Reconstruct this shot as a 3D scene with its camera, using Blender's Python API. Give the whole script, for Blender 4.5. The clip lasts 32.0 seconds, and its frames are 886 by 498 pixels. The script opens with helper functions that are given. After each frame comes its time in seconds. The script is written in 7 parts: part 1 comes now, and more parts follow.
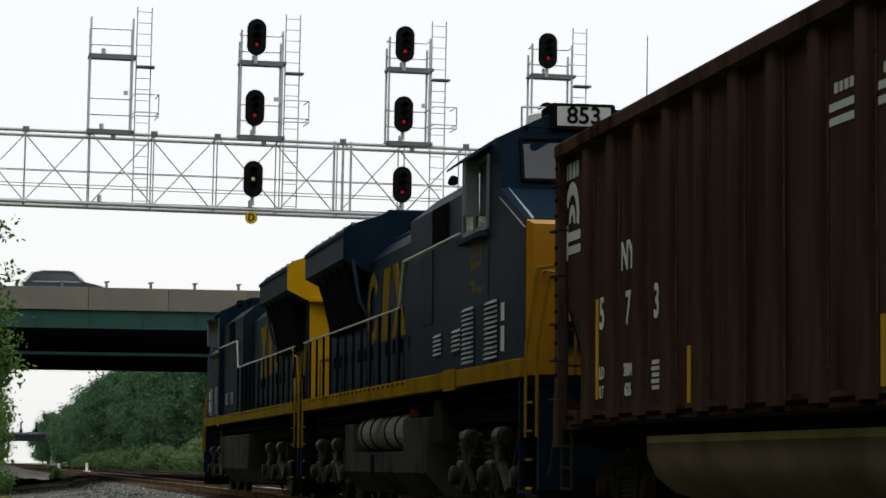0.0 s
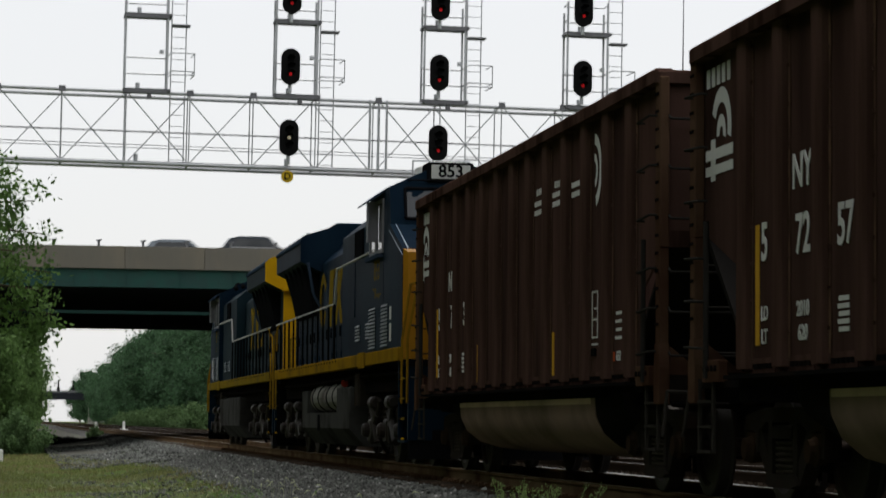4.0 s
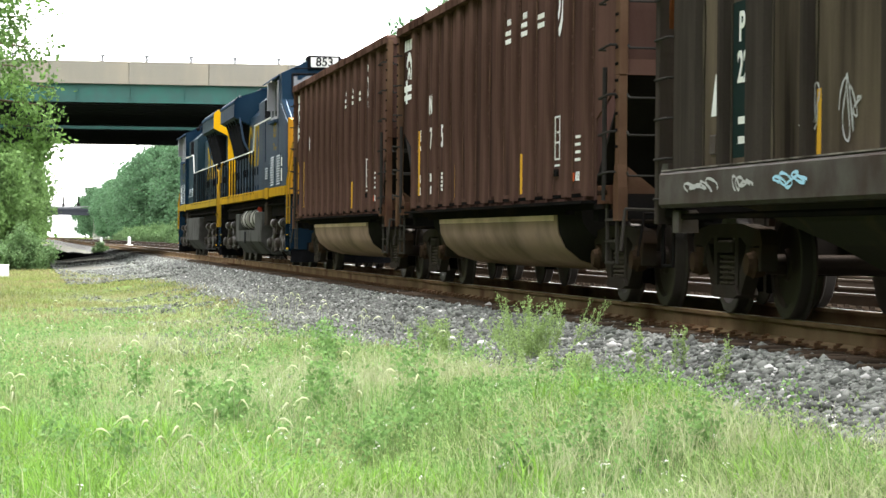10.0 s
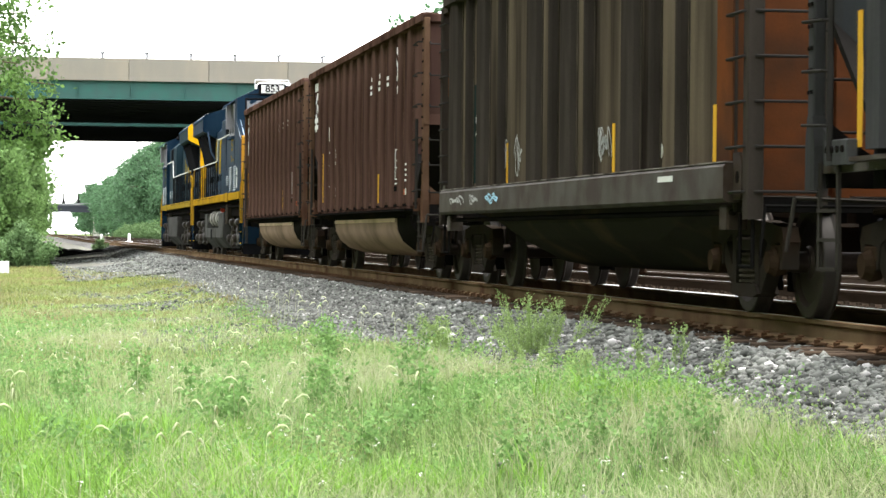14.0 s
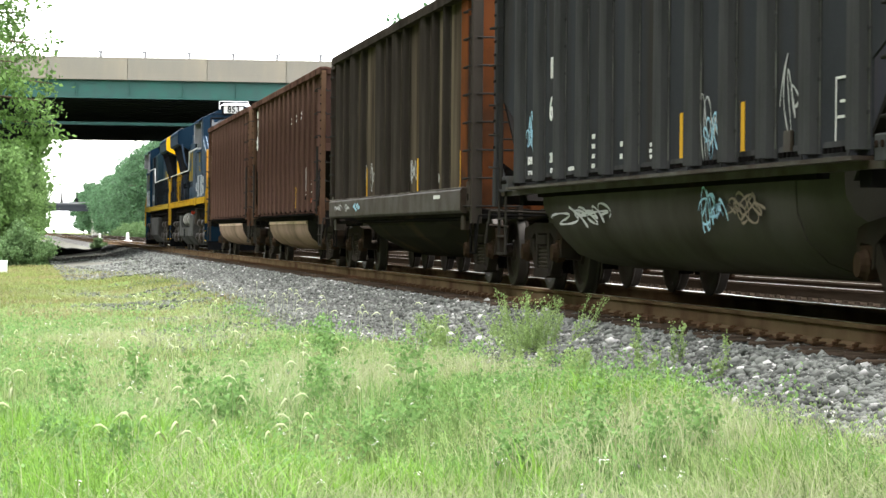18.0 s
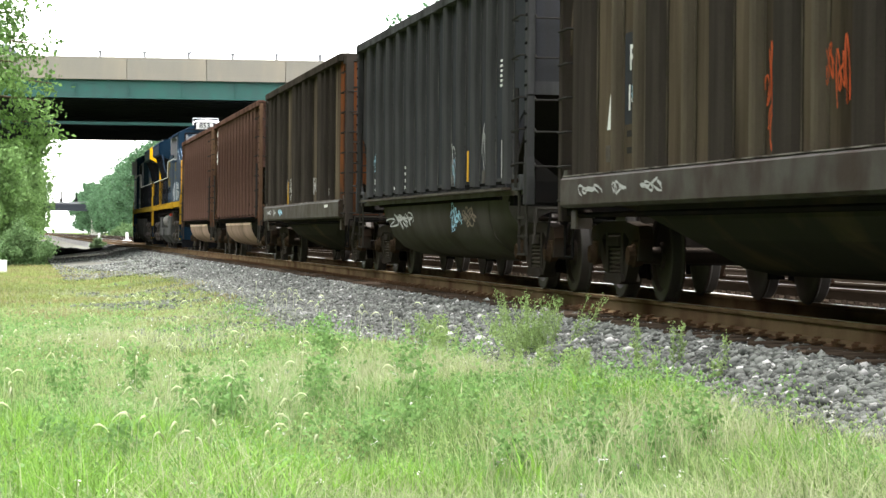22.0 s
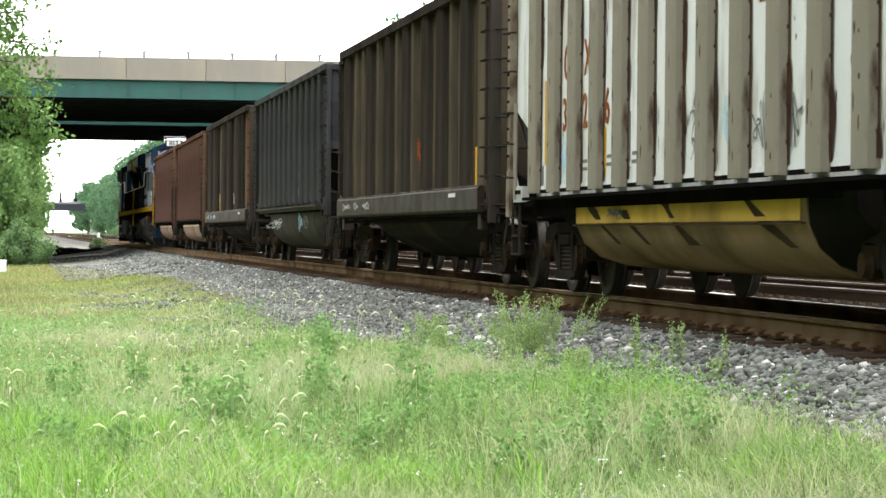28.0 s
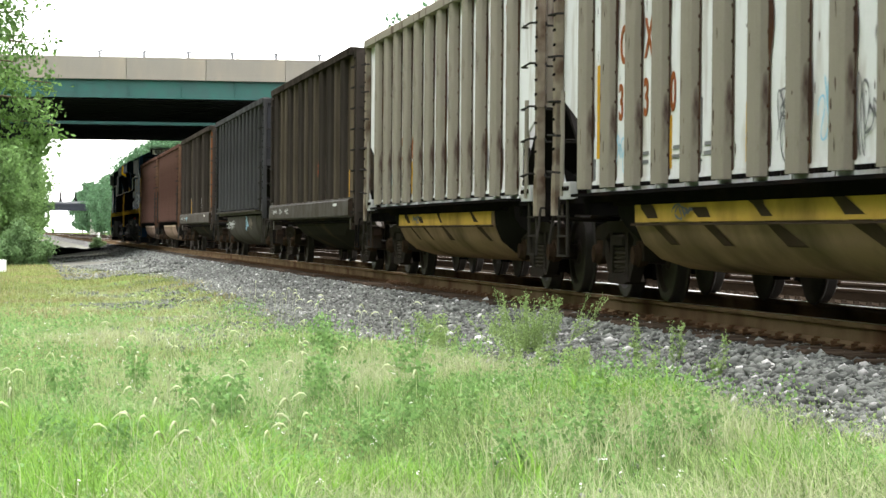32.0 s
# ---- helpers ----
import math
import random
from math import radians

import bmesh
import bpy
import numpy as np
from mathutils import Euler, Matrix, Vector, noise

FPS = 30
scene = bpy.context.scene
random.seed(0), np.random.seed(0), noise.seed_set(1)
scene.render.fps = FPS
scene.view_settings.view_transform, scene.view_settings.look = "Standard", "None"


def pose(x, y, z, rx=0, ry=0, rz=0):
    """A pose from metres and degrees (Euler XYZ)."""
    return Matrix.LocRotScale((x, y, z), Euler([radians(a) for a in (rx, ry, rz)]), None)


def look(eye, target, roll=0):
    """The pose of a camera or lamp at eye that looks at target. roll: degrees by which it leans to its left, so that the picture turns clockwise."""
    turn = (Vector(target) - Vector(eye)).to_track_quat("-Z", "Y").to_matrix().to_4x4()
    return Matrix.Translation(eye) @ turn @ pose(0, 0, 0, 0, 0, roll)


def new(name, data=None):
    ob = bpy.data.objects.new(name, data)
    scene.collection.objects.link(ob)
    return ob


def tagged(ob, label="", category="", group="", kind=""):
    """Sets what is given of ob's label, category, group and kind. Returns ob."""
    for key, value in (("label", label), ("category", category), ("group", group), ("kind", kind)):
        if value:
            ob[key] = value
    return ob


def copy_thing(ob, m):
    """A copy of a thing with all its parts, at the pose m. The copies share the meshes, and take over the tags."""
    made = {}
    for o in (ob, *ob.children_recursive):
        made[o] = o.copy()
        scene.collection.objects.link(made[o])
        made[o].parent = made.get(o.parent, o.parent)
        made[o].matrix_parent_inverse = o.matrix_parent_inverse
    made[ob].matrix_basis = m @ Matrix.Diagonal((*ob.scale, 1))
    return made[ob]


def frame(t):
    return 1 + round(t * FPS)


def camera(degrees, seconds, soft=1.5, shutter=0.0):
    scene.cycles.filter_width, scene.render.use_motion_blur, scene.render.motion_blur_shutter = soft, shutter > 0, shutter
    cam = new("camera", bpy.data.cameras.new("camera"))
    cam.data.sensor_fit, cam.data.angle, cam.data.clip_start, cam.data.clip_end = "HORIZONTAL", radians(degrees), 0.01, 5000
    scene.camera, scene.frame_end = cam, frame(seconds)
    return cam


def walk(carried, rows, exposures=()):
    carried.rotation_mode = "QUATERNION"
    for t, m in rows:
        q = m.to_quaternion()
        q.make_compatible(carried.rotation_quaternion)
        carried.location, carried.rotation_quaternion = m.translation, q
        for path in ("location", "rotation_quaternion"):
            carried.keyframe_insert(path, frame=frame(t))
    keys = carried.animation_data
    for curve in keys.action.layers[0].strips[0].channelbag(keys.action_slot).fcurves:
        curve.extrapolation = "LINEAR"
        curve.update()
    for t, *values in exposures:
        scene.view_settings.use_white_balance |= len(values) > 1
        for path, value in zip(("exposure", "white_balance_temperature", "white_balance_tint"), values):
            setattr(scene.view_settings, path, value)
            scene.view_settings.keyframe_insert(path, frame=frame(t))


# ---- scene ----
# ---------------------------------------------------------------- camera
# World: rail top is z = 0, the line runs along +Y, the camera stands beside it.
cam = camera(19.13, 32.0, soft=1.5, shutter=0.3)
EYE = Vector((0.0, 0.0, 0.642))
TURNS = (
    (0, 9.887, 4.72), (0.5, 9.477, 4.923), (1, 9.216, 5.108), (1.5, 9.197, 5.145), (2, 9.4, 5.128),
    (2.5, 9.2, 4.976), (3, 8.998, 4.898), (3.5, 8.925, 4.843), (4, 9.11, 3.811), (4.5, 8.935, 2.298),
    (6.5, 9.09, 0.44), (7, 8.892, -0.097), (7.5, 9.087, -0.568), (8, 9.12, -0.401), (8.5, 9.029, -0.297),
    (9, 9.047, -0.241), (9.5, 9.047, -0.206), (10.5, 9.047, -0.211), (12, 9.042, -0.241), (14, 9.047, -0.275),
    (16.5, 9.066, -0.283), (18, 9.082, -0.297), (20, 9.088, -0.299), (24, 9.103, -0.304), (28, 9.106, -0.304),
    (32, 9.106, -0.31))


def aim(turn, tilt):
    a, b = radians(turn), radians(tilt)
    way = Vector((math.sin(a) * math.cos(b), math.cos(a) * math.cos(b), math.sin(b)))
    return look(EYE, EYE + way * 10, 0.51)


walk(cam, [(t, aim(a, b)) for t, a, b in TURNS],
     exposures=((0, -1.62), (2, -1.72), (3.6, -1.8), (4.1, -1.72), (4.5, -1.0), (5.5, 0.22), (6.5, 0.77), (8, 0.87), (25.5, 0.87), (29, 0.7), (32, 0.71)))

# ---------------------------------------------------------------- light: bright overcast day, veiled sun high over the far side of the line
world = bpy.data.worlds.new("world")
scene.world = world
world.use_nodes = True
wn, wl = world.node_tree.nodes, world.node_tree.links
sky = wn.new("ShaderNodeTexSky")
sky.sky_type, sky.sun_disc = "NISHITA", False
sky.sun_elevation, sky.sun_rotation = radians(78), radians(20)
sky.air_density, sky.dust_density = 1.0, 3.0
cover = wn.new("ShaderNodeMix")
cover.data_type = "RGBA"
cover.inputs[0].default_value = 0.8
dim = wn.new("ShaderNodeVectorMath")
dim.operation = "SCALE"
dim.inputs["Scale"].default_value = 0.12
wl.new(sky.outputs[0], dim.inputs[0])
wl.new(dim.outputs[0], cover.inputs[6])
cover.inputs[7].default_value = (0.985, 0.985, 0.985, 1)
wl.new(cover.outputs[2], wn["Background"].inputs[0])
wn["Background"].inputs[1].default_value = 3.4
sun_data = bpy.data.lights.new("sun", "SUN")
sun_data.energy, sun_data.angle, sun_data.color = 3.2, radians(20), (1.0, 0.965, 0.93)
sun = new("sun", sun_data)
sun.matrix_basis = look((5, 12, 66), (0, 0, 0))


# ---------------------------------------------------------------- materials
def rgb(c, k=1.0):
    return (min(c[0] * k, 1), min(c[1] * k, 1), min(c[2] * k, 1), 1)


def mat(name, color, rough=0.7, metal=0.0, var=0.25, scale=4.0, fine=40.0, bump=0.15, depth=0.01, stretch=(1, 1, 1),
        second=None, amount=0.5, sharp=0.12, island=0.0, objvar=0.0, emit=0.0, second_stretch=None, second_scale=1.2, spec=0.0, trans=0.0):
    """A surface with coarse and fine variation, an optional second colour in patches, and relief."""
    m = bpy.data.materials.new(name)
    m.use_nodes = True
    n, l = m.node_tree.nodes, m.node_tree.links
    b = n["Principled BSDF"]
    b.inputs["Roughness"].default_value, b.inputs["Metallic"].default_value = rough, metal
    b.inputs["Specular IOR Level"].default_value = spec
    co = n.new("ShaderNodeTexCoord")

    def noise_at(s, st, detail=4.0):
        mp = n.new("ShaderNodeMapping")
        mp.inputs["Scale"].default_value = (s * st[0], s * st[1], s * st[2])
        l.new(co.outputs["Object"], mp.inputs[0])
        t = n.new("ShaderNodeTexNoise")
        t.inputs["Scale"].default_value, t.inputs["Detail"].default_value = 1.0, detail
        l.new(mp.outputs[0], t.inputs["Vector"])
        return t.outputs[0]

    def mixed(fac, a, c, kind="MIX"):
        x = n.new("ShaderNodeMix")
        x.data_type, x.blend_type = "RGBA", kind
        if isinstance(fac, float):
            x.inputs[0].default_value = fac
        else:
            l.new(fac, x.inputs[0])
        for k, v in ((6, a), (7, c)):
            if isinstance(v, tuple):
                x.inputs[k].default_value = v
            else:
                l.new(v, x.inputs[k])
        return x.outputs[2]

    coarse, grain = noise_at(scale, stretch), noise_at(fine, stretch, 2.0)
    col = mixed(coarse, rgb(color, 1 - var), rgb(color, 1 + var))
    col = mixed(grain, col, rgb(color, 1 + var * 0.6))
    if second:
        st = second_stretch or stretch
        r = n.new("ShaderNodeMapRange")
        r.inputs[1].default_value, r.inputs[2].default_value = 1 - amount - sharp, 1 - amount + sharp
        l.new(noise_at(second_scale, st, 8.0), r.inputs[0])
        col = mixed(r.outputs[0], col, rgb(second))
    if island or objvar:
        src = n.new("ShaderNodeNewGeometry").outputs["Random Per Island"] if island else n.new("ShaderNodeObjectInfo").outputs["Random"]
        k = island or objvar
        col = mixed(src, mixed(1.0, col, (1 - k, 1 - k, 1 - k, 1), "MULTIPLY"), mixed(1.0, col, (1 + k, 1 + k, 1 + k, 1), "MULTIPLY"))
    l.new(col, b.inputs["Base Color"])
    if bump:
        bp = n.new("ShaderNodeBump")
        bp.inputs["Strength"].default_value, bp.inputs["Distance"].default_value = bump, depth
        l.new(grain, bp.inputs["Height"])
        l.new(bp.outputs[0], b.inputs["Normal"])
    if emit:
        b.inputs["Emission Color"].default_value, b.inputs["Emission Strength"].default_value = rgb(color), emit
    if trans:
        b.inputs["Subsurface Weight"].default_value = 0.0
        b.inputs["Transmission Weight"].default_value = trans
    return m


STREAK = (1, 1, 0.12)
brown_paint = mat("brown_paint", (0.068, 0.038, 0.03), 0.62, var=0.3, scale=1.5, second=(0.018, 0.011, 0.009), amount=0.45, sharp=0.2, second_stretch=STREAK, second_scale=2.0)
brown_rib = mat("brown_rib_paint", (0.072, 0.041, 0.032), 0.6, var=0.3, scale=1.5, second=(0.026, 0.014, 0.01), amount=0.46, sharp=0.12, second_stretch=STREAK, second_scale=3.0)
black_paint = mat("black_paint", (0.03, 0.031, 0.034), 0.55, var=0.3, scale=1.5, second=(0.03, 0.024, 0.018), amount=0.34, sharp=0.18, second_stretch=STREAK, second_scale=2.0)
black_rib = mat("black_rib_paint", (0.054, 0.054, 0.054), 0.5, var=0.3, scale=1.5, second=(0.01, 0.009, 0.008), amount=0.42, sharp=0.2, second_stretch=STREAK, second_scale=2.5)
umber_paint = mat("weathered_umber_paint", (0.094, 0.075, 0.052), 0.68, var=0.35, scale=1.2, second=(0.014, 0.011, 0.009), amount=0.5, sharp=0.16, second_stretch=STREAK, second_scale=1.6)
umber_rib = mat("weathered_rib_paint", (0.036, 0.03, 0.025), 0.66, var=0.35, scale=1.4, second=(0.012, 0.01, 0.008), amount=0.45, sharp=0.16, second_stretch=STREAK, second_scale=2.2)
ochre_paint = mat("weathered_ochre_paint", (0.088, 0.069, 0.047), 0.68, var=0.35, scale=1.2, second=(0.018, 0.014, 0.01), amount=0.5, sharp=0.16, second_stretch=STREAK, second_scale=1.6)
white_paint = mat("white_car_paint", (0.616, 0.616, 0.607), 0.5, var=0.12, scale=2.0, second=(0.3, 0.25, 0.19), amount=0.36, sharp=0.12, second_stretch=(1, 1, 0.3), second_scale=2.6)
white_rib = mat("grimy_rib_paint", (0.22, 0.198, 0.158), 0.62, var=0.2, scale=2.0, second=(0.06, 0.035, 0.03), amount=0.38, sharp=0.06, second_stretch=(1, 1, 0.3), second_scale=4.0)
rust_panel = mat("rust_orange_paint", (0.1, 0.034, 0.013), 0.75, var=0.3, scale=2, second=(0.05, 0.025, 0.015), amount=0.4)
sill_steel = mat("worn_sill_steel", (0.05, 0.045, 0.038), 0.55, spec=0.02, var=0.4, scale=3.0, second=(0.03, 0.02, 0.014), amount=0.48, sharp=0.14, second_scale=2.2)
# pale colour standing in for light on the sill's top edge
ledge_highlight = mat("pale_ledge_highlight", (0.16, 0.145, 0.13), 0.8, var=0.4, scale=4, second=(0.05, 0.042, 0.035), amount=0.45, second_scale=3)
beige_paint = mat("beige_tub_paint", (0.23, 0.16, 0.125), 0.6, var=0.2, scale=1.0, second=(0.11, 0.085, 0.06), amount=0.42, sharp=0.2)
olive_steel = mat("olive_tub_steel", (0.062, 0.057, 0.05), 0.5, var=0.25, scale=1.0, second=(0.04, 0.036, 0.028), amount=0.4, sharp=0.2)
dark_tub = mat("dark_tub_steel", (0.028, 0.026, 0.022), 0.6, var=0.3, scale=1.0, second=(0.06, 0.045, 0.03), amount=0.36)
yellow_tub = mat("faded_yellow_tub_paint", (0.52, 0.33, 0.075), 0.6, var=0.2, scale=1.0, second=(0.14, 0.09, 0.04), amount=0.36, sharp=0.18)
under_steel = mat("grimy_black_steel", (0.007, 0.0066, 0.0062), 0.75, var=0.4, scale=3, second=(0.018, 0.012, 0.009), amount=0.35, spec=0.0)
truck_steel = mat("grimy_cast_steel", (0.024, 0.0205, 0.017), 0.65, var=0.4, scale=4, second=(0.03, 0.018, 0.011), amount=0.4, spec=0.0)
wheel_steel = mat("wheel_steel", (0.028, 0.022, 0.018), 0.5, metal=0.4, var=0.35, scale=3)
tread_steel = mat("worn_tread_steel", (0.05, 0.046, 0.042), 0.55, metal=0.5, var=0.1)
tan_rust = mat("tan_rust_paint", (0.08, 0.048, 0.03), 0.7, var=0.3, scale=3, second=(0.05, 0.025, 0.016), amount=0.45)
# paler copy of the ballast bed, brightness of open daylight mixed in
lit_bed = mat("lit_ballast_bed", (0.36, 0.355, 0.345), 0.95, var=0.35, scale=9, fine=24, bump=1.0, depth=0.05, second=(0.2, 0.19, 0.17), amount=0.36, sharp=0.06, second_scale=14)
cream_band = mat("cream_belly_band_paint", (0.56, 0.41, 0.33), 0.6, var=0.15, scale=1.5, second=(0.22, 0.18, 0.13), amount=0.36, sharp=0.2)
nose_trim = mat("pale_blue_worn_paint", (0.03, 0.045, 0.07), 0.45, var=0.2, scale=5)
grab_steel = mat("worn_grab_steel", (0.026, 0.024, 0.022), 0.5, var=0.2, scale=6)
white_mark = mat("white_lettering_paint", (0.55, 0.55, 0.52), 0.6, var=0.12, scale=8)
brown_mark = mat("rust_brown_lettering_paint", (0.24, 0.08, 0.03), 0.6, var=0.15, scale=8)
chalk_blue = mat("pale_blue_spray_paint", (0.3, 0.5, 0.62), 0.6, var=0.2, scale=8)
chalk_grey = mat("grey_spray_paint", (0.34, 0.34, 0.33), 0.6, var=0.2, scale=8)
chalk_red = mat("red_spray_paint", (0.4, 0.08, 0.03), 0.6, var=0.2, scale=8)
reflector = mat("yellow_reflector_tape", (0.5, 0.28, 0.03), 0.4, var=0.15, scale=10)
blue_paint = mat("dark_blue_locomotive_paint", (0.0068, 0.0168, 0.029), 0.5, spec=0.012, var=0.3, scale=1.5, second=(0.004, 0.0115, 0.023), amount=0.45, second_stretch=STREAK)
bluegrey_paint = mat("blue_grey_locomotive_paint", (0.0115, 0.0225, 0.0285), 0.58, spec=0.012, var=0.25, scale=1.5, second=(0.008, 0.016, 0.024), amount=0.4, second_stretch=STREAK)
loco_yellow = mat("locomotive_yellow_paint", (0.5, 0.275, 0.007), 0.42, var=0.15, scale=2.5, second=(0.4, 0.22, 0.03), amount=0.28)
dull_yellow = mat("grimy_yellow_paint", (0.17, 0.115, 0.014), 0.55, var=0.25, scale=2.5, second=(0.12, 0.085, 0.03), amount=0.4)
tank_grey = mat("light_grey_tank_paint", (0.048, 0.048, 0.045), 0.5, var=0.3, scale=2.0, second=(0.022, 0.02, 0.018), amount=0.4)
black_metal = mat("black_metal", (0.008, 0.008, 0.009), 0.45, var=0.3, scale=4)
glass = mat("dark_window_glass", (0.02, 0.025, 0.03), 0.06, var=0.05, bump=0, spec=0.7)
chrome_rail = mat("white_handrail_paint", (0.42, 0.42, 0.4), 0.4, var=0.1, scale=5)
rail_steel = mat("rusty_rail_steel", (0.125, 0.088, 0.05), 0.7, var=0.3, scale=3, second=(0.075, 0.04, 0.024), amount=0.45)
rail_top = mat("polished_rail_top", (0.2, 0.17, 0.14), 0.3, metal=0.9, var=0.2, scale=5)
plate_rust = mat("rusty_tie_plate_steel", (0.15, 0.078, 0.036), 0.75, var=0.4, scale=6, second=(0.06, 0.04, 0.026), amount=0.45)
far_rail_steel = mat("dull_brown_rail_steel", (0.045, 0.034, 0.025), 0.75, var=0.3, scale=3)
brown_wear = mat("worn_brown_edge", (0.11, 0.065, 0.042), 0.7, var=0.3, scale=5)
black_wear = mat("worn_grey_edge", (0.09, 0.088, 0.08), 0.7, var=0.3, scale=5)
# near-black that paints shade onto car ends and gussets
shade_dark = mat("shade_dark_steel", (0.012, 0.011, 0.01), 0.8, var=0.4, scale=3)
tie_wood = mat("creosoted_tie_wood", (0.05, 0.037, 0.027), 0.85, var=0.4, scale=5, fine=60, bump=0.5, depth=0.01, stretch=(0.3, 1, 1), objvar=0.25)
ballast_stone = mat("ballast_stone", (0.118, 0.122, 0.112), 0.9, var=0.3, scale=12, fine=90, bump=0.4, depth=0.005, island=0.6)
pale_stone = mat("pale_ballast_stone", (0.4, 0.395, 0.38), 0.85, var=0.15, scale=12, fine=90, bump=0.3, depth=0.005, island=0.2)
ballast_bed = mat("ballast_bed", (0.09, 0.089, 0.085), 0.95, var=0.45, scale=9, fine=28, bump=1.0, depth=0.06, second=(0.3, 0.29, 0.27), amount=0.3, sharp=0.05, second_scale=16)
concrete = mat("parapet_concrete", (0.185, 0.172, 0.145), 0.85, var=0.2, scale=0.5, fine=12, second=(0.25, 0.22, 0.17), amount=0.38, sharp=0.2, second_stretch=(1, 1, 0.25), second_scale=0.8)
pier_concrete = mat("pier_concrete", (0.42, 0.4, 0.36), 0.85, var=0.15, scale=0.5, fine=10)
girder_green = mat("green_girder_paint", (0.042, 0.085, 0.077), 0.6, var=0.12, scale=0.4, fine=6, second=(0.035, 0.11, 0.09), amount=0.4, sharp=0.2)
# bluish dark with the under-deck shade in it; also colours the far bridge
deck_under = mat("shade_dark_deck_underside", (0.035, 0.037, 0.045), 0.9, var=0.2, scale=0.3)
asphalt = mat("asphalt", (0.06, 0.06, 0.06), 0.9, var=0.2, scale=0.5, fine=20)
galv = mat("galvanised_steel", (0.5, 0.51, 0.52), 0.45, metal=0.6, var=0.15, scale=3)
galv_dark = mat("dull_galvanised_steel", (0.2, 0.2, 0.21), 0.55, metal=0.4, var=0.2, scale=3)
signal_black = mat("matt_black_signal_paint", (0.012, 0.012, 0.012), 0.6, var=0.2, scale=6)
signal_yellow = mat("yellow_sign_paint", (0.6, 0.4, 0.03), 0.5, var=0.1)
lamp_red = mat("red_signal_lens", (1.0, 0.03, 0.04), 0.3, var=0, bump=0, emit=0.4)
lamp_white = mat("pale_signal_lens", (1.0, 0.85, 0.6), 0.3, var=0, bump=0, emit=0.6)
bark = mat("tree_bark", (0.09, 0.07, 0.05), 0.9, var=0.35, scale=3, fine=18, bump=0.6, depth=0.03, stretch=(1, 1, 0.3))


def leaf_mat(name, color, k=0.35, through_light=0.35, patch=None, size=0.7):
    m = mat(name, color, 0.55, var=0.25, scale=0.35, fine=6, bump=0, island=k, spec=0.08, second=patch, second_scale=size, amount=0.46, sharp=0.1)
    n, l = m.node_tree.nodes, m.node_tree.links
    b = n["Principled BSDF"]
    t = n.new("ShaderNodeBsdfTranslucent")
    x = n.new("ShaderNodeMixShader")
    x.inputs[0].default_value = through_light
    l.new(b.inputs["Base Color"].links[0].from_socket, t.inputs[0])
    l.new(b.outputs[0], x.inputs[1])
    l.new(t.outputs[0], x.inputs[2])
    l.new(x.outputs[0], n["Material Output"].inputs[0])
    return m


leaf_near = leaf_mat("tree_leaf", (0.1, 0.175, 0.05), 0.45, 0.4)
leaf_wood = leaf_mat("woodland_leaf", (0.066, 0.128, 0.064), 0.35)
leaf_bright = leaf_mat("sunlit_tree_leaf", (0.11, 0.185, 0.06), 0.35)
grass_turf = leaf_mat("turf_blade", (0.165, 0.2, 0.06), 0.4, 0.4, (0.23, 0.19, 0.1), 0.45)
seed_head = leaf_mat("foxtail_seed_head", (0.5, 0.54, 0.34), 0.15, 0.5)
white_petal = leaf_mat("white_petal", (0.7, 0.68, 0.66), 0.1, 0.3)
rust_stain = mat("dark_rust_streak", (0.045, 0.026, 0.02), 0.8, var=0.4, scale=6, second=(0.09, 0.04, 0.018), amount=0.35)
khaki_tub = mat("khaki_belly_paint", (0.25, 0.165, 0.105), 0.6, var=0.2, scale=1.0, second=(0.09, 0.07, 0.045), amount=0.42, sharp=0.2)
# lighter tan paints the light that rib edges catch
rib_edge_light = mat("edge_light_rib_tan", (0.075, 0.062, 0.045), 0.65, var=0.3, scale=2, second=(0.03, 0.025, 0.018), amount=0.4, second_stretch=(1, 1, 0.12), second_scale=2)
leaf_shrub = leaf_mat("shrub_leaf", (0.11, 0.18, 0.075))
grass_blade = leaf_mat("grass_blade", (0.135, 0.24, 0.068), 0.5, 0.4, (0.225, 0.265, 0.115), 0.6)
grass_bright = leaf_mat("lush_grass_blade", (0.155, 0.285, 0.05), 0.4, 0.4)
grass_tan = leaf_mat("dry_grass_blade", (0.3, 0.325, 0.185), 0.3, 0.4)
weed_leaf = leaf_mat("weed_leaf", (0.165, 0.285, 0.095), 0.35, 0.45)
weed_pale = leaf_mat("pale_weed_leaf", (0.25, 0.35, 0.13), 0.3, 0.5)


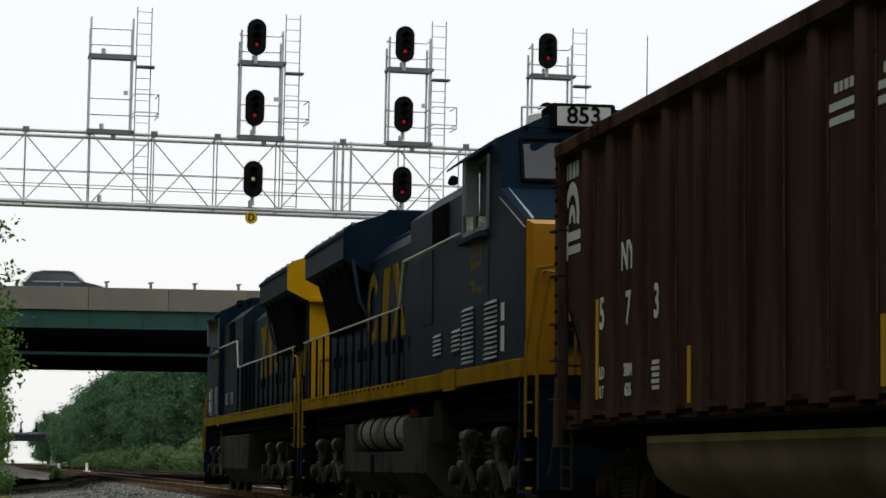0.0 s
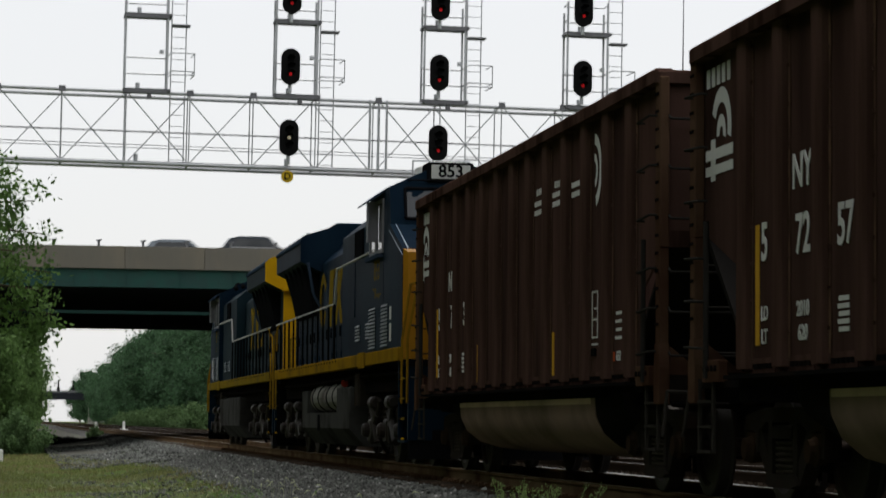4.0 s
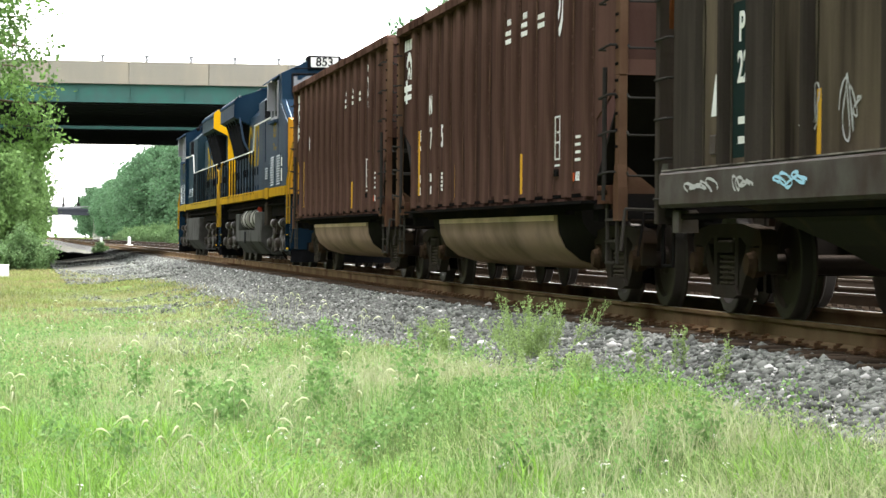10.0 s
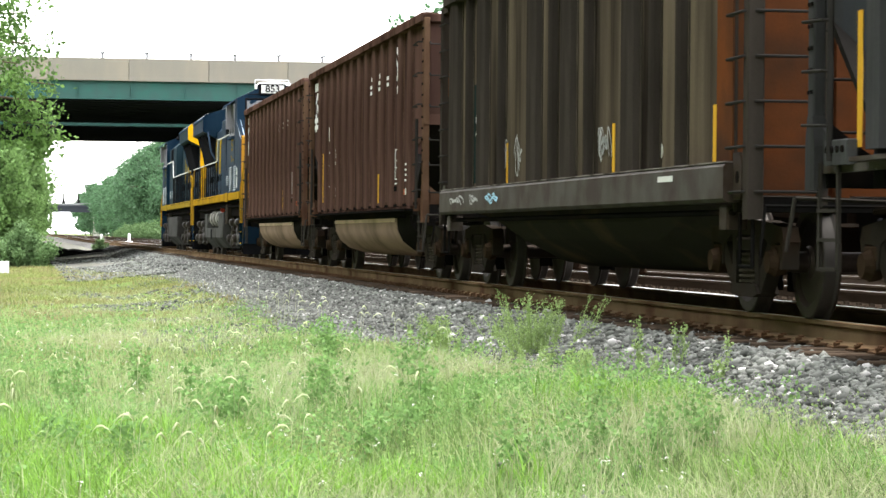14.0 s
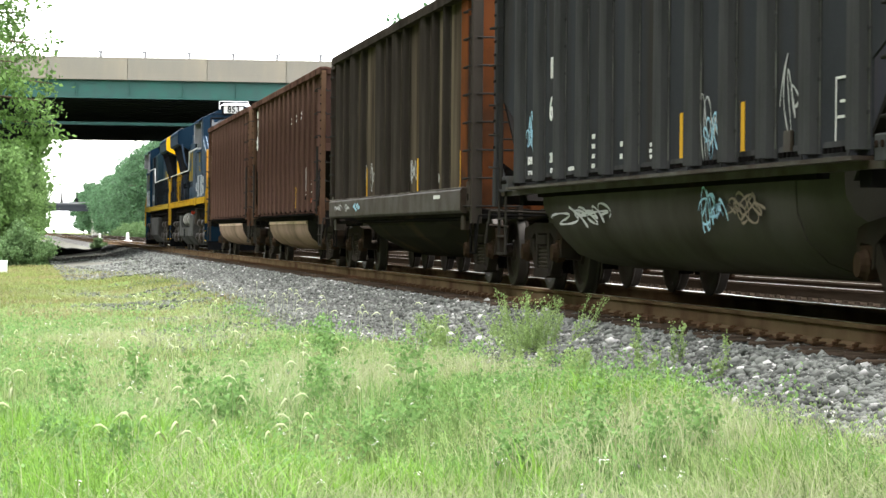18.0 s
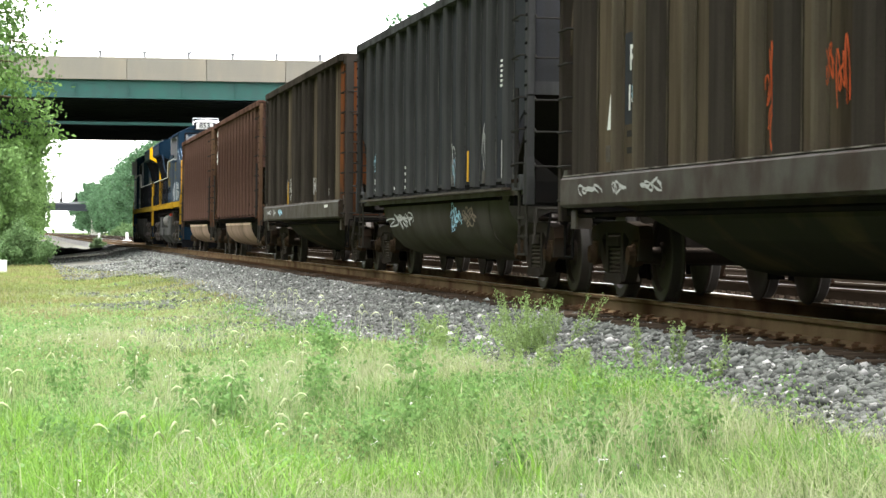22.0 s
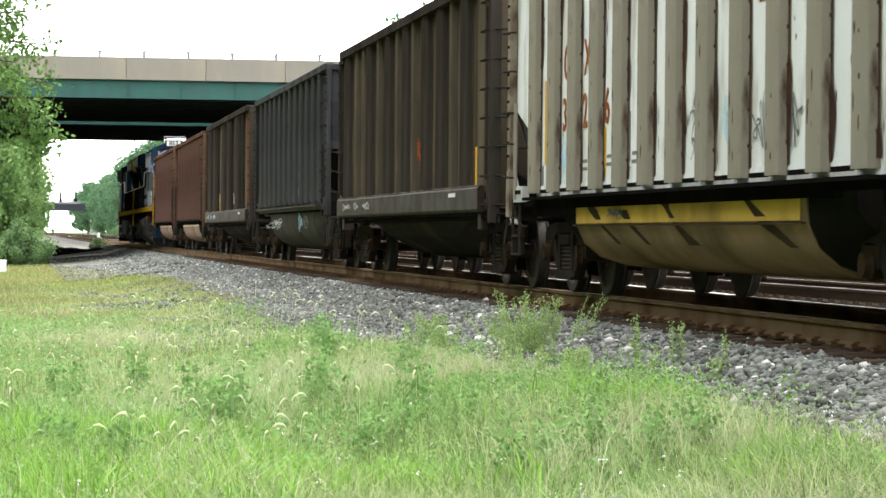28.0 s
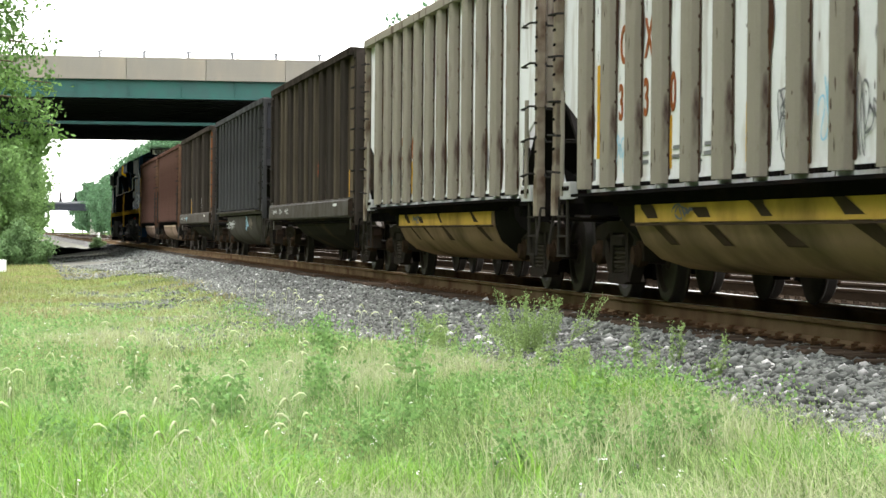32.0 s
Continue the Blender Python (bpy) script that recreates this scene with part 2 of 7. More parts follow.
# ---------------------------------------------------------------- mesh builder
class Mesh:
    """Gathers vertices and faces of one mesh."""

    def __init__(self):
        self.v, self.f, self.smooth = [], [], False

    def add(self, verts, faces):
        k = len(self.v)
        self.v += [tuple(p) for p in verts]
        self.f += [tuple(i + k for i in q) for q in faces]
        return self

    def box(self, x0, x1, y0, y1, z0, z1, c=0.0):
        """A box, with its vertical and top edges cut by c."""
        if c <= 0:
            return self.add([(x, y, z) for z in (z0, z1) for x, y in ((x0, y0), (x1, y0), (x1, y1), (x0, y1))],
                            [(3, 2, 1, 0), (4, 5, 6, 7), (0, 1, 5, 4), (1, 2, 6, 5), (2, 3, 7, 6), (3, 0, 4, 7)])
        ring = lambda e: [(x0 + c + e, y0 + e), (x1 - c - e, y0 + e), (x1 - e, y0 + c + e), (x1 - e, y1 - c - e),
                          (x1 - c - e, y1 - e), (x0 + c + e, y1 - e), (x0 + e, y1 - c - e), (x0 + e, y0 + c + e)]
        vs = [(x, y, z0) for x, y in ring(0)] + [(x, y, z1 - c) for x, y in ring(0)] + [(x, y, z1) for x, y in ring(c * 0.7)]
        fs = [tuple(range(7, -1, -1)), tuple(range(16, 24))]
        for r in (0, 8):
            fs += [(r + i, r + (i + 1) % 8, r + 8 + (i + 1) % 8, r + 8 + i) for i in range(8)]
        return self.add(vs, fs)

    def prism(self, pts, axis, a, b):
        """A polygon pushed along an axis from a to b. axis x: points are (y, z); y: (x, z); z: (x, y)."""
        put = {"x": lambda p, k: (k, p[0], p[1]), "y": lambda p, k: (p[0], k, p[1]), "z": lambda p, k: (p[0], p[1], k)}[axis]
        n = len(pts)
        return self.add([put(p, a) for p in pts] + [put(p, b) for p in pts],
                        [tuple(range(n)), tuple(range(2 * n - 1, n - 1, -1))] + [(i, i + n, (i + 1) % n + n, (i + 1) % n) for i in range(n)])

    def rod(self, p, q, r=0.02, n=6, r2=None):
        p, q = Vector(p), Vector(q)
        d = (q - p).normalized()
        u = d.orthogonal().normalized()
        w = d.cross(u)
        r2 = r if r2 is None else r2
        vs = []
        for c, k in ((p, r), (q, r2)):
            vs += [c + (u * math.cos(6.2832 * i / n) + w * math.sin(6.2832 * i / n)) * k for i in range(n)]
        return self.add(vs, [tuple(range(n - 1, -1, -1)), tuple(range(n, 2 * n))] + [(i, (i + 1) % n, (i + 1) % n + n, i + n) for i in range(n)])

    def pipe(self, pts, r=0.02, n=6):
        for p, q in zip(pts, pts[1:]):
            self.rod(p, q, r, n)
        return self

    def lathe(self, profile, axis="x", n=20, at=(0, 0, 0)):
        """Rings of (place along the axis, radius)."""
        vs, fs = [], []
        for a, r in profile:
            for i in range(n):
                c, s = r * math.cos(6.2832 * i / n), r * math.sin(6.2832 * i / n)
                p = (a, c, s) if axis == "x" else (c, a, s) if axis == "y" else (c, s, a)
                vs.append((p[0] + at[0], p[1] + at[1], p[2] + at[2]))
        m = len(profile)
        for j in range(m - 1):
            fs += [(j * n + i, j * n + (i + 1) % n, (j + 1) * n + (i + 1) % n, (j + 1) * n + i) for i in range(n)]
        fs += [tuple(range(n - 1, -1, -1)), tuple(range((m - 1) * n, m * n))]
        return self.add(vs, fs)

    def loft(self, rings):
        """Closed rings of equal count joined to a body with both ends shut."""
        n, vs, fs = len(rings[0]), [], []
        for r in rings:
            vs += r
        for j in range(len(rings) - 1):
            fs += [(j * n + i, j * n + (i + 1) % n, (j + 1) * n + (i + 1) % n, (j + 1) * n + i) for i in range(n)]
        fs += [tuple(range(n - 1, -1, -1)), tuple(range((len(rings) - 1) * n, len(rings) * n))]
        return self.add(vs, fs)

    def mesh(self, name, material):
        me = bpy.data.meshes.new(name)
        me.from_pydata(self.v, [], self.f)
        bm = bmesh.new()
        bm.from_mesh(me)
        bmesh.ops.recalc_face_normals(bm, faces=bm.faces)
        bm.to_mesh(me)
        bm.free()
        if self.smooth:
            me.shade_smooth()
            me.set_sharp_from_angle(angle=0.7)
        me.materials.append(material)
        return me


def part(name, bm, material, parent, label="", at=None):
    """Links a Mesh, or a ready mesh, as one object under a thing or a part."""
    ob = new(name, bm.mesh(name, material) if isinstance(bm, Mesh) else bm)
    ob.parent = parent
    if at is not None:
        ob.matrix_basis = at
    return tagged(ob, label) if label else ob


def thing(name, label, category, m=None, group="", kind=""):
    ob = new(name)
    if m is not None:
        ob.matrix_basis = m
    return tagged(ob, label, category, group, kind)


def lone(name, bm, material, label, category, group="", kind="", at=None):
    ob = new(name, bm.mesh(name, material) if isinstance(bm, Mesh) else bm)
    if at is not None:
        ob.matrix_basis = at
    return tagged(ob, label, category, group, kind)


def letters(text, size, material):
    """Raised lettering in the x-z plane, read from -y."""
    cu = bpy.data.curves.new("lettering", "FONT")
    cu.body, cu.size, cu.extrude, cu.align_x, cu.align_y = text, size, 0.003, "CENTER", "CENTER"
    cu.offset = size * 0.018
    ob = bpy.data.objects.new("lettering", cu)
    scene.collection.objects.link(ob)
    me = bpy.data.meshes.new_from_object(ob.evaluated_get(bpy.context.evaluated_depsgraph_get()))
    bpy.data.objects.remove(ob)
    me.materials.clear()
    me.materials.append(material)
    return me


def raw_mesh(name, verts, faces, material, smooth=False):
    """A mesh from numpy arrays; all faces have the same number of corners."""
    me = bpy.data.meshes.new(name)
    nv, (nf, k) = len(verts), faces.shape
    me.vertices.add(nv)
    me.vertices.foreach_set("co", np.ascontiguousarray(verts, dtype=np.float32).ravel())
    me.loops.add(nf * k)
    me.loops.foreach_set("vertex_index", np.ascontiguousarray(faces, dtype=np.int32).ravel())
    me.polygons.add(nf)
    me.polygons.foreach_set("loop_start", np.arange(0, nf * k, k, dtype=np.int32))
    me.update(calc_edges=True)
    if smooth:
        me.shade_smooth()
    me.materials.append(material)
    return me


rng = np.random.default_rng(7)

# ---------------------------------------------------------------- plan
TRACK_X = (7.09, 11.2, 15.3)
BRIDGE_Y, GANTRY_Y = 148.0, 72.0
NEAR = 0.805          # the overbridge is laid out larger and drawn in to its true size


def drawn_in(y):
    return Matrix.Translation((0, y * NEAR, 0.642 * (1 - NEAR))) @ Matrix.Diagonal((NEAR, NEAR, NEAR, 1))


def ground_z(x, y):
    """Height of the ground: a level verge that rises gently to the foot of the ballast."""
    base = -0.86 + 0.3 * np.clip((x - 2.2) / 2.6, 0, 1)
    far = np.clip((np.abs(x - 10) - 60) / 60, 0, 1)
    return base + 0.05 * np.sin(x * 1.1 + y * 0.35) * np.cos(y * 0.23 - x * 0.4) + far * 0.5
# ---------------------------------------------------------------- ground, track bed, tracks
def ground_material():
    m = mat("verge_ground", (0.085, 0.085, 0.045), 0.95, var=0.4, scale=0.7, fine=14, bump=0.8, depth=0.04,
            second=(0.1, 0.15, 0.045), amount=0.55, sharp=0.1, second_scale=0.9)
    return m


def build_ground():
    xs = np.unique(np.concatenate([np.linspace(-2500, -60, 14), np.linspace(-60, -4, 15), np.linspace(-4, 8, 60), np.linspace(8, 60, 20), np.linspace(60, 2500, 14)]))
    ys = np.unique(np.concatenate([np.linspace(-400, 0, 10), np.linspace(0, 60, 160), np.linspace(60, 260, 80), np.linspace(260, 4200, 40)]))
    gx, gy = np.meshgrid(xs, ys)
    gz = ground_z(gx, gy)
    v = np.stack([gx.ravel(), gy.ravel(), gz.ravel()], 1)
    nx, ny = len(xs), len(ys)
    i = (np.arange(ny - 1)[:, None] * nx + np.arange(nx - 1)[None, :]).ravel()
    f = np.stack([i, i + 1, i + nx + 1, i + nx], 1)
    lone("ground", raw_mesh("ground", v, f, ground_material(), True), None, "grassy verge of soil and patchy green growth", "ground", kind="structure")
    # compacted gravel beside the line, from the verge to beyond the overbridge
    m = Mesh()
    edge = []
    for k in range(40):
        y = 92 + k * 9.0
        edge.append((y, 2.0 + 0.5 * math.sin(k * 1.7) + (2.4 if k == 0 else 1.0 if k == 1 else 0)))
    for (ya, xa), (yb, xb) in zip(edge, edge[1:]):
        z = lambda x, y: float(ground_z(np.array(x), np.array(y))) + 0.03
        m.add([(xa, ya, z(xa, ya)), (5.0, ya, -0.5), (5.0, yb, -0.5), (xb, yb, z(xb, yb))], [(0, 1, 2, 3)])
    gravel = mat("compacted_gravel", (0.115, 0.112, 0.102), 0.95, var=0.3, scale=0.6, fine=9, bump=0.5, depth=0.03, second=(0.075, 0.08, 0.05), amount=0.42, sharp=0.15)
    lone("gravel_track", m, gravel, "pale compacted gravel service track beside the railway", "gravel track", kind="structure")


def build_ballast():
    m = Mesh()
    prof = [(4.55, -0.62), (4.9, -0.5), (5.25, -0.38), (5.62, -0.255), (6.0, -0.235), (8.9, -0.235), (9.2, -0.25), (17.0, -0.25), (17.6, -0.4), (18.6, -0.7)]
    ys = list(np.linspace(-60, 0, 10)) + list(np.linspace(0.5, 70, 140)) + list(np.linspace(72, 300, 60)) + list(np.linspace(320, 1800, 20))
    v = [(x + 0.06 * noise.noise((x * 3, y * 1.3, 0)), y, z + 0.03 * noise.noise((x * 2, y * 2, 4))) for y in ys for x, z in prof]
    n = len(prof)
    f = [(j * n + i, j * n + i + 1, (j + 1) * n + i + 1, (j + 1) * n + i) for j in range(len(ys) - 1) for i in range(n - 1)]
    lone("ballast", Mesh().add(v, f), ballast_bed, "grey crushed stone ballast under the railway tracks", "ballast", kind="structure")
    # strips between tracks carry their daylight brightness in the colour
    pale = Mesh()
    for a, b in ((8.45, 9.86), (12.56, 13.96), (16.66, 17.3)):
        for ya in range(0, 300, 3):
            z = lambda x, y: -0.14 + 0.03 * noise.noise((x * 3, y * 2, 9))
            pale.add([(a, ya, -0.24), (a + 0.2, ya, z(a, ya)), (b - 0.2, ya, z(b, ya)), (b, ya, -0.24), (a, ya + 3, -0.24), (a + 0.2, ya + 3, z(a, ya + 3)), (b - 0.2, ya + 3, z(b, ya + 3)), (b, ya + 3, -0.24)],
                     [(0, 1, 5, 4), (1, 2, 6, 5), (2, 3, 7, 6)])
    lone("ballast_ridge", pale, lit_bed, "stone ballast between the tracks, paled for the open light on it", "ballast", kind="structure")


ICO = None


def stones(count, region, smin, smax, material, name, label):
    """Loose angular stones scattered over the ballast, joined in one mesh."""
    bm = bmesh.new()
    bmesh.ops.create_icosphere(bm, subdivisions=1, radius=1)
    base = np.array([v.co[:] for v in bm.verts])
    tri = np.array([[v.index for v in f.verts] for f in bm.faces])
    bm.free()
    x, y, z = region(count)
    count = len(x)
    s = rng.uniform(smin, smax, count)
    shape = 1 + rng.uniform(-0.42, 0.3, (count, len(base), 1))
    ax = np.stack([rng.uniform(0.7, 1.35, count), rng.uniform(0.7, 1.2, count), rng.uniform(0.5, 0.9, count)], 1)
    p = base[None] * shape * ax[:, None, :] * s[:, None, None]
    a = rng.uniform(0, 6.28, count)
    c, sn = np.cos(a)[:, None], np.sin(a)[:, None]
    px, py = p[..., 0] * c - p[..., 1] * sn, p[..., 0] * sn + p[..., 1] * c
    v = np.stack([px + x[:, None], py + y[:, None], p[..., 2] + (z + s * 0.25)[:, None]], -1).reshape(-1, 3)
    f = (tri[None] + (np.arange(count) * len(base))[:, None, None]).reshape(-1, 3)
    lone(name, raw_mesh(name, v, f, material), None, label, "ballast", kind="stuff")


BED_X, BED_Z = (4.3, 4.55, 4.9, 5.25, 5.62, 6.0, 18.0), (-0.7, -0.62, -0.5, -0.38, -0.255, -0.235, -0.25)


def toe(y):
    """Where the loose stone ends and the grass begins."""
    return np.interp(y, TOE_Y, TOE_X)


TOE_Y, TOE_X = (0, 16, 22, 26, 30, 34, 40, 47, 60, 70, 85, 100, 120), (5.0, 4.9, 4.75, 4.55, 4.2, 3.7, 3.8, 4.0, 4.1, 4.1, 3.4, 2.3, 1.5)


def shoulder(n):
    y = 13 + 92 * rng.random(n) ** 1.9
    a = toe(y) - 0.1
    x = a + (6.45 - a) * rng.random(n) ** 0.85
    return x, y, np.maximum(np.interp(x, BED_X, BED_Z), ground_z(x, y))


def shoulder_edge(n):
    y = 13 + 60 * rng.random(n) ** 1.4
    x = 5.1 - np.abs(rng.normal(0, 0.75, n))
    return x, y, np.maximum(ground_z(x, y), np.interp(x, BED_X, BED_Z) - 0.02)


def between_tracks(n):
    y = 14 + 60 * rng.random(n) ** 1.5
    return 8.1 + 8.0 * rng.random(n), y, np.full(n, -0.25)


RAIL_PROFILE = [(-0.076, -0.186), (0.076, -0.186), (0.07, -0.172), (0.012, -0.15), (0.009, -0.05), (0.036, -0.036), (0.037, -0.006), (0.028, 0.0),
                (-0.028, 0.0), (-0.037, -0.006), (-0.036, -0.036), (-0.009, -0.05), (-0.012, -0.15), (-0.07, -0.172)]


def build_track(x, detailed):
    t = thing("railway_track", "rusty steel rails on creosoted wooden ties in stone ballast", "railway track", pose(x, 0, 0), "parallel railway tracks", "structure")
    for side in (-1, 1):
        m = Mesh().prism([(a + side * 0.754, b) for a, b in RAIL_PROFILE], "y", -60, 1800)
        r = part("rail", m, rail_steel if detailed else far_rail_steel, t)
        part("rail_head", Mesh().box(side * 0.754 - 0.027, side * 0.754 + 0.027, -60, 1800, 0.0, 0.0015), rail_top, r, "polished running surface of the rail")
    tie = Mesh().box(-1.3, 1.3, -0.115, 0.115, -0.36, -0.192, 0.012).mesh("tie", tie_wood)
    n = 200 if detailed else 110
    for k in range(n):
        ob = part("tie", tie, None, t, at=pose(rng.uniform(-0.05, 0.05), 11 + k * 0.505 + rng.uniform(-0.02, 0.02), rng.uniform(-0.012, 0.004), 0, 0, rng.uniform(-0.8, 0.8)))
    rest = Mesh()
    for k in range(int((420 - 11 - n * 0.505) / 0.505)):
        y = 11 + (n + k) * 0.505
        rest.box(-1.3, 1.3, y - 0.115, y + 0.115, -0.36, -0.192)
    tagged(part("far_ties", rest, tie_wood, t), kind="stuff")
    if detailed:
        plate = Mesh().prism([(-0.19, -0.192), (0.19, -0.192), (0.19, -0.18), (0.09, -0.172), (-0.09, -0.172), (-0.19, -0.18)], "y", -0.1, 0.1).mesh("tie_plate", plate_rust)
        spike = Mesh().box(-0.012, 0.012, -0.012, 0.012, -0.2, -0.15).box(-0.012, 0.035, -0.02, 0.02, -0.152, -0.135, 0.004).mesh("spike", plate_rust)
        for k in range(140):
            y = 11 + k * 0.505
            part("tie_plate", plate, None, t, at=pose(-0.754, y, 0))
            part("spike", spike, None, t, at=pose(-0.754 - 0.105, y + 0.05, 0))
            part("spike", spike, None, t, at=pose(-0.754 - 0.16, y - 0.06, -0.01))
    else:
        plates = Mesh()
        for k in range(90):
            y = 11 + k * 0.505
            plates.box(-0.95, -0.56, y - 0.1, y + 0.1, -0.192, -0.176).box(-0.9, -0.84, y - 0.03, y + 0.03, -0.19, -0.14)
        tagged(part("tie_plates", plates, far_rail_steel, t), kind="stuff")


# ---------------------------------------------------------------- highway overbridge
def build_bridge():
    x0, x1 = -950.0, 950.0
    span0, span1 = -10.0, 34.0
    b = thing("highway_bridge", "concrete parapet highway bridge on green painted steel girders", "bridge", drawn_in(BRIDGE_Y), kind="structure")
    panel = Mesh().box(-2.22, 2.22, 0, 0.32, 0.0, 1.26, 0.02).mesh("parapet_panel", concrete)
    for k in range(-6, 16):
        part("parapet_panel", panel, None, b, at=pose(-1 + k * 4.46, 0, 9.18))
    part("parapet_wall", Mesh().box(-950, -30.2, 0, 0.3, 9.18, 10.44).box(68.2, 950, 0, 0.3, 9.18, 10.44), concrete, b)
    part("parapet_back", Mesh().box(-31, 69, 0.29, 0.34, 9.18, 10.42), concrete, b)
    part("far_parapet", Mesh().box(x0, x1, 33.7, 34.0, 9.1, 10.3), concrete, b)
    part("near_girder", Mesh().box(x0, x1, 0.25, 0.3, 8.2, 9.18).box(x0, x1, 0.1, 0.5, 8.14, 8.2), girder_green, b, "green painted steel plate girder")
    stiff = Mesh().box(-0.02, 0.02, 0.12, 0.25, 8.2, 9.18).mesh("stiffener", girder_green)
    for k in range(16):
        part("stiffener", stiff, None, b, at=pose(-9 + k * 2.97, 0, 0))
    part("deck", Mesh().box(x0, x1, 0.32, 33.7, 9.1, 9.75), asphalt, b)
    # inner girders get the shade as colour instead of girder green
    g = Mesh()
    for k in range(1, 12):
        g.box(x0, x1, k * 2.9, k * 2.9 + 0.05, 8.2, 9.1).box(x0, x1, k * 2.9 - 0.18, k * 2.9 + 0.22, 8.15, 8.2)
    part("inner_girders", g, deck_under, b, "inner girders painted dark for the shade under the deck")
    for k in range(-8, 18):
        part("railing_post", Mesh().box(-0.07, 0.07, 0.08, 0.24, 10.44, 10.74).prism([(-0.14, 10.7), (0.16, 10.74), (0.16, 10.82), (-0.14, 10.78)], "y", 0.06, 0.26), galv_dark, b, at=pose(1.75 + k * 2.47, 0, 0))
    c = thing("highway_bridge", "second carriageway bridge with green steel girders behind", "bridge", drawn_in(BRIDGE_Y + 37), kind="structure")
    part("near_girder", Mesh().box(x0, x1, 0.25, 0.3, 8.2, 9.1).box(x0, x1, 0.1, 0.5, 8.14, 8.2), girder_green, c, "green painted steel plate girder")
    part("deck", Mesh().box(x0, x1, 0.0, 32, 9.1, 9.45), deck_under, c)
    part("parapet", Mesh().box(x0, x1, 0.0, 0.3, 9.45, 10.3).box(x0, x1, 31.7, 32, 9.45, 10.3), concrete, c)
    # again shade painted on the inner girders
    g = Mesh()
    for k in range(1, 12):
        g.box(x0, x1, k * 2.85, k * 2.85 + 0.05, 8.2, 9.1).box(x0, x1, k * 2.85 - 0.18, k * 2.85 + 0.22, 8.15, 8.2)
    part("inner_girders", g, deck_under, c, "inner girders painted dark for the shade under the deck")
    for base, wide in ((b, 34.0), (c, 32.0)):
        for px in (span0, span1):
            part("pier_cap", Mesh().box(px - 0.6, px + 0.6, 0.2, wide - 0.2, 7.2, 8.15, 0.05), pier_concrete, base)
            for k in range(4):
                part("pier_column", Mesh().lathe([(-1.4, 0.5), (7.2, 0.5)], "z", 14, (px, 2 + k * (wide - 4) / 3, 0)), pier_concrete, base)
    # earth embankments that carry the road on both sides
    for name, a, d in (("west", -950, -26), ("east", 50, 950)):
        m = Mesh().prism([(BRIDGE_Y - 14, -1.0), (BRIDGE_Y + 0.1, 8.1), (BRIDGE_Y + 68.9, 8.1), (BRIDGE_Y + 83, -1.0)], "x", a, d)
        lone("embankment_" + name, m, verge_mat, "grassy earth embankment that carries the highway", "embankment", kind="structure", at=drawn_in(0))


verge_mat = mat("embankment_grass", (0.07, 0.1, 0.035), 0.95, var=0.4, scale=0.4, fine=4, bump=0.8, depth=0.1, second=(0.12, 0.11, 0.06), amount=0.4)


def build_far_bridge():
    b = thing("road_bridge", "distant grey girder road bridge on concrete piers", "bridge", pose(0, 1000, 0), kind="structure")
    part("girder", Mesh().box(-120, 160, 0, 0.5, 8.5, 10.4), deck_under, b)
    part("parapet", Mesh().box(-120, 160, -0.3, 0.3, 10.4, 11.2), deck_under, b)
    part("railing", Mesh().box(-120, 160, -0.05, 0.05, 11.75, 11.95), galv_dark, b)
    for k in range(56):
        part("railing_post", Mesh().box(-0.12, 0.12, -0.06, 0.06, 11.2, 11.75), galv_dark, b, at=pose(-110 + k * 4.8, 0, 0))
    part("deck", Mesh().box(-120, 160, 0.3, 12, 10.0, 10.5), asphalt, b)
    for px in (-14, 27.0, 60):
        part("pier", Mesh().box(px - 1.2, px + 1.2, 1, 10, -1, 8.5, 0.1), pier_concrete, b)
    g = thing("signal_gantry", "distant signal gantry with two signal masts", "signal gantry", pose(0, 1080, 0))
    part("beam", Mesh().box(-8, 40, -0.3, 0.3, 11.5, 12.6), galv_dark, g)
    for px in (15.5, 21.5):
        part("signal_mast", Mesh().box(px - 0.7, px + 0.7, -0.1, 0.1, 12.6, 14.0).box(px - 0.35, px + 0.35, -0.3, 0.3, 14.0, 17.0, 0.1), signal_black, g)
    part("leg", Mesh().box(-8.4, -7.6, -0.4, 0.4, -0.9, 12), galv_dark, g)
    part("leg", Mesh().box(39.6, 40.4, -0.4, 0.4, -0.9, 12), galv_dark, g)


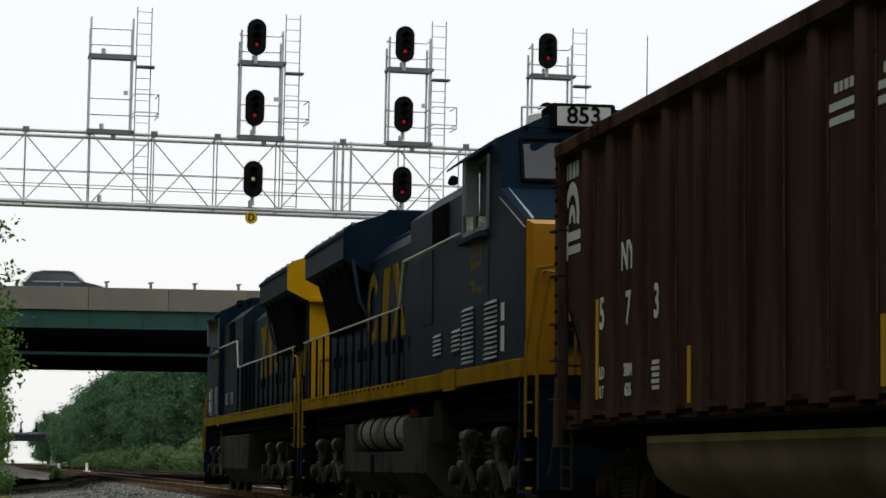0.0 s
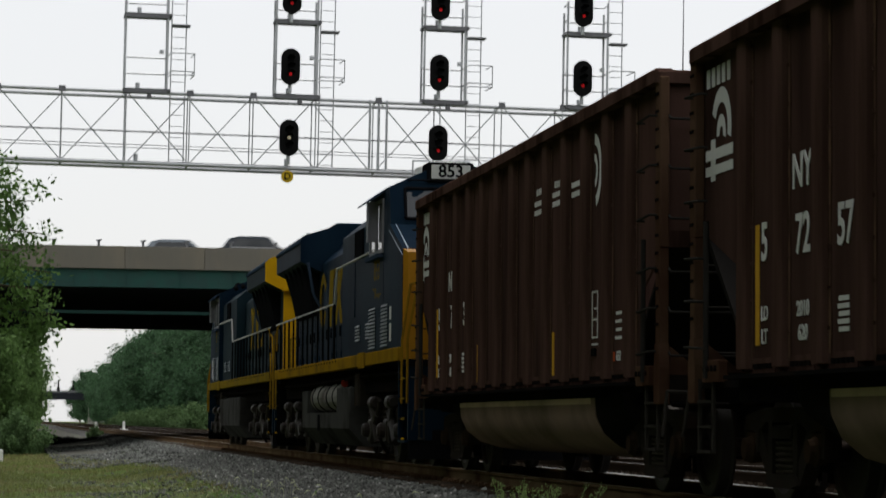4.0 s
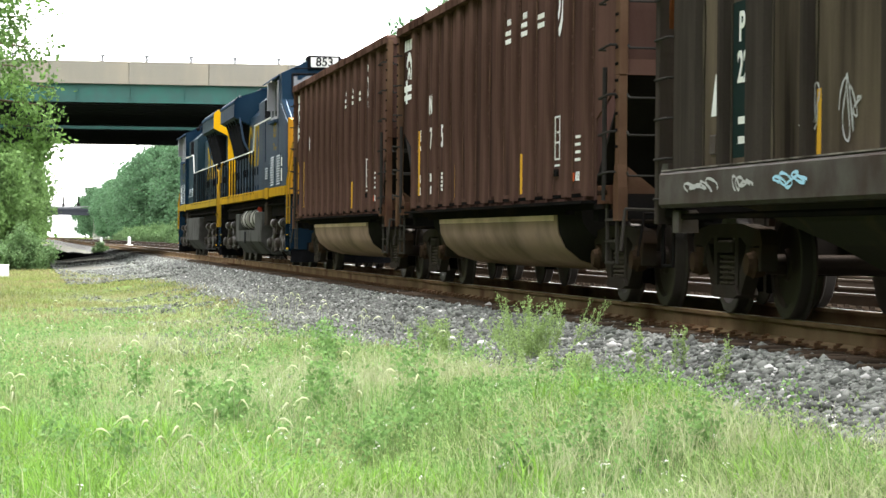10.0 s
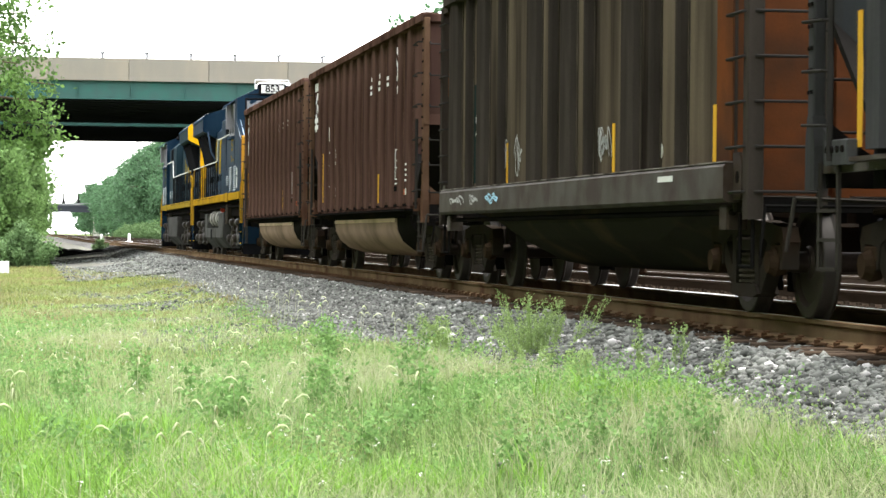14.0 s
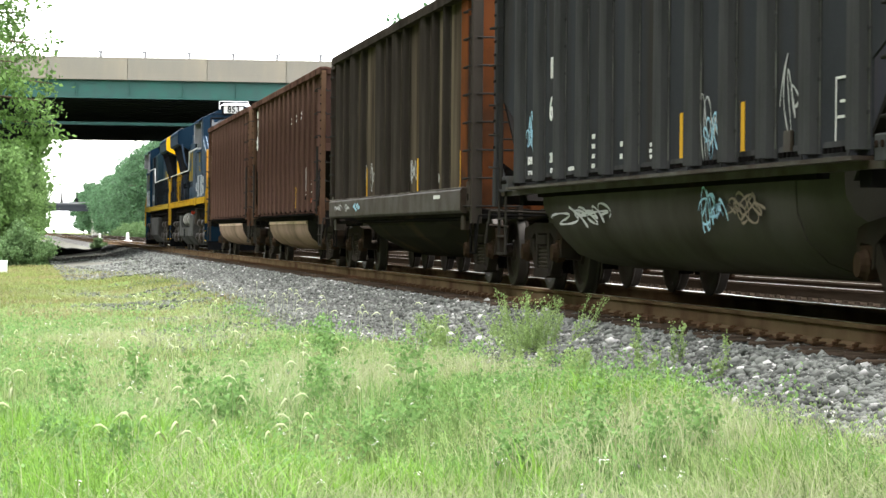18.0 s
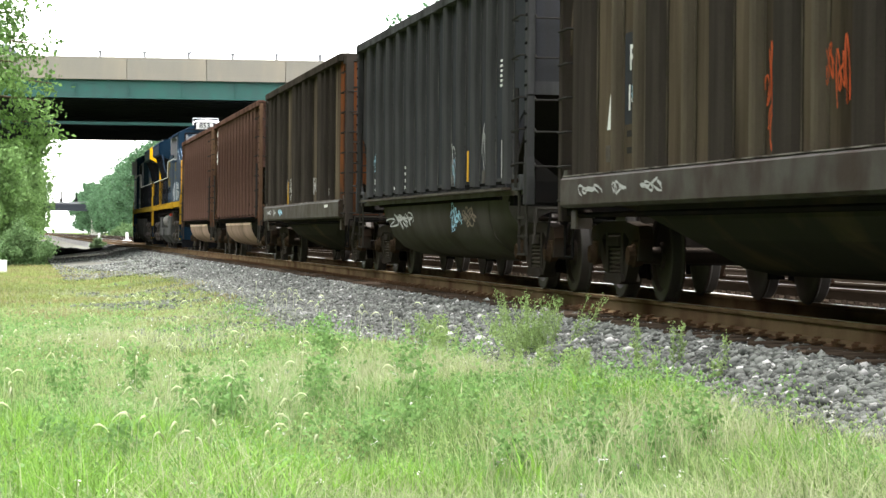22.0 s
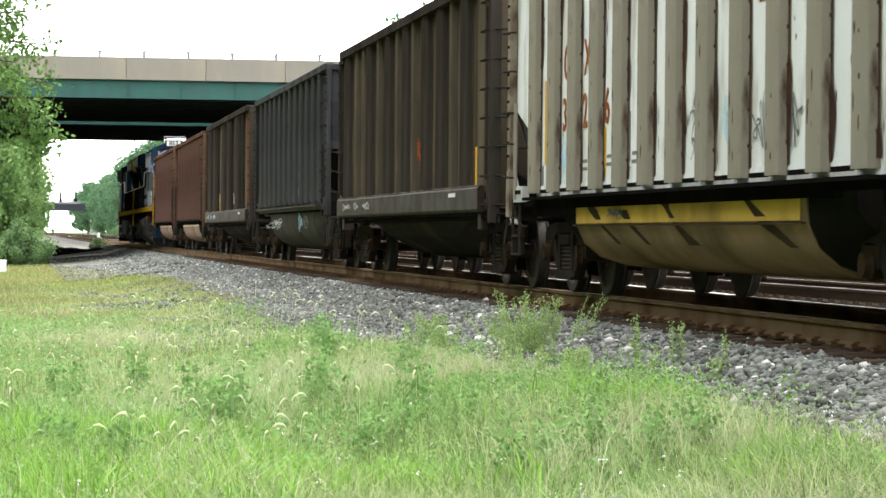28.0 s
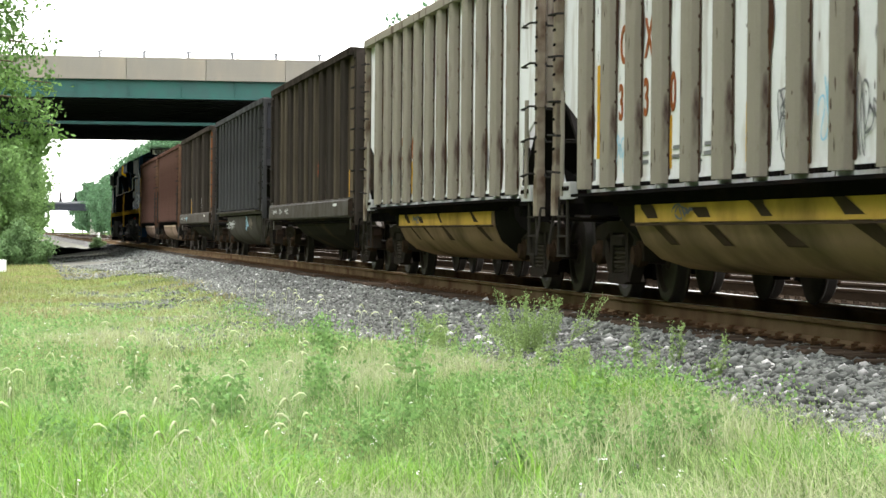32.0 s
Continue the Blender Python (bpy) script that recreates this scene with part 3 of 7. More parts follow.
# ---------------------------------------------------------------- signal gantry
def build_gantry():
    g = thing("signal_gantry", "galvanised lattice signal bridge spanning the tracks", "signal gantry", Matrix.Translation((9, GANTRY_Y, 8.6)) @ Matrix.Rotation(radians(0.6), 4, "Y") @ Matrix.Translation((-9, 0, -8.6)))
    zb, zt, x0, x1 = 7.65, 9.61, -5.98, 22.0
    dy = 1.1
    for y in (0, dy):
        part("bottom_chord", Mesh().rod((x0, y, zb), (x1, y, zb - 0.06), 0.055, 8), galv, g)
        part("top_chord", Mesh().rod((x0, y, zt), (x1, y, zt - 0.1), 0.048, 8), galv, g)
        for zz in (0.62, 1.0, 0.85, 0.42):
            if y == dy and zz in (0.62, 1.0) or y == 0 and zz in (0.85, 0.42):
                part("guard_wire", Mesh().rod((x0, y, zb + zz), (x1, y, zb + zz - 0.06), 0.011, 5), galv_dark, g)
    step = 1.74
    n = int((x1 - x0) / step)
    for k in range(n + 1):
        x = x0 + k * step
        for y in (0, dy):
            part("post", Mesh().rod((x, y, zb), (x, y, zt), 0.019, 6), galv, g)
            if k < n:
                up = (k + 1 + (y > 0)) % 2
                part("diagonal", Mesh().rod((x, y, zb if up else zt), (x + step, y, zt if up else zb), 0.018, 6), galv, g)
        part("cross_strut", Mesh().rod((x, 0, zb), (x, dy, zb), 0.028, 6), galv, g)
        part("cross_strut", Mesh().rod((x, 0, zt), (x, dy, zt), 0.028, 6), galv, g)
        part("gusset", Mesh().box(x - 0.09, x + 0.09, -0.07, -0.055, zt - 0.1, zt + 0.07), galv_dark, g)
    part("walkway", Mesh().box(x0, x1, 0.15, 0.85, zb + 0.02, zb + 0.06), galv_dark, g, "grating walkway")
    for x in (9.45, 9.7, 9.92):
        part("splice_post", Mesh().rod((x, -0.02, zb), (x, -0.02, zt), 0.034, 6), galv, g)
    for x in (x0, x1):
        for y in (-0.6, dy + 0.6):
            part("leg", Mesh().rod((x, y, -1.4), (x, dy / 2 + (y - dy / 2) * 0.45, zt), 0.11, 8), galv, g)
        for k in range(7):
            part("leg_brace", Mesh().rod((x, -0.6, -0.5 + k * 1.4), (x, dy + 0.6, 0.5 + k * 1.4), 0.03, 6), galv, g)
    for i, (x, heads) in enumerate(((2.66, 0), (6.8, 3), (10.95, 3), (15.02, 2))):
        w = 1.15
        zt2 = 12.62 if i else 12.78
        for px in (x, x + w):
            for y in (0.0, 0.55):
                part("mast_post", Mesh().box(px - 0.028, px + 0.028, y - 0.028, y + 0.028, zt, zt2 - 0.25 * (y > 0)), galv, g)
        for z in (zt + 0.55, zt + 1.0, zt + 2.5, zt + 2.95):
            part("mast_rail", Mesh().rod((x, 0.55, z), (x + w, 0.55, z), 0.02, 6), galv, g)
            for px in (x, x + w):
                part("mast_rail", Mesh().rod((px, 0, z), (px, 0.55, z), 0.016, 6), galv, g)
        for z in (zt, zt + 2.08):
            part("platform", Mesh().box(x - 0.05, x + w + 0.1, -0.12, 0.62, z, z + 0.07).box(x, x + w, -0.14, -0.12, z - 0.06, z + 0.07), galv_dark, g)
        for z in (zb, zt, zt + 2.08):
            part("pipe_stub", Mesh().rod((x + 0.36, 0.1, z + 0.05), (x + 0.36, 0.1, z + 0.24), 0.06, 8), galv, g)
        part("junction_box", Mesh().box(x + 0.62, x + 0.74, -0.1, 0.02, zt - 0.2, zt - 0.06), galv_dark, g)
        part("junction_box", Mesh().box(x + w - 0.22, x + w - 0.1, -0.1, 0.02, zt + 1.05, zt + 1.15), galv, g)
        lx = x + w + 0.13
        lad = part("ladder", Mesh().rod((lx, 0.5, zb), (lx, 0.5, 13.2), 0.018, 6).rod((lx + 0.4, 0.5, zb), (lx + 0.4, 0.5, 13.2), 0.018, 6), galv, g)
        for k in range(18):
            part("rung", Mesh().rod((lx, 0.5, zb + 0.15 + k * 0.31), (lx + 0.4, 0.5, zb + 0.15 + k * 0.31), 0.011, 5), galv, lad)
        part("ladder_step", Mesh().box(lx, lx + 0.5, 0.2, 0.6, zt + 1.88, zt + 1.92), galv_dark, g)
        cage = Mesh()
        for z in (zt + 0.45, zt + 0.55, zt + 1.05):
            cage.pipe([(lx - 0.1, 0.5, z), (lx - 0.05, -0.3, z), (lx + 0.6, -0.3, z), (lx + 0.55, 0.5, z)], 0.016, 5)
        cage.rod((lx + 0.6, -0.3, zt + 0.45), (lx + 0.6, -0.3, zt + 1.05), 0.016, 5)
        tagged(part("ladder_guard", cage, galv, g), kind="stuff")
        hx = x + 0.38
        for k in range(heads):
            z = 12.38 - k * 1.97
            h = part("signal_head", Mesh().prism([(hx + 0.265 * math.cos(a), z + 0.24 * (1 if math.sin(a) > 0 else -1) + 0.265 * math.sin(a)) for a in
                     [6.2832 * (j + 0.5) / 20 for j in range(20)]], "y", -0.36, -0.28), signal_black, g, "matt black oval signal target")
            for dz, lit in ((0.21, 0), (0, 0), (-0.21, 1)):
                hood = Mesh()
                ring = [(math.cos(a), math.sin(a)) for a in [0.35 + 3.1416 * 0.78 * j / 8 - 0.01 for j in range(9)]]
                vs = [(hx + 0.115 * c, y, z + dz + 0.115 * s) for y in (-0.36, -0.62) for c, s in ring]
                vs += [(hx + 0.103 * c, y, z + dz + 0.103 * s) for y in (-0.36, -0.62) for c, s in ring]
                fs = []
                for q in (0, 18):
                    fs += [(q + j, q + j + 1, q + 9 + j + 1, q + 9 + j) for j in range(8)]
                fs += [(9 + j, 9 + j + 1, 27 + j + 1, 27 + j) for j in range(8)]
                hood.add(vs, fs)
                part("hood", hood, signal_black, h)
                on = (lit and not (i == 1 and k == 2)) or (i == 1 and k == 2 and dz == 0)
                lens = Mesh().lathe([(-0.37, 0.05 if on else 0.085), (-0.385, 0.02 if on else 0.08)], "y", 12, (hx, 0, z + dz))
                part("lens", lens, (lamp_white if i == 1 and k == 2 else lamp_red) if on else black_metal, h, "lit signal lens" if on else "")
            part("head_case", Mesh().box(hx - 0.13, hx + 0.13, -0.28, -0.05, z - 0.36, z + 0.36, 0.03), signal_black, h)
            part("head_post", Mesh().rod((hx, -0.2, z - 0.72), (hx, -0.2, z - 0.48), 0.055, 8), galv, g)
    part("marker_disc", Mesh().lathe([(-0.2, 0.17), (-0.17, 0.17)], "y", 20, (7.17, 0, 7.38)), signal_yellow, g, "round yellow marker sign")
    part("marker_letter", letters("D", 0.26, signal_black), None, g, at=pose(7.17, -0.204, 7.38, 90))
    part("antenna", Mesh().rod((18.36, 0, 9.5), (18.36, 0, 13.0), 0.025, 6, 0.012), galv_dark, g)
# ---------------------------------------------------------------- rolling stock: running gear
WHEEL_R = 0.457
turning = []          # wheel sets that roll, with their radius


def wheelset_mesh(radius):
    m = Mesh()
    m.lathe([(-1.0, 0.08), (-0.83, 0.09), (-0.83, 0.12), (-0.8, 0.14), (-0.79, radius * 0.72), (-0.82, radius * 0.8), (-0.82, radius * 0.98), (-0.81, radius),
             (-0.72, radius + 0.004), (-0.70, radius + 0.026), (-0.68, radius + 0.02), (-0.68, radius * 0.8), (-0.7, radius * 0.7), (-0.68, 0.13), (-0.62, 0.085),
             (0.62, 0.085), (0.68, 0.13), (0.7, radius * 0.7), (0.68, radius * 0.8), (0.68, radius + 0.02), (0.70, radius + 0.026), (0.72, radius + 0.004),
             (0.81, radius), (0.82, radius * 0.98), (0.82, radius * 0.8), (0.79, radius * 0.72), (0.8, 0.14), (0.83, 0.12), (0.83, 0.09), (1.0, 0.08)], "x", 32)
    me = m.mesh("wheelset", wheel_steel)
    me.materials.append(tread_steel)
    for p in me.polygons:
        c = p.center
        if math.hypot(c.y, c.z) > radius * 0.985 and 0.7 < abs(c.x) < 0.815:
            p.material_index = 1
    me.shade_smooth()
    me.set_sharp_from_angle(angle=0.6)
    return me


wheel_mesh = wheelset_mesh(WHEEL_R)
big_wheel_mesh = wheelset_mesh(0.53)


def side_frame(x0, x1):
    """Cast truck side: arched top member, columns and diagonals round the spring opening."""
    m = Mesh()
    h = 0.89
    m.prism([(-0.52, 0.68), (-0.52, 0.8), (0.52, 0.8), (0.52, 0.68)], "x", x0, x1)
    for s in (-1, 1):
        m.prism([(s * 0.5, 0.67), (s * 0.5, 0.8), (s * (h + 0.18), 0.74), (s * (h + 0.24), 0.62), (s * (h - 0.2), 0.6)], "x", x0, x1)
        m.prism([(s * 0.29, 0.7), (s * 0.4, 0.7), (s * 0.4, 0.26), (s * 0.29, 0.24)], "x", x0, x1)
        m.prism([(s * (h - 0.02), 0.62), (s * (h - 0.24), 0.64), (s * 0.3, 0.27), (s * 0.44, 0.19)], "x", x0 + 0.01, x1 - 0.01)
        m.prism([(s * (h + 0.14), 0.64), (s * (h + 0.22), 0.64), (s * (h + 0.2), 0.4), (s * (h + 0.13), 0.4)], "x", x0, x1)
        m.prism([(s * (h - 0.22), 0.64), (s * (h - 0.13), 0.64), (s * (h - 0.13), 0.42), (s * (h - 0.18), 0.44)], "x", x0, x1)
    m.prism([(-0.44, 0.19), (-0.36, 0.27), (0.36, 0.27), (0.44, 0.19), (0.3, 0.16), (-0.3, 0.16)], "x", x0 - 0.02, x1 + 0.03)
    m.box(x0 - 0.02, x1 + 0.05, -0.24, 0.24, 0.55, 0.66, 0.02)
    return m


def coil_mesh():
    m = Mesh()
    prof = []
    for k in range(6):
        z = 0.27 + k * 0.046
        prof += [(z, 0.052), (z + 0.008, 0.078), (z + 0.026, 0.078), (z + 0.034, 0.052)]
    m.lathe(prof, "z", 10)
    return m.mesh("coil_spring", spring_steel)


step_steel = mat("dusty_step_steel", (0.03, 0.027, 0.023), 0.6, var=0.3, scale=5)
spring_steel = mat("grimy_spring_steel", (0.045, 0.038, 0.03), 0.6, var=0.3, scale=5)
frame_meshes = {-1: side_frame(-1.09, -0.95).mesh("side_frame", truck_steel), 1: side_frame(0.95, 1.09).mesh("side_frame", truck_steel)}
springs = coil_mesh()
bolster_mesh = Mesh().box(-0.94, 0.94, -0.2, 0.2, 0.5, 0.78, 0.03).lathe([(0.76, 0.2), (0.98, 0.2)], "z", 12).mesh("bolster", truck_steel)
cap_rust = mat("rusty_bearing_cap", (0.035, 0.023, 0.015), 0.7, var=0.3, scale=6)
cap_mesh = Mesh().lathe([(-0.05, 0.1), (0.04, 0.12), (0.06, 0.1), (0.1, 0.09)], "x", 12).box(-0.05, 0.03, -0.16, 0.16, 0.04, 0.14, 0.01).mesh("axle_cap", cap_rust)
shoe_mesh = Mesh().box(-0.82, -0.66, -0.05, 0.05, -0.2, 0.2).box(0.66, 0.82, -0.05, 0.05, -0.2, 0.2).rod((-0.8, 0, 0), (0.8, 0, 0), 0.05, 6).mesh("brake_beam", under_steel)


def bogie(parent, y):
    b = part("bogie", bolster_mesh, None, parent, at=pose(0, y, 0))
    for s in (-1, 1):
        part("side_frame", frame_meshes[s], None, b)
        for e in (-0.165, 0.0, 0.165):
            part("coil_spring", springs, None, b, at=pose(s * 1.02, e, 0))
        for e in (-0.89, 0.89):
            part("axle_cap", cap_mesh, None, b, at=pose(s * 1.06, e, WHEEL_R, 0, 0, 0 if s > 0 else 180))
    for e in (-0.89, 0.89):
        w = part("wheelset", wheel_mesh, None, b, at=pose(0, e, WHEEL_R))
        turning.append((w, WHEEL_R))
        part("brake_beam", shoe_mesh, None, b, at=pose(0, e * 0.42, WHEEL_R - 0.05))
    return b


def coupler(parent, y, s):
    m = Mesh().box(-0.11, 0.11, min(y, y - s * 1.2), max(y, y - s * 1.2), 0.72, 0.94, 0.02)
    m.prism([(-0.17, y - s * 0.25), (0.17, y - s * 0.25), (0.19, y + s * 0.02), (0.1, y + s * 0.1), (0.04, y - s * 0.04), (-0.14, y - s * 0.04)], "z", 0.7, 0.98)
    return part("coupler", m, truck_steel, parent)


def hose(parent, y, s):
    pts = [(-0.45, y - s * 0.5, 0.8), (-0.45, y - s * 0.3, 0.62), (-0.4, y - s * 0.1, 0.45), (-0.3, y + s * 0.05, 0.38)]
    part("brake_hose", Mesh().pipe(pts, 0.025, 6), black_metal, parent)


def grab(parent, a, b, out, r=0.012):
    """A grab iron that stands off by the vector out."""
    a, b, o = Vector(a), Vector(b), Vector(out)
    part("grab_iron", Mesh().pipe([a, a + o, b + o, b], r, 6), grab_steel, parent)


# ---------------------------------------------------------------- coal cars
W = 1.36              # half width to the side sheet
RIB = 0.12            # ribs stand out by this


def rib_mesh(z0, z1, w, material, d=RIB):
    """A hat-shaped side post with softened edges."""
    m = Mesh()
    m.prism([(-w / 2 - 0.06, 0), (w / 2 + 0.06, 0), (w / 2 + 0.06, 0.008), (w / 2, 0.01), (w * 0.46, d * 0.7), (w * 0.34, d * 0.96), (w * 0.2, d), (-w * 0.2, d), (-w * 0.34, d * 0.96), (-w * 0.46, d * 0.7), (-w / 2, 0.01), (-w / 2 - 0.06, 0.008)], "z", z0, z1)
    return m.mesh("rib", material)


def text_on_side(parent, words, size, material, y, z, out=0.006, wide=1.0, w=None):
    """Lettering on the side that faces the camera, read with the car's front to the left."""
    ob = part("lettering", letters(words, size, material), None, parent)
    ob.matrix_basis = Matrix.Translation((-(w or W) - out, y, z)) @ pose(0, 0, 0, 90, 0, -90) @ Matrix.Diagonal((wide, 1, 1, 1))
    return ob


def bars_on_side(parent, name, material, y, z, n, length, height=0.05, gap=0.09, out=0.006):
    m = Mesh()
    for k in range(n):
        m.box(-W - out, -W, y - length / 2, y + length / 2 * (1 if k % 2 else 0.8), z - k * gap, z - k * gap + height)
    return part(name, m, material, parent)


def scrawl(parent, material, y, z, w, h, seed, out=0.012, x=None):
    """Sprayed line work, unreadable."""
    r = random.Random(seed)
    pts, m = [], Mesh()
    n = 60
    for k in range(n):
        u = k / (n - 1)
        pts.append((-(x or W) - out, y - w / 2 + w * (u + 0.16 * math.sin(u * 31 + seed)), z + h * (0.5 + 0.5 * math.sin(u * 23 + 0.9 * math.sin(u * 9 + seed)) * (0.6 + 0.4 * math.sin(u * 5 + seed * 2)))))
    vs = []
    for k, p in enumerate(pts):
        q, o = pts[min(k + 1, n - 1)], pts[max(k - 1, 0)]
        dy, dz = q[1] - o[1], q[2] - o[2]
        ln = math.hypot(dy, dz) or 1
        t = 0.011 + 0.004 * math.sin(k * 1.7)
        vs += [(p[0], p[1] - dz / ln * t, p[2] + dy / ln * t), (p[0], p[1] + dz / ln * t, p[2] - dy / ln * t)]
    m.add(vs, [(2 * k, 2 * k + 1, 2 * k + 3, 2 * k + 2) for k in range(n - 1)])
    part("graffiti", m, material, parent)


def rust_spots(parent, y, w, z0, z1, seed):
    """Ragged rust blots on the face of a side post and on the sheet beside it."""
    r, m = random.Random(seed), Mesh()
    for k in range(12):
        on_post = k < 7
        x = -W - (0.1025 if on_post else 0.0045)
        c = y + (r.choice((-1, 1)) * w * r.uniform(0.1, 0.2) if on_post else r.choice((-1, 1)) * r.uniform(w * 0.5 + 0.07, 0.48))
        z, a, b = r.uniform(z0, z1) if r.random() < 0.7 else r.uniform(z0, z0 + 0.5), r.uniform(0.006, 0.022), r.uniform(0.012, 0.09)
        n = 9
        m.add([(x, c + a * math.cos(6.2832 * j / n) * r.uniform(0.5, 1.3), z + b * math.sin(6.2832 * j / n) * r.uniform(0.5, 1.3)) for j in range(n)], [tuple(range(n))])
    tagged(part("rust_blotch", m, rust_stain, parent), kind="stuff")


def edge_streaks(parent, y, off, z0, z1, seed, material=None, thin=0.013, broad=0.065):
    """Ragged streaks down both welds of a side post: dark rust, wear or painted edge light."""
    m = Mesh()
    for q in (-1, 1):
        vs = []
        n = 30
        for k in range(n + 1):
            z = z0 + (z1 - z0) * k / n
            u = noise.noise((seed * 3.1 + q, z * 2.2, 0.5))
            w = thin + broad * max(0.0, u) + 0.012 * abs(noise.noise((seed, z * 9, q)))
            c = y + q * off
            vs += [(-W - 0.0125, c - w, z), (-W - 0.0125, c + w, z)]
        m.add(vs, [(2 * k, 2 * k + 1, 2 * k + 3, 2 * k + 2) for k in range(n)])
    part("rust_streak", m, material or rust_stain, parent)


def tub_car(center, half, look_of, seed, z_top=3.79):
    """A bathtub coal car with ribbed sides, sloped ends with open platforms and a rounded belly between the trucks."""
    body, rib_m, tub_m, sill_m, label = look_of["body"], look_of["rib"], look_of["tub"], look_of["sill"], look_of["label"]
    post_m, pad_m = look_of.get("post", rib_m), look_of.get("pad", rib_m)
    car = thing("coal_car", label, "freight car", pose(TRACK_X[0], center, 0), "cars of the coal train")
    hb, rib_y, zs = half - look_of["over"], look_of["rib_y"], look_of.get("zs", 1.06)
    rib_w, n = look_of.get("rib_w", 0.26), look_of.get("ribs", 13)
    bay = rib_y + rib_w / 2 + 0.06
    cut, rib_c = look_of.get("cut", 2.3), look_of.get("rib_c", 0.0)
    for s in (-1, 1):
        side = [(-hb, z_top), (-hb, cut), (-bay, cut - 0.42), (-bay, zs), (bay, zs), (bay, cut - 0.42), (hb, cut), (hb, z_top)]
        sp = part("side_sheet", Mesh().prism(side, "x", s * W, s * (W - 0.02)), body, car)
        part("side_sill", Mesh().box(min(s * W, s * (W + 0.16)), max(s * W, s * (W + 0.16)), -bay - 0.06, bay + 0.06, zs - 0.02, zs + 0.012)
             .box(s * W - 0.03, s * W + 0.03, -hb, hb, zs - 0.08, zs - 0.02), sill_m, car)
        part("top_chord", Mesh().box(s * (W + 0.03) - 0.09, s * (W + 0.03) + 0.09, -hb - 0.02, hb + 0.02, z_top - 0.05, z_top + 0.08, 0.02), rib_m, car)
        rm = rib_mesh(zs + 0.06, z_top - 0.05, rib_w, rib_m, look_of.get("rib_d", 0.1))
        for k in range(n):
            y = rib_c - rib_y + 2 * rib_y * k / (n - 1)
            ob = part("rib", rm, None, sp, at=pose(s * W, y, 0, 0, 0, -90 if s > 0 else 90))
            if s < 0 and look_of.get("streaks"):
                edge_streaks(sp, y, rib_w / 2 + 0.05, zs + 0.13, z_top - 0.06, seed * 40 + k, None, 0.022, 0.11)
                rust_spots(sp, y, rib_w, zs + 0.2, z_top - 0.1, seed * 50 + k)
            elif s < 0:
                edge_streaks(sp, y, rib_w / 2 + 0.05, zs + 0.13, z_top - 0.06, seed * 40 + k, look_of["wear"], 0.004, 0.035)
        bolts = Mesh()
        for k in range(n - 1):
            ym = rib_c - rib_y + 2 * rib_y * (k + 0.5) / (n - 1)
            gusset = Mesh().prism([(ym - 0.3, zs + 0.01), (ym + 0.3, zs + 0.01), (ym + 0.3, zs + 0.12), (ym + 0.26, zs + 0.14), (ym - 0.26, zs + 0.14), (ym - 0.3, zs + 0.12)], "x", s * W, s * (W + 0.012))
            part("sill_gusset", gusset, look_of.get("gusset", rib_m), sp)
            for q in range(5):
                y = ym - 0.22 + q * 0.11
                bolts.box(s * (W + 0.02) - 0.015, s * (W + 0.02) + 0.015, y - 0.02, y + 0.02, zs + 0.055, zs + 0.095)
        tagged(part("sill_bolts", bolts, under_steel, car), kind="stuff")
        studs = Mesh()
        for k in range(n):
            y = rib_c - rib_y + 2 * rib_y * k / (n - 1)
            for q in range(9):
                for d in (-1, 1):
                    studs.box(s * (W + 0.012) - 0.012, s * (W + 0.012) + 0.012, y + d * (rib_w / 2 + 0.035) - 0.014, y + d * (rib_w / 2 + 0.035) + 0.014, zs + 0.3 + q * 0.29, zs + 0.328 + q * 0.29)
        tagged(part("rib_rivets", studs, look_of.get("rivet", under_steel), car), kind="stuff")
    for e in (-1, 1):
        y = e * hb
        part("end_sheet", Mesh().box(-W + 0.01, W - 0.01, min(y, y - e * 0.04), max(y, y - e * 0.04), cut, z_top), look_of.get("end", body), car)
        # the slope's shaded underside is put into its dark colour
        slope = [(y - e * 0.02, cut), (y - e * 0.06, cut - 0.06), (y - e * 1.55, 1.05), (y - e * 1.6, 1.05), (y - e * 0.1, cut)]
        part("slope_sheet", Mesh().prism(slope, "x", -W + 0.01, W - 0.01), shade_dark, car, "sloped end sheet painted dark for the shade beneath it")
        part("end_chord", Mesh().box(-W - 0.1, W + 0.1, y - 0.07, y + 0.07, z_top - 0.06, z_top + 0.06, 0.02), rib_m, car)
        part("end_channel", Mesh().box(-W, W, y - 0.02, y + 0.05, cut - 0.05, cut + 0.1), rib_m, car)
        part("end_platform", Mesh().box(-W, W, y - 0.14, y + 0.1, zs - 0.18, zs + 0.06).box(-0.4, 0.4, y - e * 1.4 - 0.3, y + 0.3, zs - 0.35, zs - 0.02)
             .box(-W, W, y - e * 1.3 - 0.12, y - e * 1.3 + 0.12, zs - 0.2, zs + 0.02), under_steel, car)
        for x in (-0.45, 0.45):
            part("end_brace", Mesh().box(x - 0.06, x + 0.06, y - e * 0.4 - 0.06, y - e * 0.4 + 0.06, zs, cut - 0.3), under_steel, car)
        coupler(car, e * half, e)
        hose(car, e * half, e)
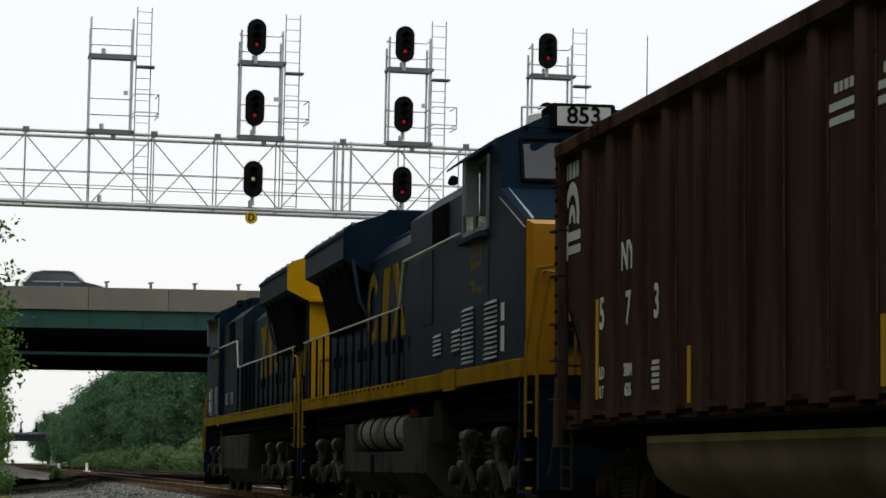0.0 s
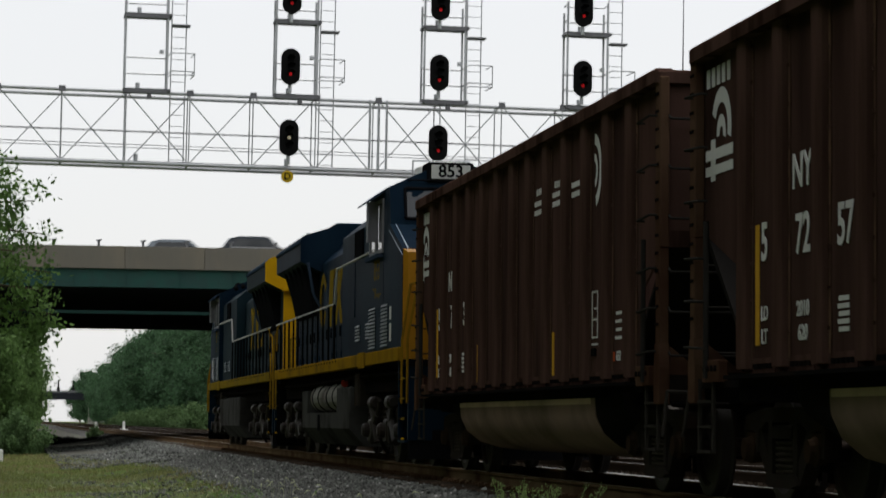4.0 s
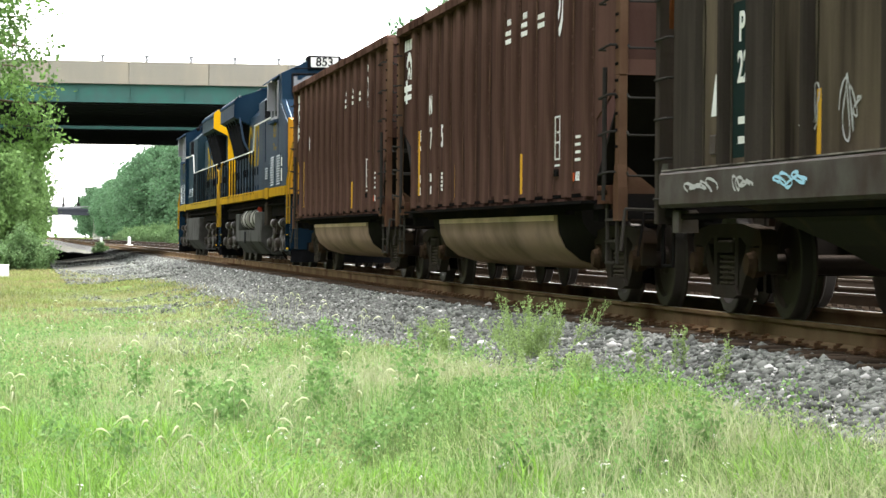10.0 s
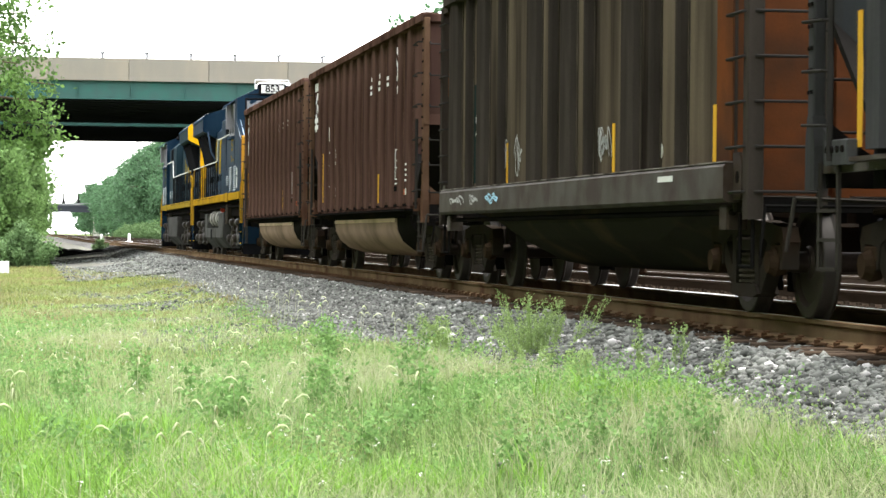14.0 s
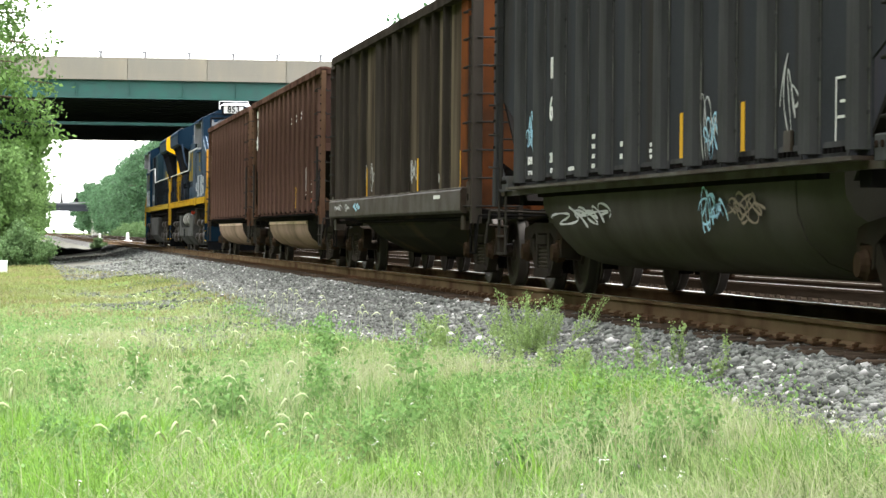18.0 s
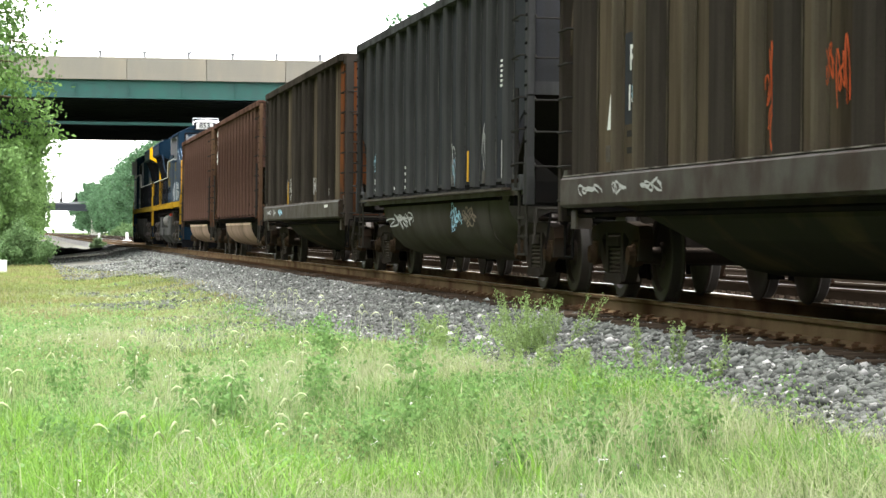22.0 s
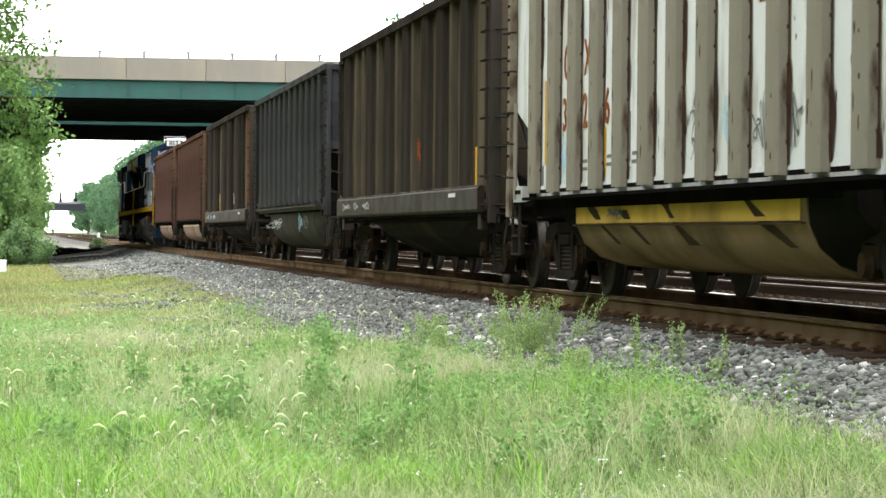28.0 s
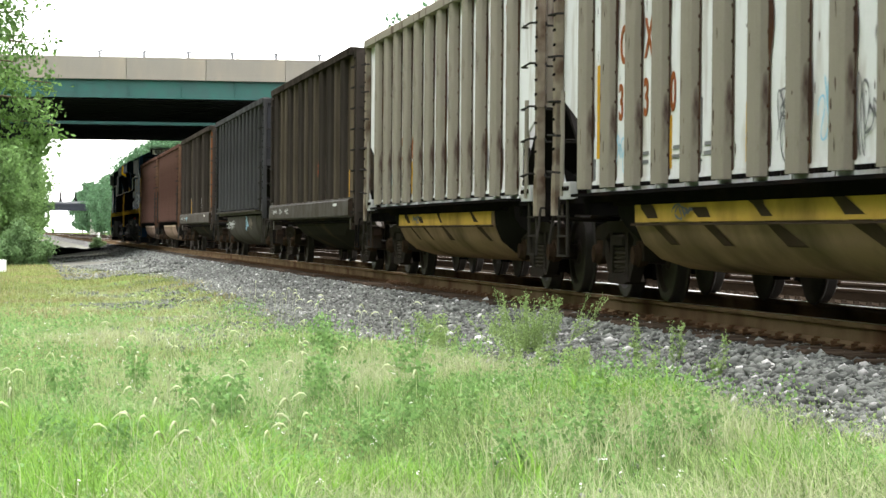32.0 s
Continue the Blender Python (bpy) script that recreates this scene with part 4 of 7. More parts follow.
        for s in (-1, 1):
            x = s * W
            lo, hi = min(x, x + s * 0.09), max(x, x + s * 0.09)
            part("corner_post", Mesh().box(lo, hi, y - 0.085, y + 0.085, cut - 0.05, z_top, 0.012), post_m, car)
            part("lower_post", Mesh().box(lo, hi, y - 0.07, y + 0.07, zs + 0.3, cut - 0.05, 0.01), look_of.get("low", post_m), car)
            part("post_foot", Mesh().prism([(y - 0.11, zs - 0.2), (y + 0.11, zs - 0.2), (y + 0.11, zs + 0.12), (y + 0.07, zs + 0.34), (y - 0.07, zs + 0.34), (y - 0.11, zs + 0.12)], "x", lo - 0.004 * (s < 0), hi + 0.004 * (s > 0)), look_of.get("low", post_m), car)
            part("post_wing", Mesh().prism([(y - e * 0.1, zs - 0.02), (y - e * 0.36, zs - 0.02), (y - e * 0.36, zs + 0.05), (y - e * 0.12, zs + 0.26)], "x", x, x + s * 0.03), pad_m, car)
            part("post_gusset", Mesh().prism([(x - s * 0.02, zs - 0.15), (x - s * 0.75, zs - 0.15), (x - s * 0.3, zs + 0.1), (x - s * 0.02, zs + 0.32)], "y", y - 0.03, y + 0.03), tan_rust if pad_m is tan_rust else shade_dark, car)
            jp = part("jacking_pad", Mesh().box(lo, hi, min(y - e * 0.34, y - e * 0.85), max(y - e * 0.34, y - e * 0.85), zs - 0.03, zs + 0.15, 0.01), pad_m, car)
            for q in range(4):
                part("pad_bolt", Mesh().lathe([(x + s * 0.09, 0.025), (x + s * 0.105, 0.025)], "x", 8, (0, y - e * (0.42 + q * 0.12), zs + 0.08)), under_steel, jp)
            studs = Mesh()
            for q in range(14):
                zz = zs + 0.5 + q * 0.16
                studs.box(x + s * 0.09 - 0.012, x + s * 0.09 + 0.012, y - 0.05, y - 0.022, zz, zz + 0.028).box(x + s * 0.09 - 0.012, x + s * 0.09 + 0.012, y + 0.022, y + 0.05, zz, zz + 0.028)
            tagged(part("post_bolts", studs, under_steel, car), kind="stuff")
            part("ladder_stile", Mesh().rod((x + s * 0.1, y - e * 0.5, zs), (x + s * 0.1, y - e * 0.5, cut + 0.05), 0.024, 6), grab_steel if pad_m is not chalk_grey else white_rib, car)
            for z in (zs + 0.27, zs + 0.66, zs + 1.02, zs + 1.5, zs + 1.95, zs + 2.4):
                grab(car, (x + s * 0.09, y - e * 0.02, z), (x + s * 0.09, y - e * 0.5, z - 0.02), (s * 0.07, 0, 0.0), 0.012)
                if z < z_top - 0.2:
                    grab(car, (x, y + e * 0.06, z), (x - s * 0.75, y + e * 0.06, z), (0, e * 0.08, -0.04), 0.012)
            st = part("sill_step", Mesh().box(x + s * 0.05 - 0.012, x + s * 0.05 + 0.012, y - e * 0.12 - 0.025, y - e * 0.12 + 0.025, 0.42, zs), step_steel, car)
            part("step_stile", Mesh().box(x + s * 0.05 - 0.012, x + s * 0.05 + 0.012, y - e * 0.56 - 0.025, y - e * 0.56 + 0.025, 0.42, zs), step_steel, st)
            for z in (0.43, 0.64, 0.85):
                part("rung", Mesh().box(x + s * 0.05 - 0.025, x + s * 0.05 + 0.025, min(y - e * 0.12, y - e * 0.56), max(y - e * 0.12, y - e * 0.56), z - 0.012, z + 0.012), step_steel, st)
        part("uncoupling_lever", Mesh().pipe([(-W - 0.1, e * (half - 0.35), 0.55), (-W - 0.05, e * (half - 0.4), 0.95), (-0.4, e * (half - 0.35), 0.92), (0, e * (half - 0.2), 0.98)], 0.016, 6), step_steel, car)
        part("air_pipe", Mesh().pipe([(-0.9, y - e * 1.3, 0.9), (-1.15, y - e * 0.6, 0.84), (-0.6, y + e * 0.1, 0.82), (-0.45, e * (half - 0.5), 0.8)], 0.025, 6), under_steel, car)
        bogie(car, e * (half - 2.1))
    # belly
    yt = look_of["tub_y"]
    zt = zs - 0.06
    rings = []
    prof = [(-1.0, 1.0), (-1.0, 0.9), (-0.99, 0.75), (-0.93, 0.58), (-0.8, 0.44), (-0.6, 0.36), (-0.3, 0.32)]
    prof = [(x, z) for x, z in prof] + [(-x, z) for x, z in reversed(prof)]
    for y, k, up in ((-yt, 0.99, 0.01), (-yt + 0.12, 1, 0), (yt - 0.12, 1, 0), (yt, 0.99, 0.01)):
        rings.append([(x * (W - 0.02) * k, y, zt - (1.0 - z) * (zt - 0.3) / 0.68 * (1 - up)) for x, z in prof])
    tm = Mesh().loft(rings)
    tm.smooth = True
    part("tub", tm, tub_m, car, look_of["tub_label"])
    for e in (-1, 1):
        # belly ends default to the painted shade colour
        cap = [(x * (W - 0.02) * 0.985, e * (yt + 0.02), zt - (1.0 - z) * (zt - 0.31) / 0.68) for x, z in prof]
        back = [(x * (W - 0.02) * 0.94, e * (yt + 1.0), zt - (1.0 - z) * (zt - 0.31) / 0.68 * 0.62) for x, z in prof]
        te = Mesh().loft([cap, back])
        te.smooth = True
        part("tub_end", te, look_of.get("tub_end", shade_dark), car, "belly end, painted shade-dark except on the black car")
    if look_of.get("band"):
        for sx in (-1, 1):
            part("belly_band", Mesh().box(sx * (W - 0.017) - 0.003, sx * (W - 0.017) + 0.003, -yt + 0.1, yt - 0.1, look_of.get("band_z", 0.86), 0.99), look_of["band"], car, look_of.get("band_label", "cream painted upper band of the belly"))
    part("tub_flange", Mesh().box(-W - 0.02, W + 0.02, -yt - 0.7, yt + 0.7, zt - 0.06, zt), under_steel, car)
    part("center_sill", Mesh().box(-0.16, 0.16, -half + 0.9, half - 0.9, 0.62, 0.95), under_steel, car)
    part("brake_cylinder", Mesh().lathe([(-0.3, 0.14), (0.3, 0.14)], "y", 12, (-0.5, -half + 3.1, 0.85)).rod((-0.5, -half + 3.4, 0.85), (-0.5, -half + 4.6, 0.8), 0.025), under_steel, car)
    car["half"], car["bay"], car["yt"] = half, bay, yt
    return car


def sill_car(center, half, look_of, seed, z_top=3.8):
    """A coal gondola with a deep side sill, alternate broad and narrow side posts and a trough belly."""
    r = random.Random(seed)
    car = thing("coal_car", look_of["label"], "freight car", pose(TRACK_X[0], center, 0), "cars of the coal train")
    hb = half - 1.42
    he = half - 0.93
    zs = 1.24
    for s in (-1, 1):
        sp = part("side_sheet", Mesh().box(min(s * W, s * (W - 0.02)), max(s * W, s * (W - 0.02)), -hb, hb, zs, z_top), look_of["body"], car)
        part("side_sill", Mesh().prism([(s * (W - 0.05), 0.94), (s * (W + 0.11), 0.94), (s * (W + 0.14), 0.97), (s * (W + 0.14), 1.23), (s * (W + 0.11), 1.26), (s * (W - 0.05), 1.26)], "y", -hb - 0.1, hb + 0.1), sill_steel, car, "worn bare steel side sill")
        # thin pale strip paints the sill's bright top line
        part("sill_ledge", Mesh().box(min(s * W, s * (W + 0.125)), max(s * W, s * (W + 0.125)), -hb - 0.09, hb + 0.09, 1.263, 1.275), ledge_highlight, car, "pale strip painted as the highlight on the sill's top")
        part("top_chord", Mesh().box(s * (W + 0.03) - 0.1, s * (W + 0.03) + 0.1, -hb - 0.02, hb + 0.02, z_top - 0.04, z_top + 0.1, 0.02), look_of["rib"], car)
        wide = rib_mesh(zs, z_top - 0.04, 0.52, look_of["rib"], 0.1)
        thin = rib_mesh(zs, z_top - 0.04, 0.12, look_of.get("thin", look_of["rib"]), 0.1)
        for y, broad in look_of["ribs_at"]:
            part("rib", wide if broad else thin, None, sp, at=pose(s * W, y, 0, 0, 0, -90 if s > 0 else 90))
            if s < 0:
                # tan lines beside the posts are painted edge highlights
                edge_streaks(sp, y, 0.31 if broad else 0.11, zs, z_top - 0.05, seed * 40 + int(y * 10), rib_edge_light, 0.006, 0.04)
        part("air_pipe", Mesh().rod((s * (W + 0.02), -hb, 0.86), (s * (W + 0.02), hb, 0.86), 0.028, 6), under_steel, car)
        for e in (-1, 1):
            part("jacking_pad", Mesh().box(s * W - 0.06, s * W + 0.12, e * (hb - 0.2) - 0.13, e * (hb - 0.2) + 0.13, 0.72, 0.92, 0.02), sill_steel, car)
            part("end_panel", Mesh().box(min(s * W, s * (W + 0.04)), max(s * W, s * (W + 0.04)), e * hb - (0.5 if e > 0 else 0), e * hb + (0 if e > 0 else 0.5), zs, z_top), look_of["end"] if e < 0 else look_of["rib"], car)
    for e in (-1, 1):
        y = e * hb
        part("end_sheet", Mesh().box(-W, W, y - 0.02, y + 0.02, 1.0, z_top), look_of["end"], car, "rust coloured end wall")
        part("end_chord", Mesh().box(-W - 0.1, W + 0.1, y - 0.07, y + 0.07, z_top - 0.05, z_top + 0.09, 0.02), look_of["rib"], car)
        part("end_platform", Mesh().box(-W, W, min(y, e * he), max(y, e * he), 0.86, 0.98), under_steel, car)
        for x in (-0.5, 0.5):
            part("end_post", Mesh().box(x - 0.06, x + 0.06, min(y, y + e * 0.12), max(y, y + e * 0.12), 0.98, z_top), look_of["end"], car)
        coupler(car, e * half, e)
        hose(car, e * half, e)
        for s in (-1, 1):
            x = s * W
            part("corner_post", Mesh().box(x - 0.07, x + 0.07, e * he - 0.07, e * he + 0.07, 0.8, z_top - 0.02, 0.01), look_of["post"], car)
            part("end_diagonal", Mesh().prism([(y, z_top), (y, z_top - 0.22), (e * he, z_top - 1.4), (e * he, z_top - 1.15)], "x", x - s * 0.02, x - s * 0.08), look_of["end"], car)
            part("top_strut", Mesh().box(x - 0.06, x + 0.06, min(y, e * he), max(y, e * he), z_top - 0.1, z_top + 0.05), look_of["rib"], car)
            for k in range(8):
                z = 1.02 + k * 0.36
                grab(car, (x + s * 0.02, e * he, z), (x + s * 0.02, e * (he - 0.5), z), (s * 0.07, 0, 0), 0.013)
                if k < 7:
                    grab(car, (x, e * he, z), (x - s * 0.55, e * he, z), (0, e * 0.08, 0), 0.013)
            part("end_stile", Mesh().box(x - s * 0.58 - 0.03, x - s * 0.58 + 0.03, e * he - 0.03, e * he + 0.09, 0.86, z_top - 0.3), look_of["post"], car)
            part("sill_lug", Mesh().prism([(e * (hb + 0.1), 0.96), (e * (hb + 0.32), 0.96), (e * (hb + 0.36), 1.05), (e * (hb + 0.36), 1.26), (e * (hb + 0.3), 1.34), (e * (hb + 0.1), 1.34)], "x", x, x + s * 0.06), sill_steel, car)
            part("lug_hole", Mesh().lathe([(x + s * 0.05, 0.05), (x + s * 0.066, 0.05)], "x", 10, (0, e * (hb + 0.24), 1.14)), under_steel, car)
            part("ladder_stile", Mesh().box(x - 0.025, x + 0.025, e * (he - 0.5) - 0.025, e * (he - 0.5) + 0.025, 0.86, z_top - 0.3), look_of["post"], car)
            part("sill_step", Mesh().pipe([(x, e * he, 0.85), (x, e * he, 0.42), (x, e * (he - 0.38), 0.42), (x, e * (he - 0.38), 0.85)], 0.016, 6), under_steel, car)
        part("uncoupling_lever", Mesh().pipe([(-W - 0.1, e * (half - 0.35), 0.5), (-W - 0.05, e * (half - 0.4), 0.9), (-0.4, e * (half - 0.35), 0.9), (0, e * (half - 0.2), 0.98)], 0.013, 6), under_steel, car)
        bogie(car, e * (half - 2.1))
    yt = half - 3.6
    rings = []
    prof = [(-1.0, 1.0), (-1.0, 0.8), (-0.85, 0.62), (-0.45, 0.36), (-0.2, 0.3), (0.2, 0.3), (0.45, 0.36), (0.85, 0.62), (1.0, 0.8), (1.0, 1.0)]
    for y, up in ((-yt - 0.6, 0.75), (-yt + 1.6, 0.0), (yt - 1.6, 0.0), (yt + 0.6, 0.75)):
        rings.append([(x * (W - 0.1), y, 1.0 - (1.0 - z) * (1 - up)) for x, z in prof])
    part("trough", Mesh().loft(rings), look_of["tub"], car, "dark steel trough belly")
    part("center_sill", Mesh().box(-0.16, 0.16, -half + 0.9, half - 0.9, 0.62, 0.95), under_steel, car)
    car["half"], car["bay"], car["yt"] = half, hb, yt
    return car


def tape(car, y, z, h=0.75):
    part("reflector_tape", Mesh().box(-W - 0.008, -W, y - 0.05, y + 0.05, z, z + h), reflector, car, "yellow reflector strip")


def load_box(car, y, z, material=None):
    m = Mesh()
    for a, b, c, d in ((-0.13, 0.13, 0, 0.018), (-0.13, 0.13, 0.46, 0.478), (-0.13, -0.115, 0, 0.478), (0.115, 0.13, 0, 0.478), (-0.08, 0.08, 0.18, 0.2), (-0.08, 0.02, 0.29, 0.31), (-0.13, 0.13, -0.07, -0.05)):
        m.box(-W - 0.008, -W, y + a, y + b, z + c, z + d)
    tagged(part("data_panel", m, material or white_mark, car), "outlined data panel", kind="stuff")


BROWN = dict(low=tan_rust, rib_c=0.1, rib_d=0.075, rivet=brown_rib, over=0.62, rib_y=6.06, tub_y=4.12, zs=1.04, body=brown_paint, rib=brown_rib, tub=beige_paint, sill=under_steel, label="brown ribbed steel bathtub coal car with white markings", tub_label="beige painted rounded belly", post=tan_rust, band=cream_band, pad=tan_rust, wear=brown_wear, end=brown_paint)
BLACK = dict(rivet=black_rib, over=0.9, rib_y=6.25, tub_y=4.55, zs=1.2, tub_end=olive_steel, body=black_paint, rib=black_rib, tub=olive_steel, sill=sill_steel, label="black ribbed steel bathtub coal car with graffiti", tub_label="olive grey steel rounded belly", post=black_rib, ribs=12, wear=black_wear, end=black_paint)
grimy_post = mat("rust_stained_white_paint", (0.2, 0.17, 0.13), 0.6, var=0.3, scale=3, second=(0.07, 0.045, 0.03), amount=0.45, sharp=0.12, second_scale=3)
WHITE = dict(rib_c=0.18, over=0.5, rib_y=5.86, tub_y=4.12, zs=1.06, gusset=white_paint, cut=2.12, rivet=rust_stain, body=white_paint, rib=white_rib, tub=khaki_tub, band=yellow_tub, band_z=0.775, band_label="faded yellow upper band of the belly", streaks=True, end=white_rib, sill=under_steel, label="grimy white bathtub coal car with a yellow and black striped belly", tub_label="grimy khaki rounded belly", post=grimy_post, pad=chalk_grey, ribs=12, rib_w=0.36)
UMBER = dict(ribs_at=((6.65, 1), (5.55, 0), (4.55, 1), (3.2, 0), (1.2, 1), (0.1, 0), (-0.7, 1), (-1.75, 0), (-3.6, 1), (-4.6, 0), (-5.6, 0)), body=umber_paint, rib=umber_rib, tub=dark_tub, end=rust_panel, post=umber_rib, label="weathered dark brown coal gondola with a deep steel sill")
OCHRE = dict(ribs_at=((6.5, 1), (5.16, 0), (4.25, 0), (3.6, 1), (2.4, 0), (1.35, 1), (0.25, 0), (-0.55, 1), (-1.4, 0), (-2.5, 1), (-3.85, 1), (-4.9, 0), (-5.9, 1)), thin=rib_edge_light, body=ochre_paint, rib=umber_rib, tub=dark_tub, end=umber_paint, post=umber_rib, label="weathered ochre and black coal gondola with a deep steel sill")


def arc_strip(m, y, z, r, w, a0, a1, n=12, flat=0.9):
    """A curved flat band on the side sheet."""
    ring = [(math.cos(a0 + (a1 - a0) * k / n), math.sin(a0 + (a1 - a0) * k / n)) for k in range(n + 1)]
    vs = [(-W - 0.006, y - flat * q * c, z + q * s) for c, s in ring for q in (r, r + w)]
    return m.add(vs, [(2 * k, 2 * k + 1, 2 * k + 3, 2 * k + 2) for k in range(n)])


def flat_bar(m, y0, y1, z0, z1, out=0.006):
    return m.box(-W - out, -W, y0, y1, z0, z1)


def brown_marks(car, seed):
    # curved rail emblem in the end bay, as plain white shapes
    part("emblem", arc_strip(Mesh(), 6.95, 3.12, 0.22, 0.13, -0.3, 2.7), white_mark, car, "white curved band")
    part("emblem", arc_strip(Mesh(), 6.95, 3.08, 0.06, 0.1, -0.3, 3.3), white_mark, car, "white curved band")
    part("emblem", flat_bar(Mesh(), 6.6, 7.45, 2.88, 2.97), white_mark, car)
    part("emblem", flat_bar(Mesh(), 6.6, 7.45, 2.75, 2.83), white_mark, car)
    part("emblem", flat_bar(Mesh(), 7.15, 7.28, 2.7, 3.05), white_mark, car)
    for k in range(5):
        part("name_bar", flat_bar(Mesh(), 6.68 + k * 0.16, 6.78 + k * 0.16, 3.5, 3.66), white_mark, car)
    # stripes that run into a curve near the other end
    for k in range(3):
        y = -1.45 - k * 1.01
        part("emblem", flat_bar(Mesh(), y - 0.34, y + 0.34, 3.0 + 0.02 * k, 3.055 + 0.02 * k), white_mark, car, "white stripe")
        part("emblem", flat_bar(Mesh(), y - 0.34, y + 0.34, 3.1 + 0.02 * k, 3.155 + 0.02 * k), white_mark, car, "white stripe")
    for y in (-1.42, -2.43):
        for k in range(4):
            part("name_bar", flat_bar(Mesh(), y - 0.2 + k * 0.11, y - 0.13 + k * 0.11, 3.22, 3.29), white_mark, car)
    part("emblem", arc_strip(Mesh(), -4.25, 3.22, 0.27, 0.11, -1.3, 1.5, 12, 0.9), white_mark, car, "white curved band")
    part("emblem", arc_strip(Mesh(), -4.25, 3.22, 0.1, 0.08, -1.3, 1.5, 10, 0.9), white_mark, car, "white curved band")
    text_on_side(car, "NY", 0.37, white_mark, 4.66, 2.55)
    for k, ch in enumerate(("5", "7", "3") if seed == 1 else ("5", "72", "57")):
        text_on_side(car, ch, 0.42, white_mark, 5.66 - k * 1.02, 2.07, wide=0.9)
    for y, a, b in ((5.66, "LD", "LT"), (4.64, "2004" if seed == 1 else "2010", "626" if seed == 1 else "620")):
        text_on_side(car, a, 0.16, white_mark, y, 1.52)
        text_on_side(car, b, 0.16, white_mark, y, 1.34)
    bars_on_side(car, "stencilled_data", white_mark, 3.67, 1.54, 5, 0.26, 0.035, 0.055)
    tape(car, 5.86, 1.28, 0.95)
    for y in (2.56, 0.22, -2.2):
        tape(car, y, 1.18, 0.47)
    load_box(car, -4.3, 1.52)
    part("card_holder", Mesh().box(-W - 0.03, -W, -4.38, -4.22, 1.34, 1.42, 0.008), under_steel, car)
    bars_on_side(car, "stencilled_data", white_mark, -5.36, 1.72, 4, 0.26, 0.03, 0.08)
    part("red_stencil", flat_bar(Mesh(), -5.2, -5.08, 1.27, 1.36), chalk_red, car)
    text_on_side(car, "652", 0.13, white_mark, -5.38, 1.315)


def black_marks(car):
    text_on_side(car, "IFI", 0.32, white_mark, 4.5, 2.48)
    text_on_side(car, "6", 0.36, white_mark, 4.6, 2.03)
    for k, t in enumerate(("204", "50")):
        text_on_side(car, t, 0.15, white_mark, 4.55, 1.5 - 0.17 * k)
    text_on_side(car, "LD LMT", 0.12, white_mark, 5.72, 1.5)
    text_on_side(car, "LT WT", 0.12, white_mark, 5.72, 1.34)
    text_on_side(car, "NEW", 0.13, white_mark, 3.5, 1.33)
    bars_on_side(car, "stencilled_data", white_mark, 2.43, 1.64, 4, 0.14, 0.045, 0.1)
    bars_on_side(car, "stencilled_data", white_mark, 1.17, 1.52, 2, 0.1, 0.05, 0.12)
    bars_on_side(car, "stencilled_data", white_mark, -0.1, 1.48, 3, 0.2, 0.035, 0.055)
    scrawl(car, chalk_blue, 5.7, 1.52, 0.5, 0.55, 3)
    scrawl(car, chalk_blue, 5.66, 1.6, 0.4, 0.4, 14)
    scrawl(car, chalk_grey, -2.2, 1.26, 0.55, 0.62, 5)
    scrawl(car, chalk_blue, -2.25, 1.3, 0.5, 0.4, 6)
    scrawl(car, chalk_grey, -4.6, 1.35, 0.5, 0.7, 8)
    scrawl(car, chalk_grey, 3.1, 0.74, 2.3, 0.22, 9, 0.0)
    scrawl(car, chalk_grey, 2.5, 0.78, 1.4, 0.2, 10, 0.0)
    scrawl(car, chalk_blue, -2.3, 0.68, 0.7, 0.4, 11, 0.002)
    scrawl(car, chalk_blue, -2.2, 0.74, 0.6, 0.3, 15, 0.002)
    scrawl(car, chalk_tan, -3.3, 0.76, 0.95, 0.26, 12, 0.0)
    scrawl(car, chalk_tan, -3.2, 0.76, 0.9, 0.26, 13, 0.002)
    tape(car, 6.74, 1.29, 0.95)
    for y in (2.12, -1.2, -3.2):
        tape(car, y, 1.27, 0.47)
    load_box(car, -5.78, 1.32)
    bars_on_side(car, "stencilled_data", white_mark, -5.6, 2.75, 6, 0.16, 0.03, 0.06)
    bars_on_side(car, "stencilled_data", red_mark, 6.5, 1.75, 6, 0.1, 0.04, 0.07)
    part("card_holder", Mesh().box(-W - 0.03, -W, -4.62, -4.42, 1.3, 1.46, 0.01), sill_steel, car)


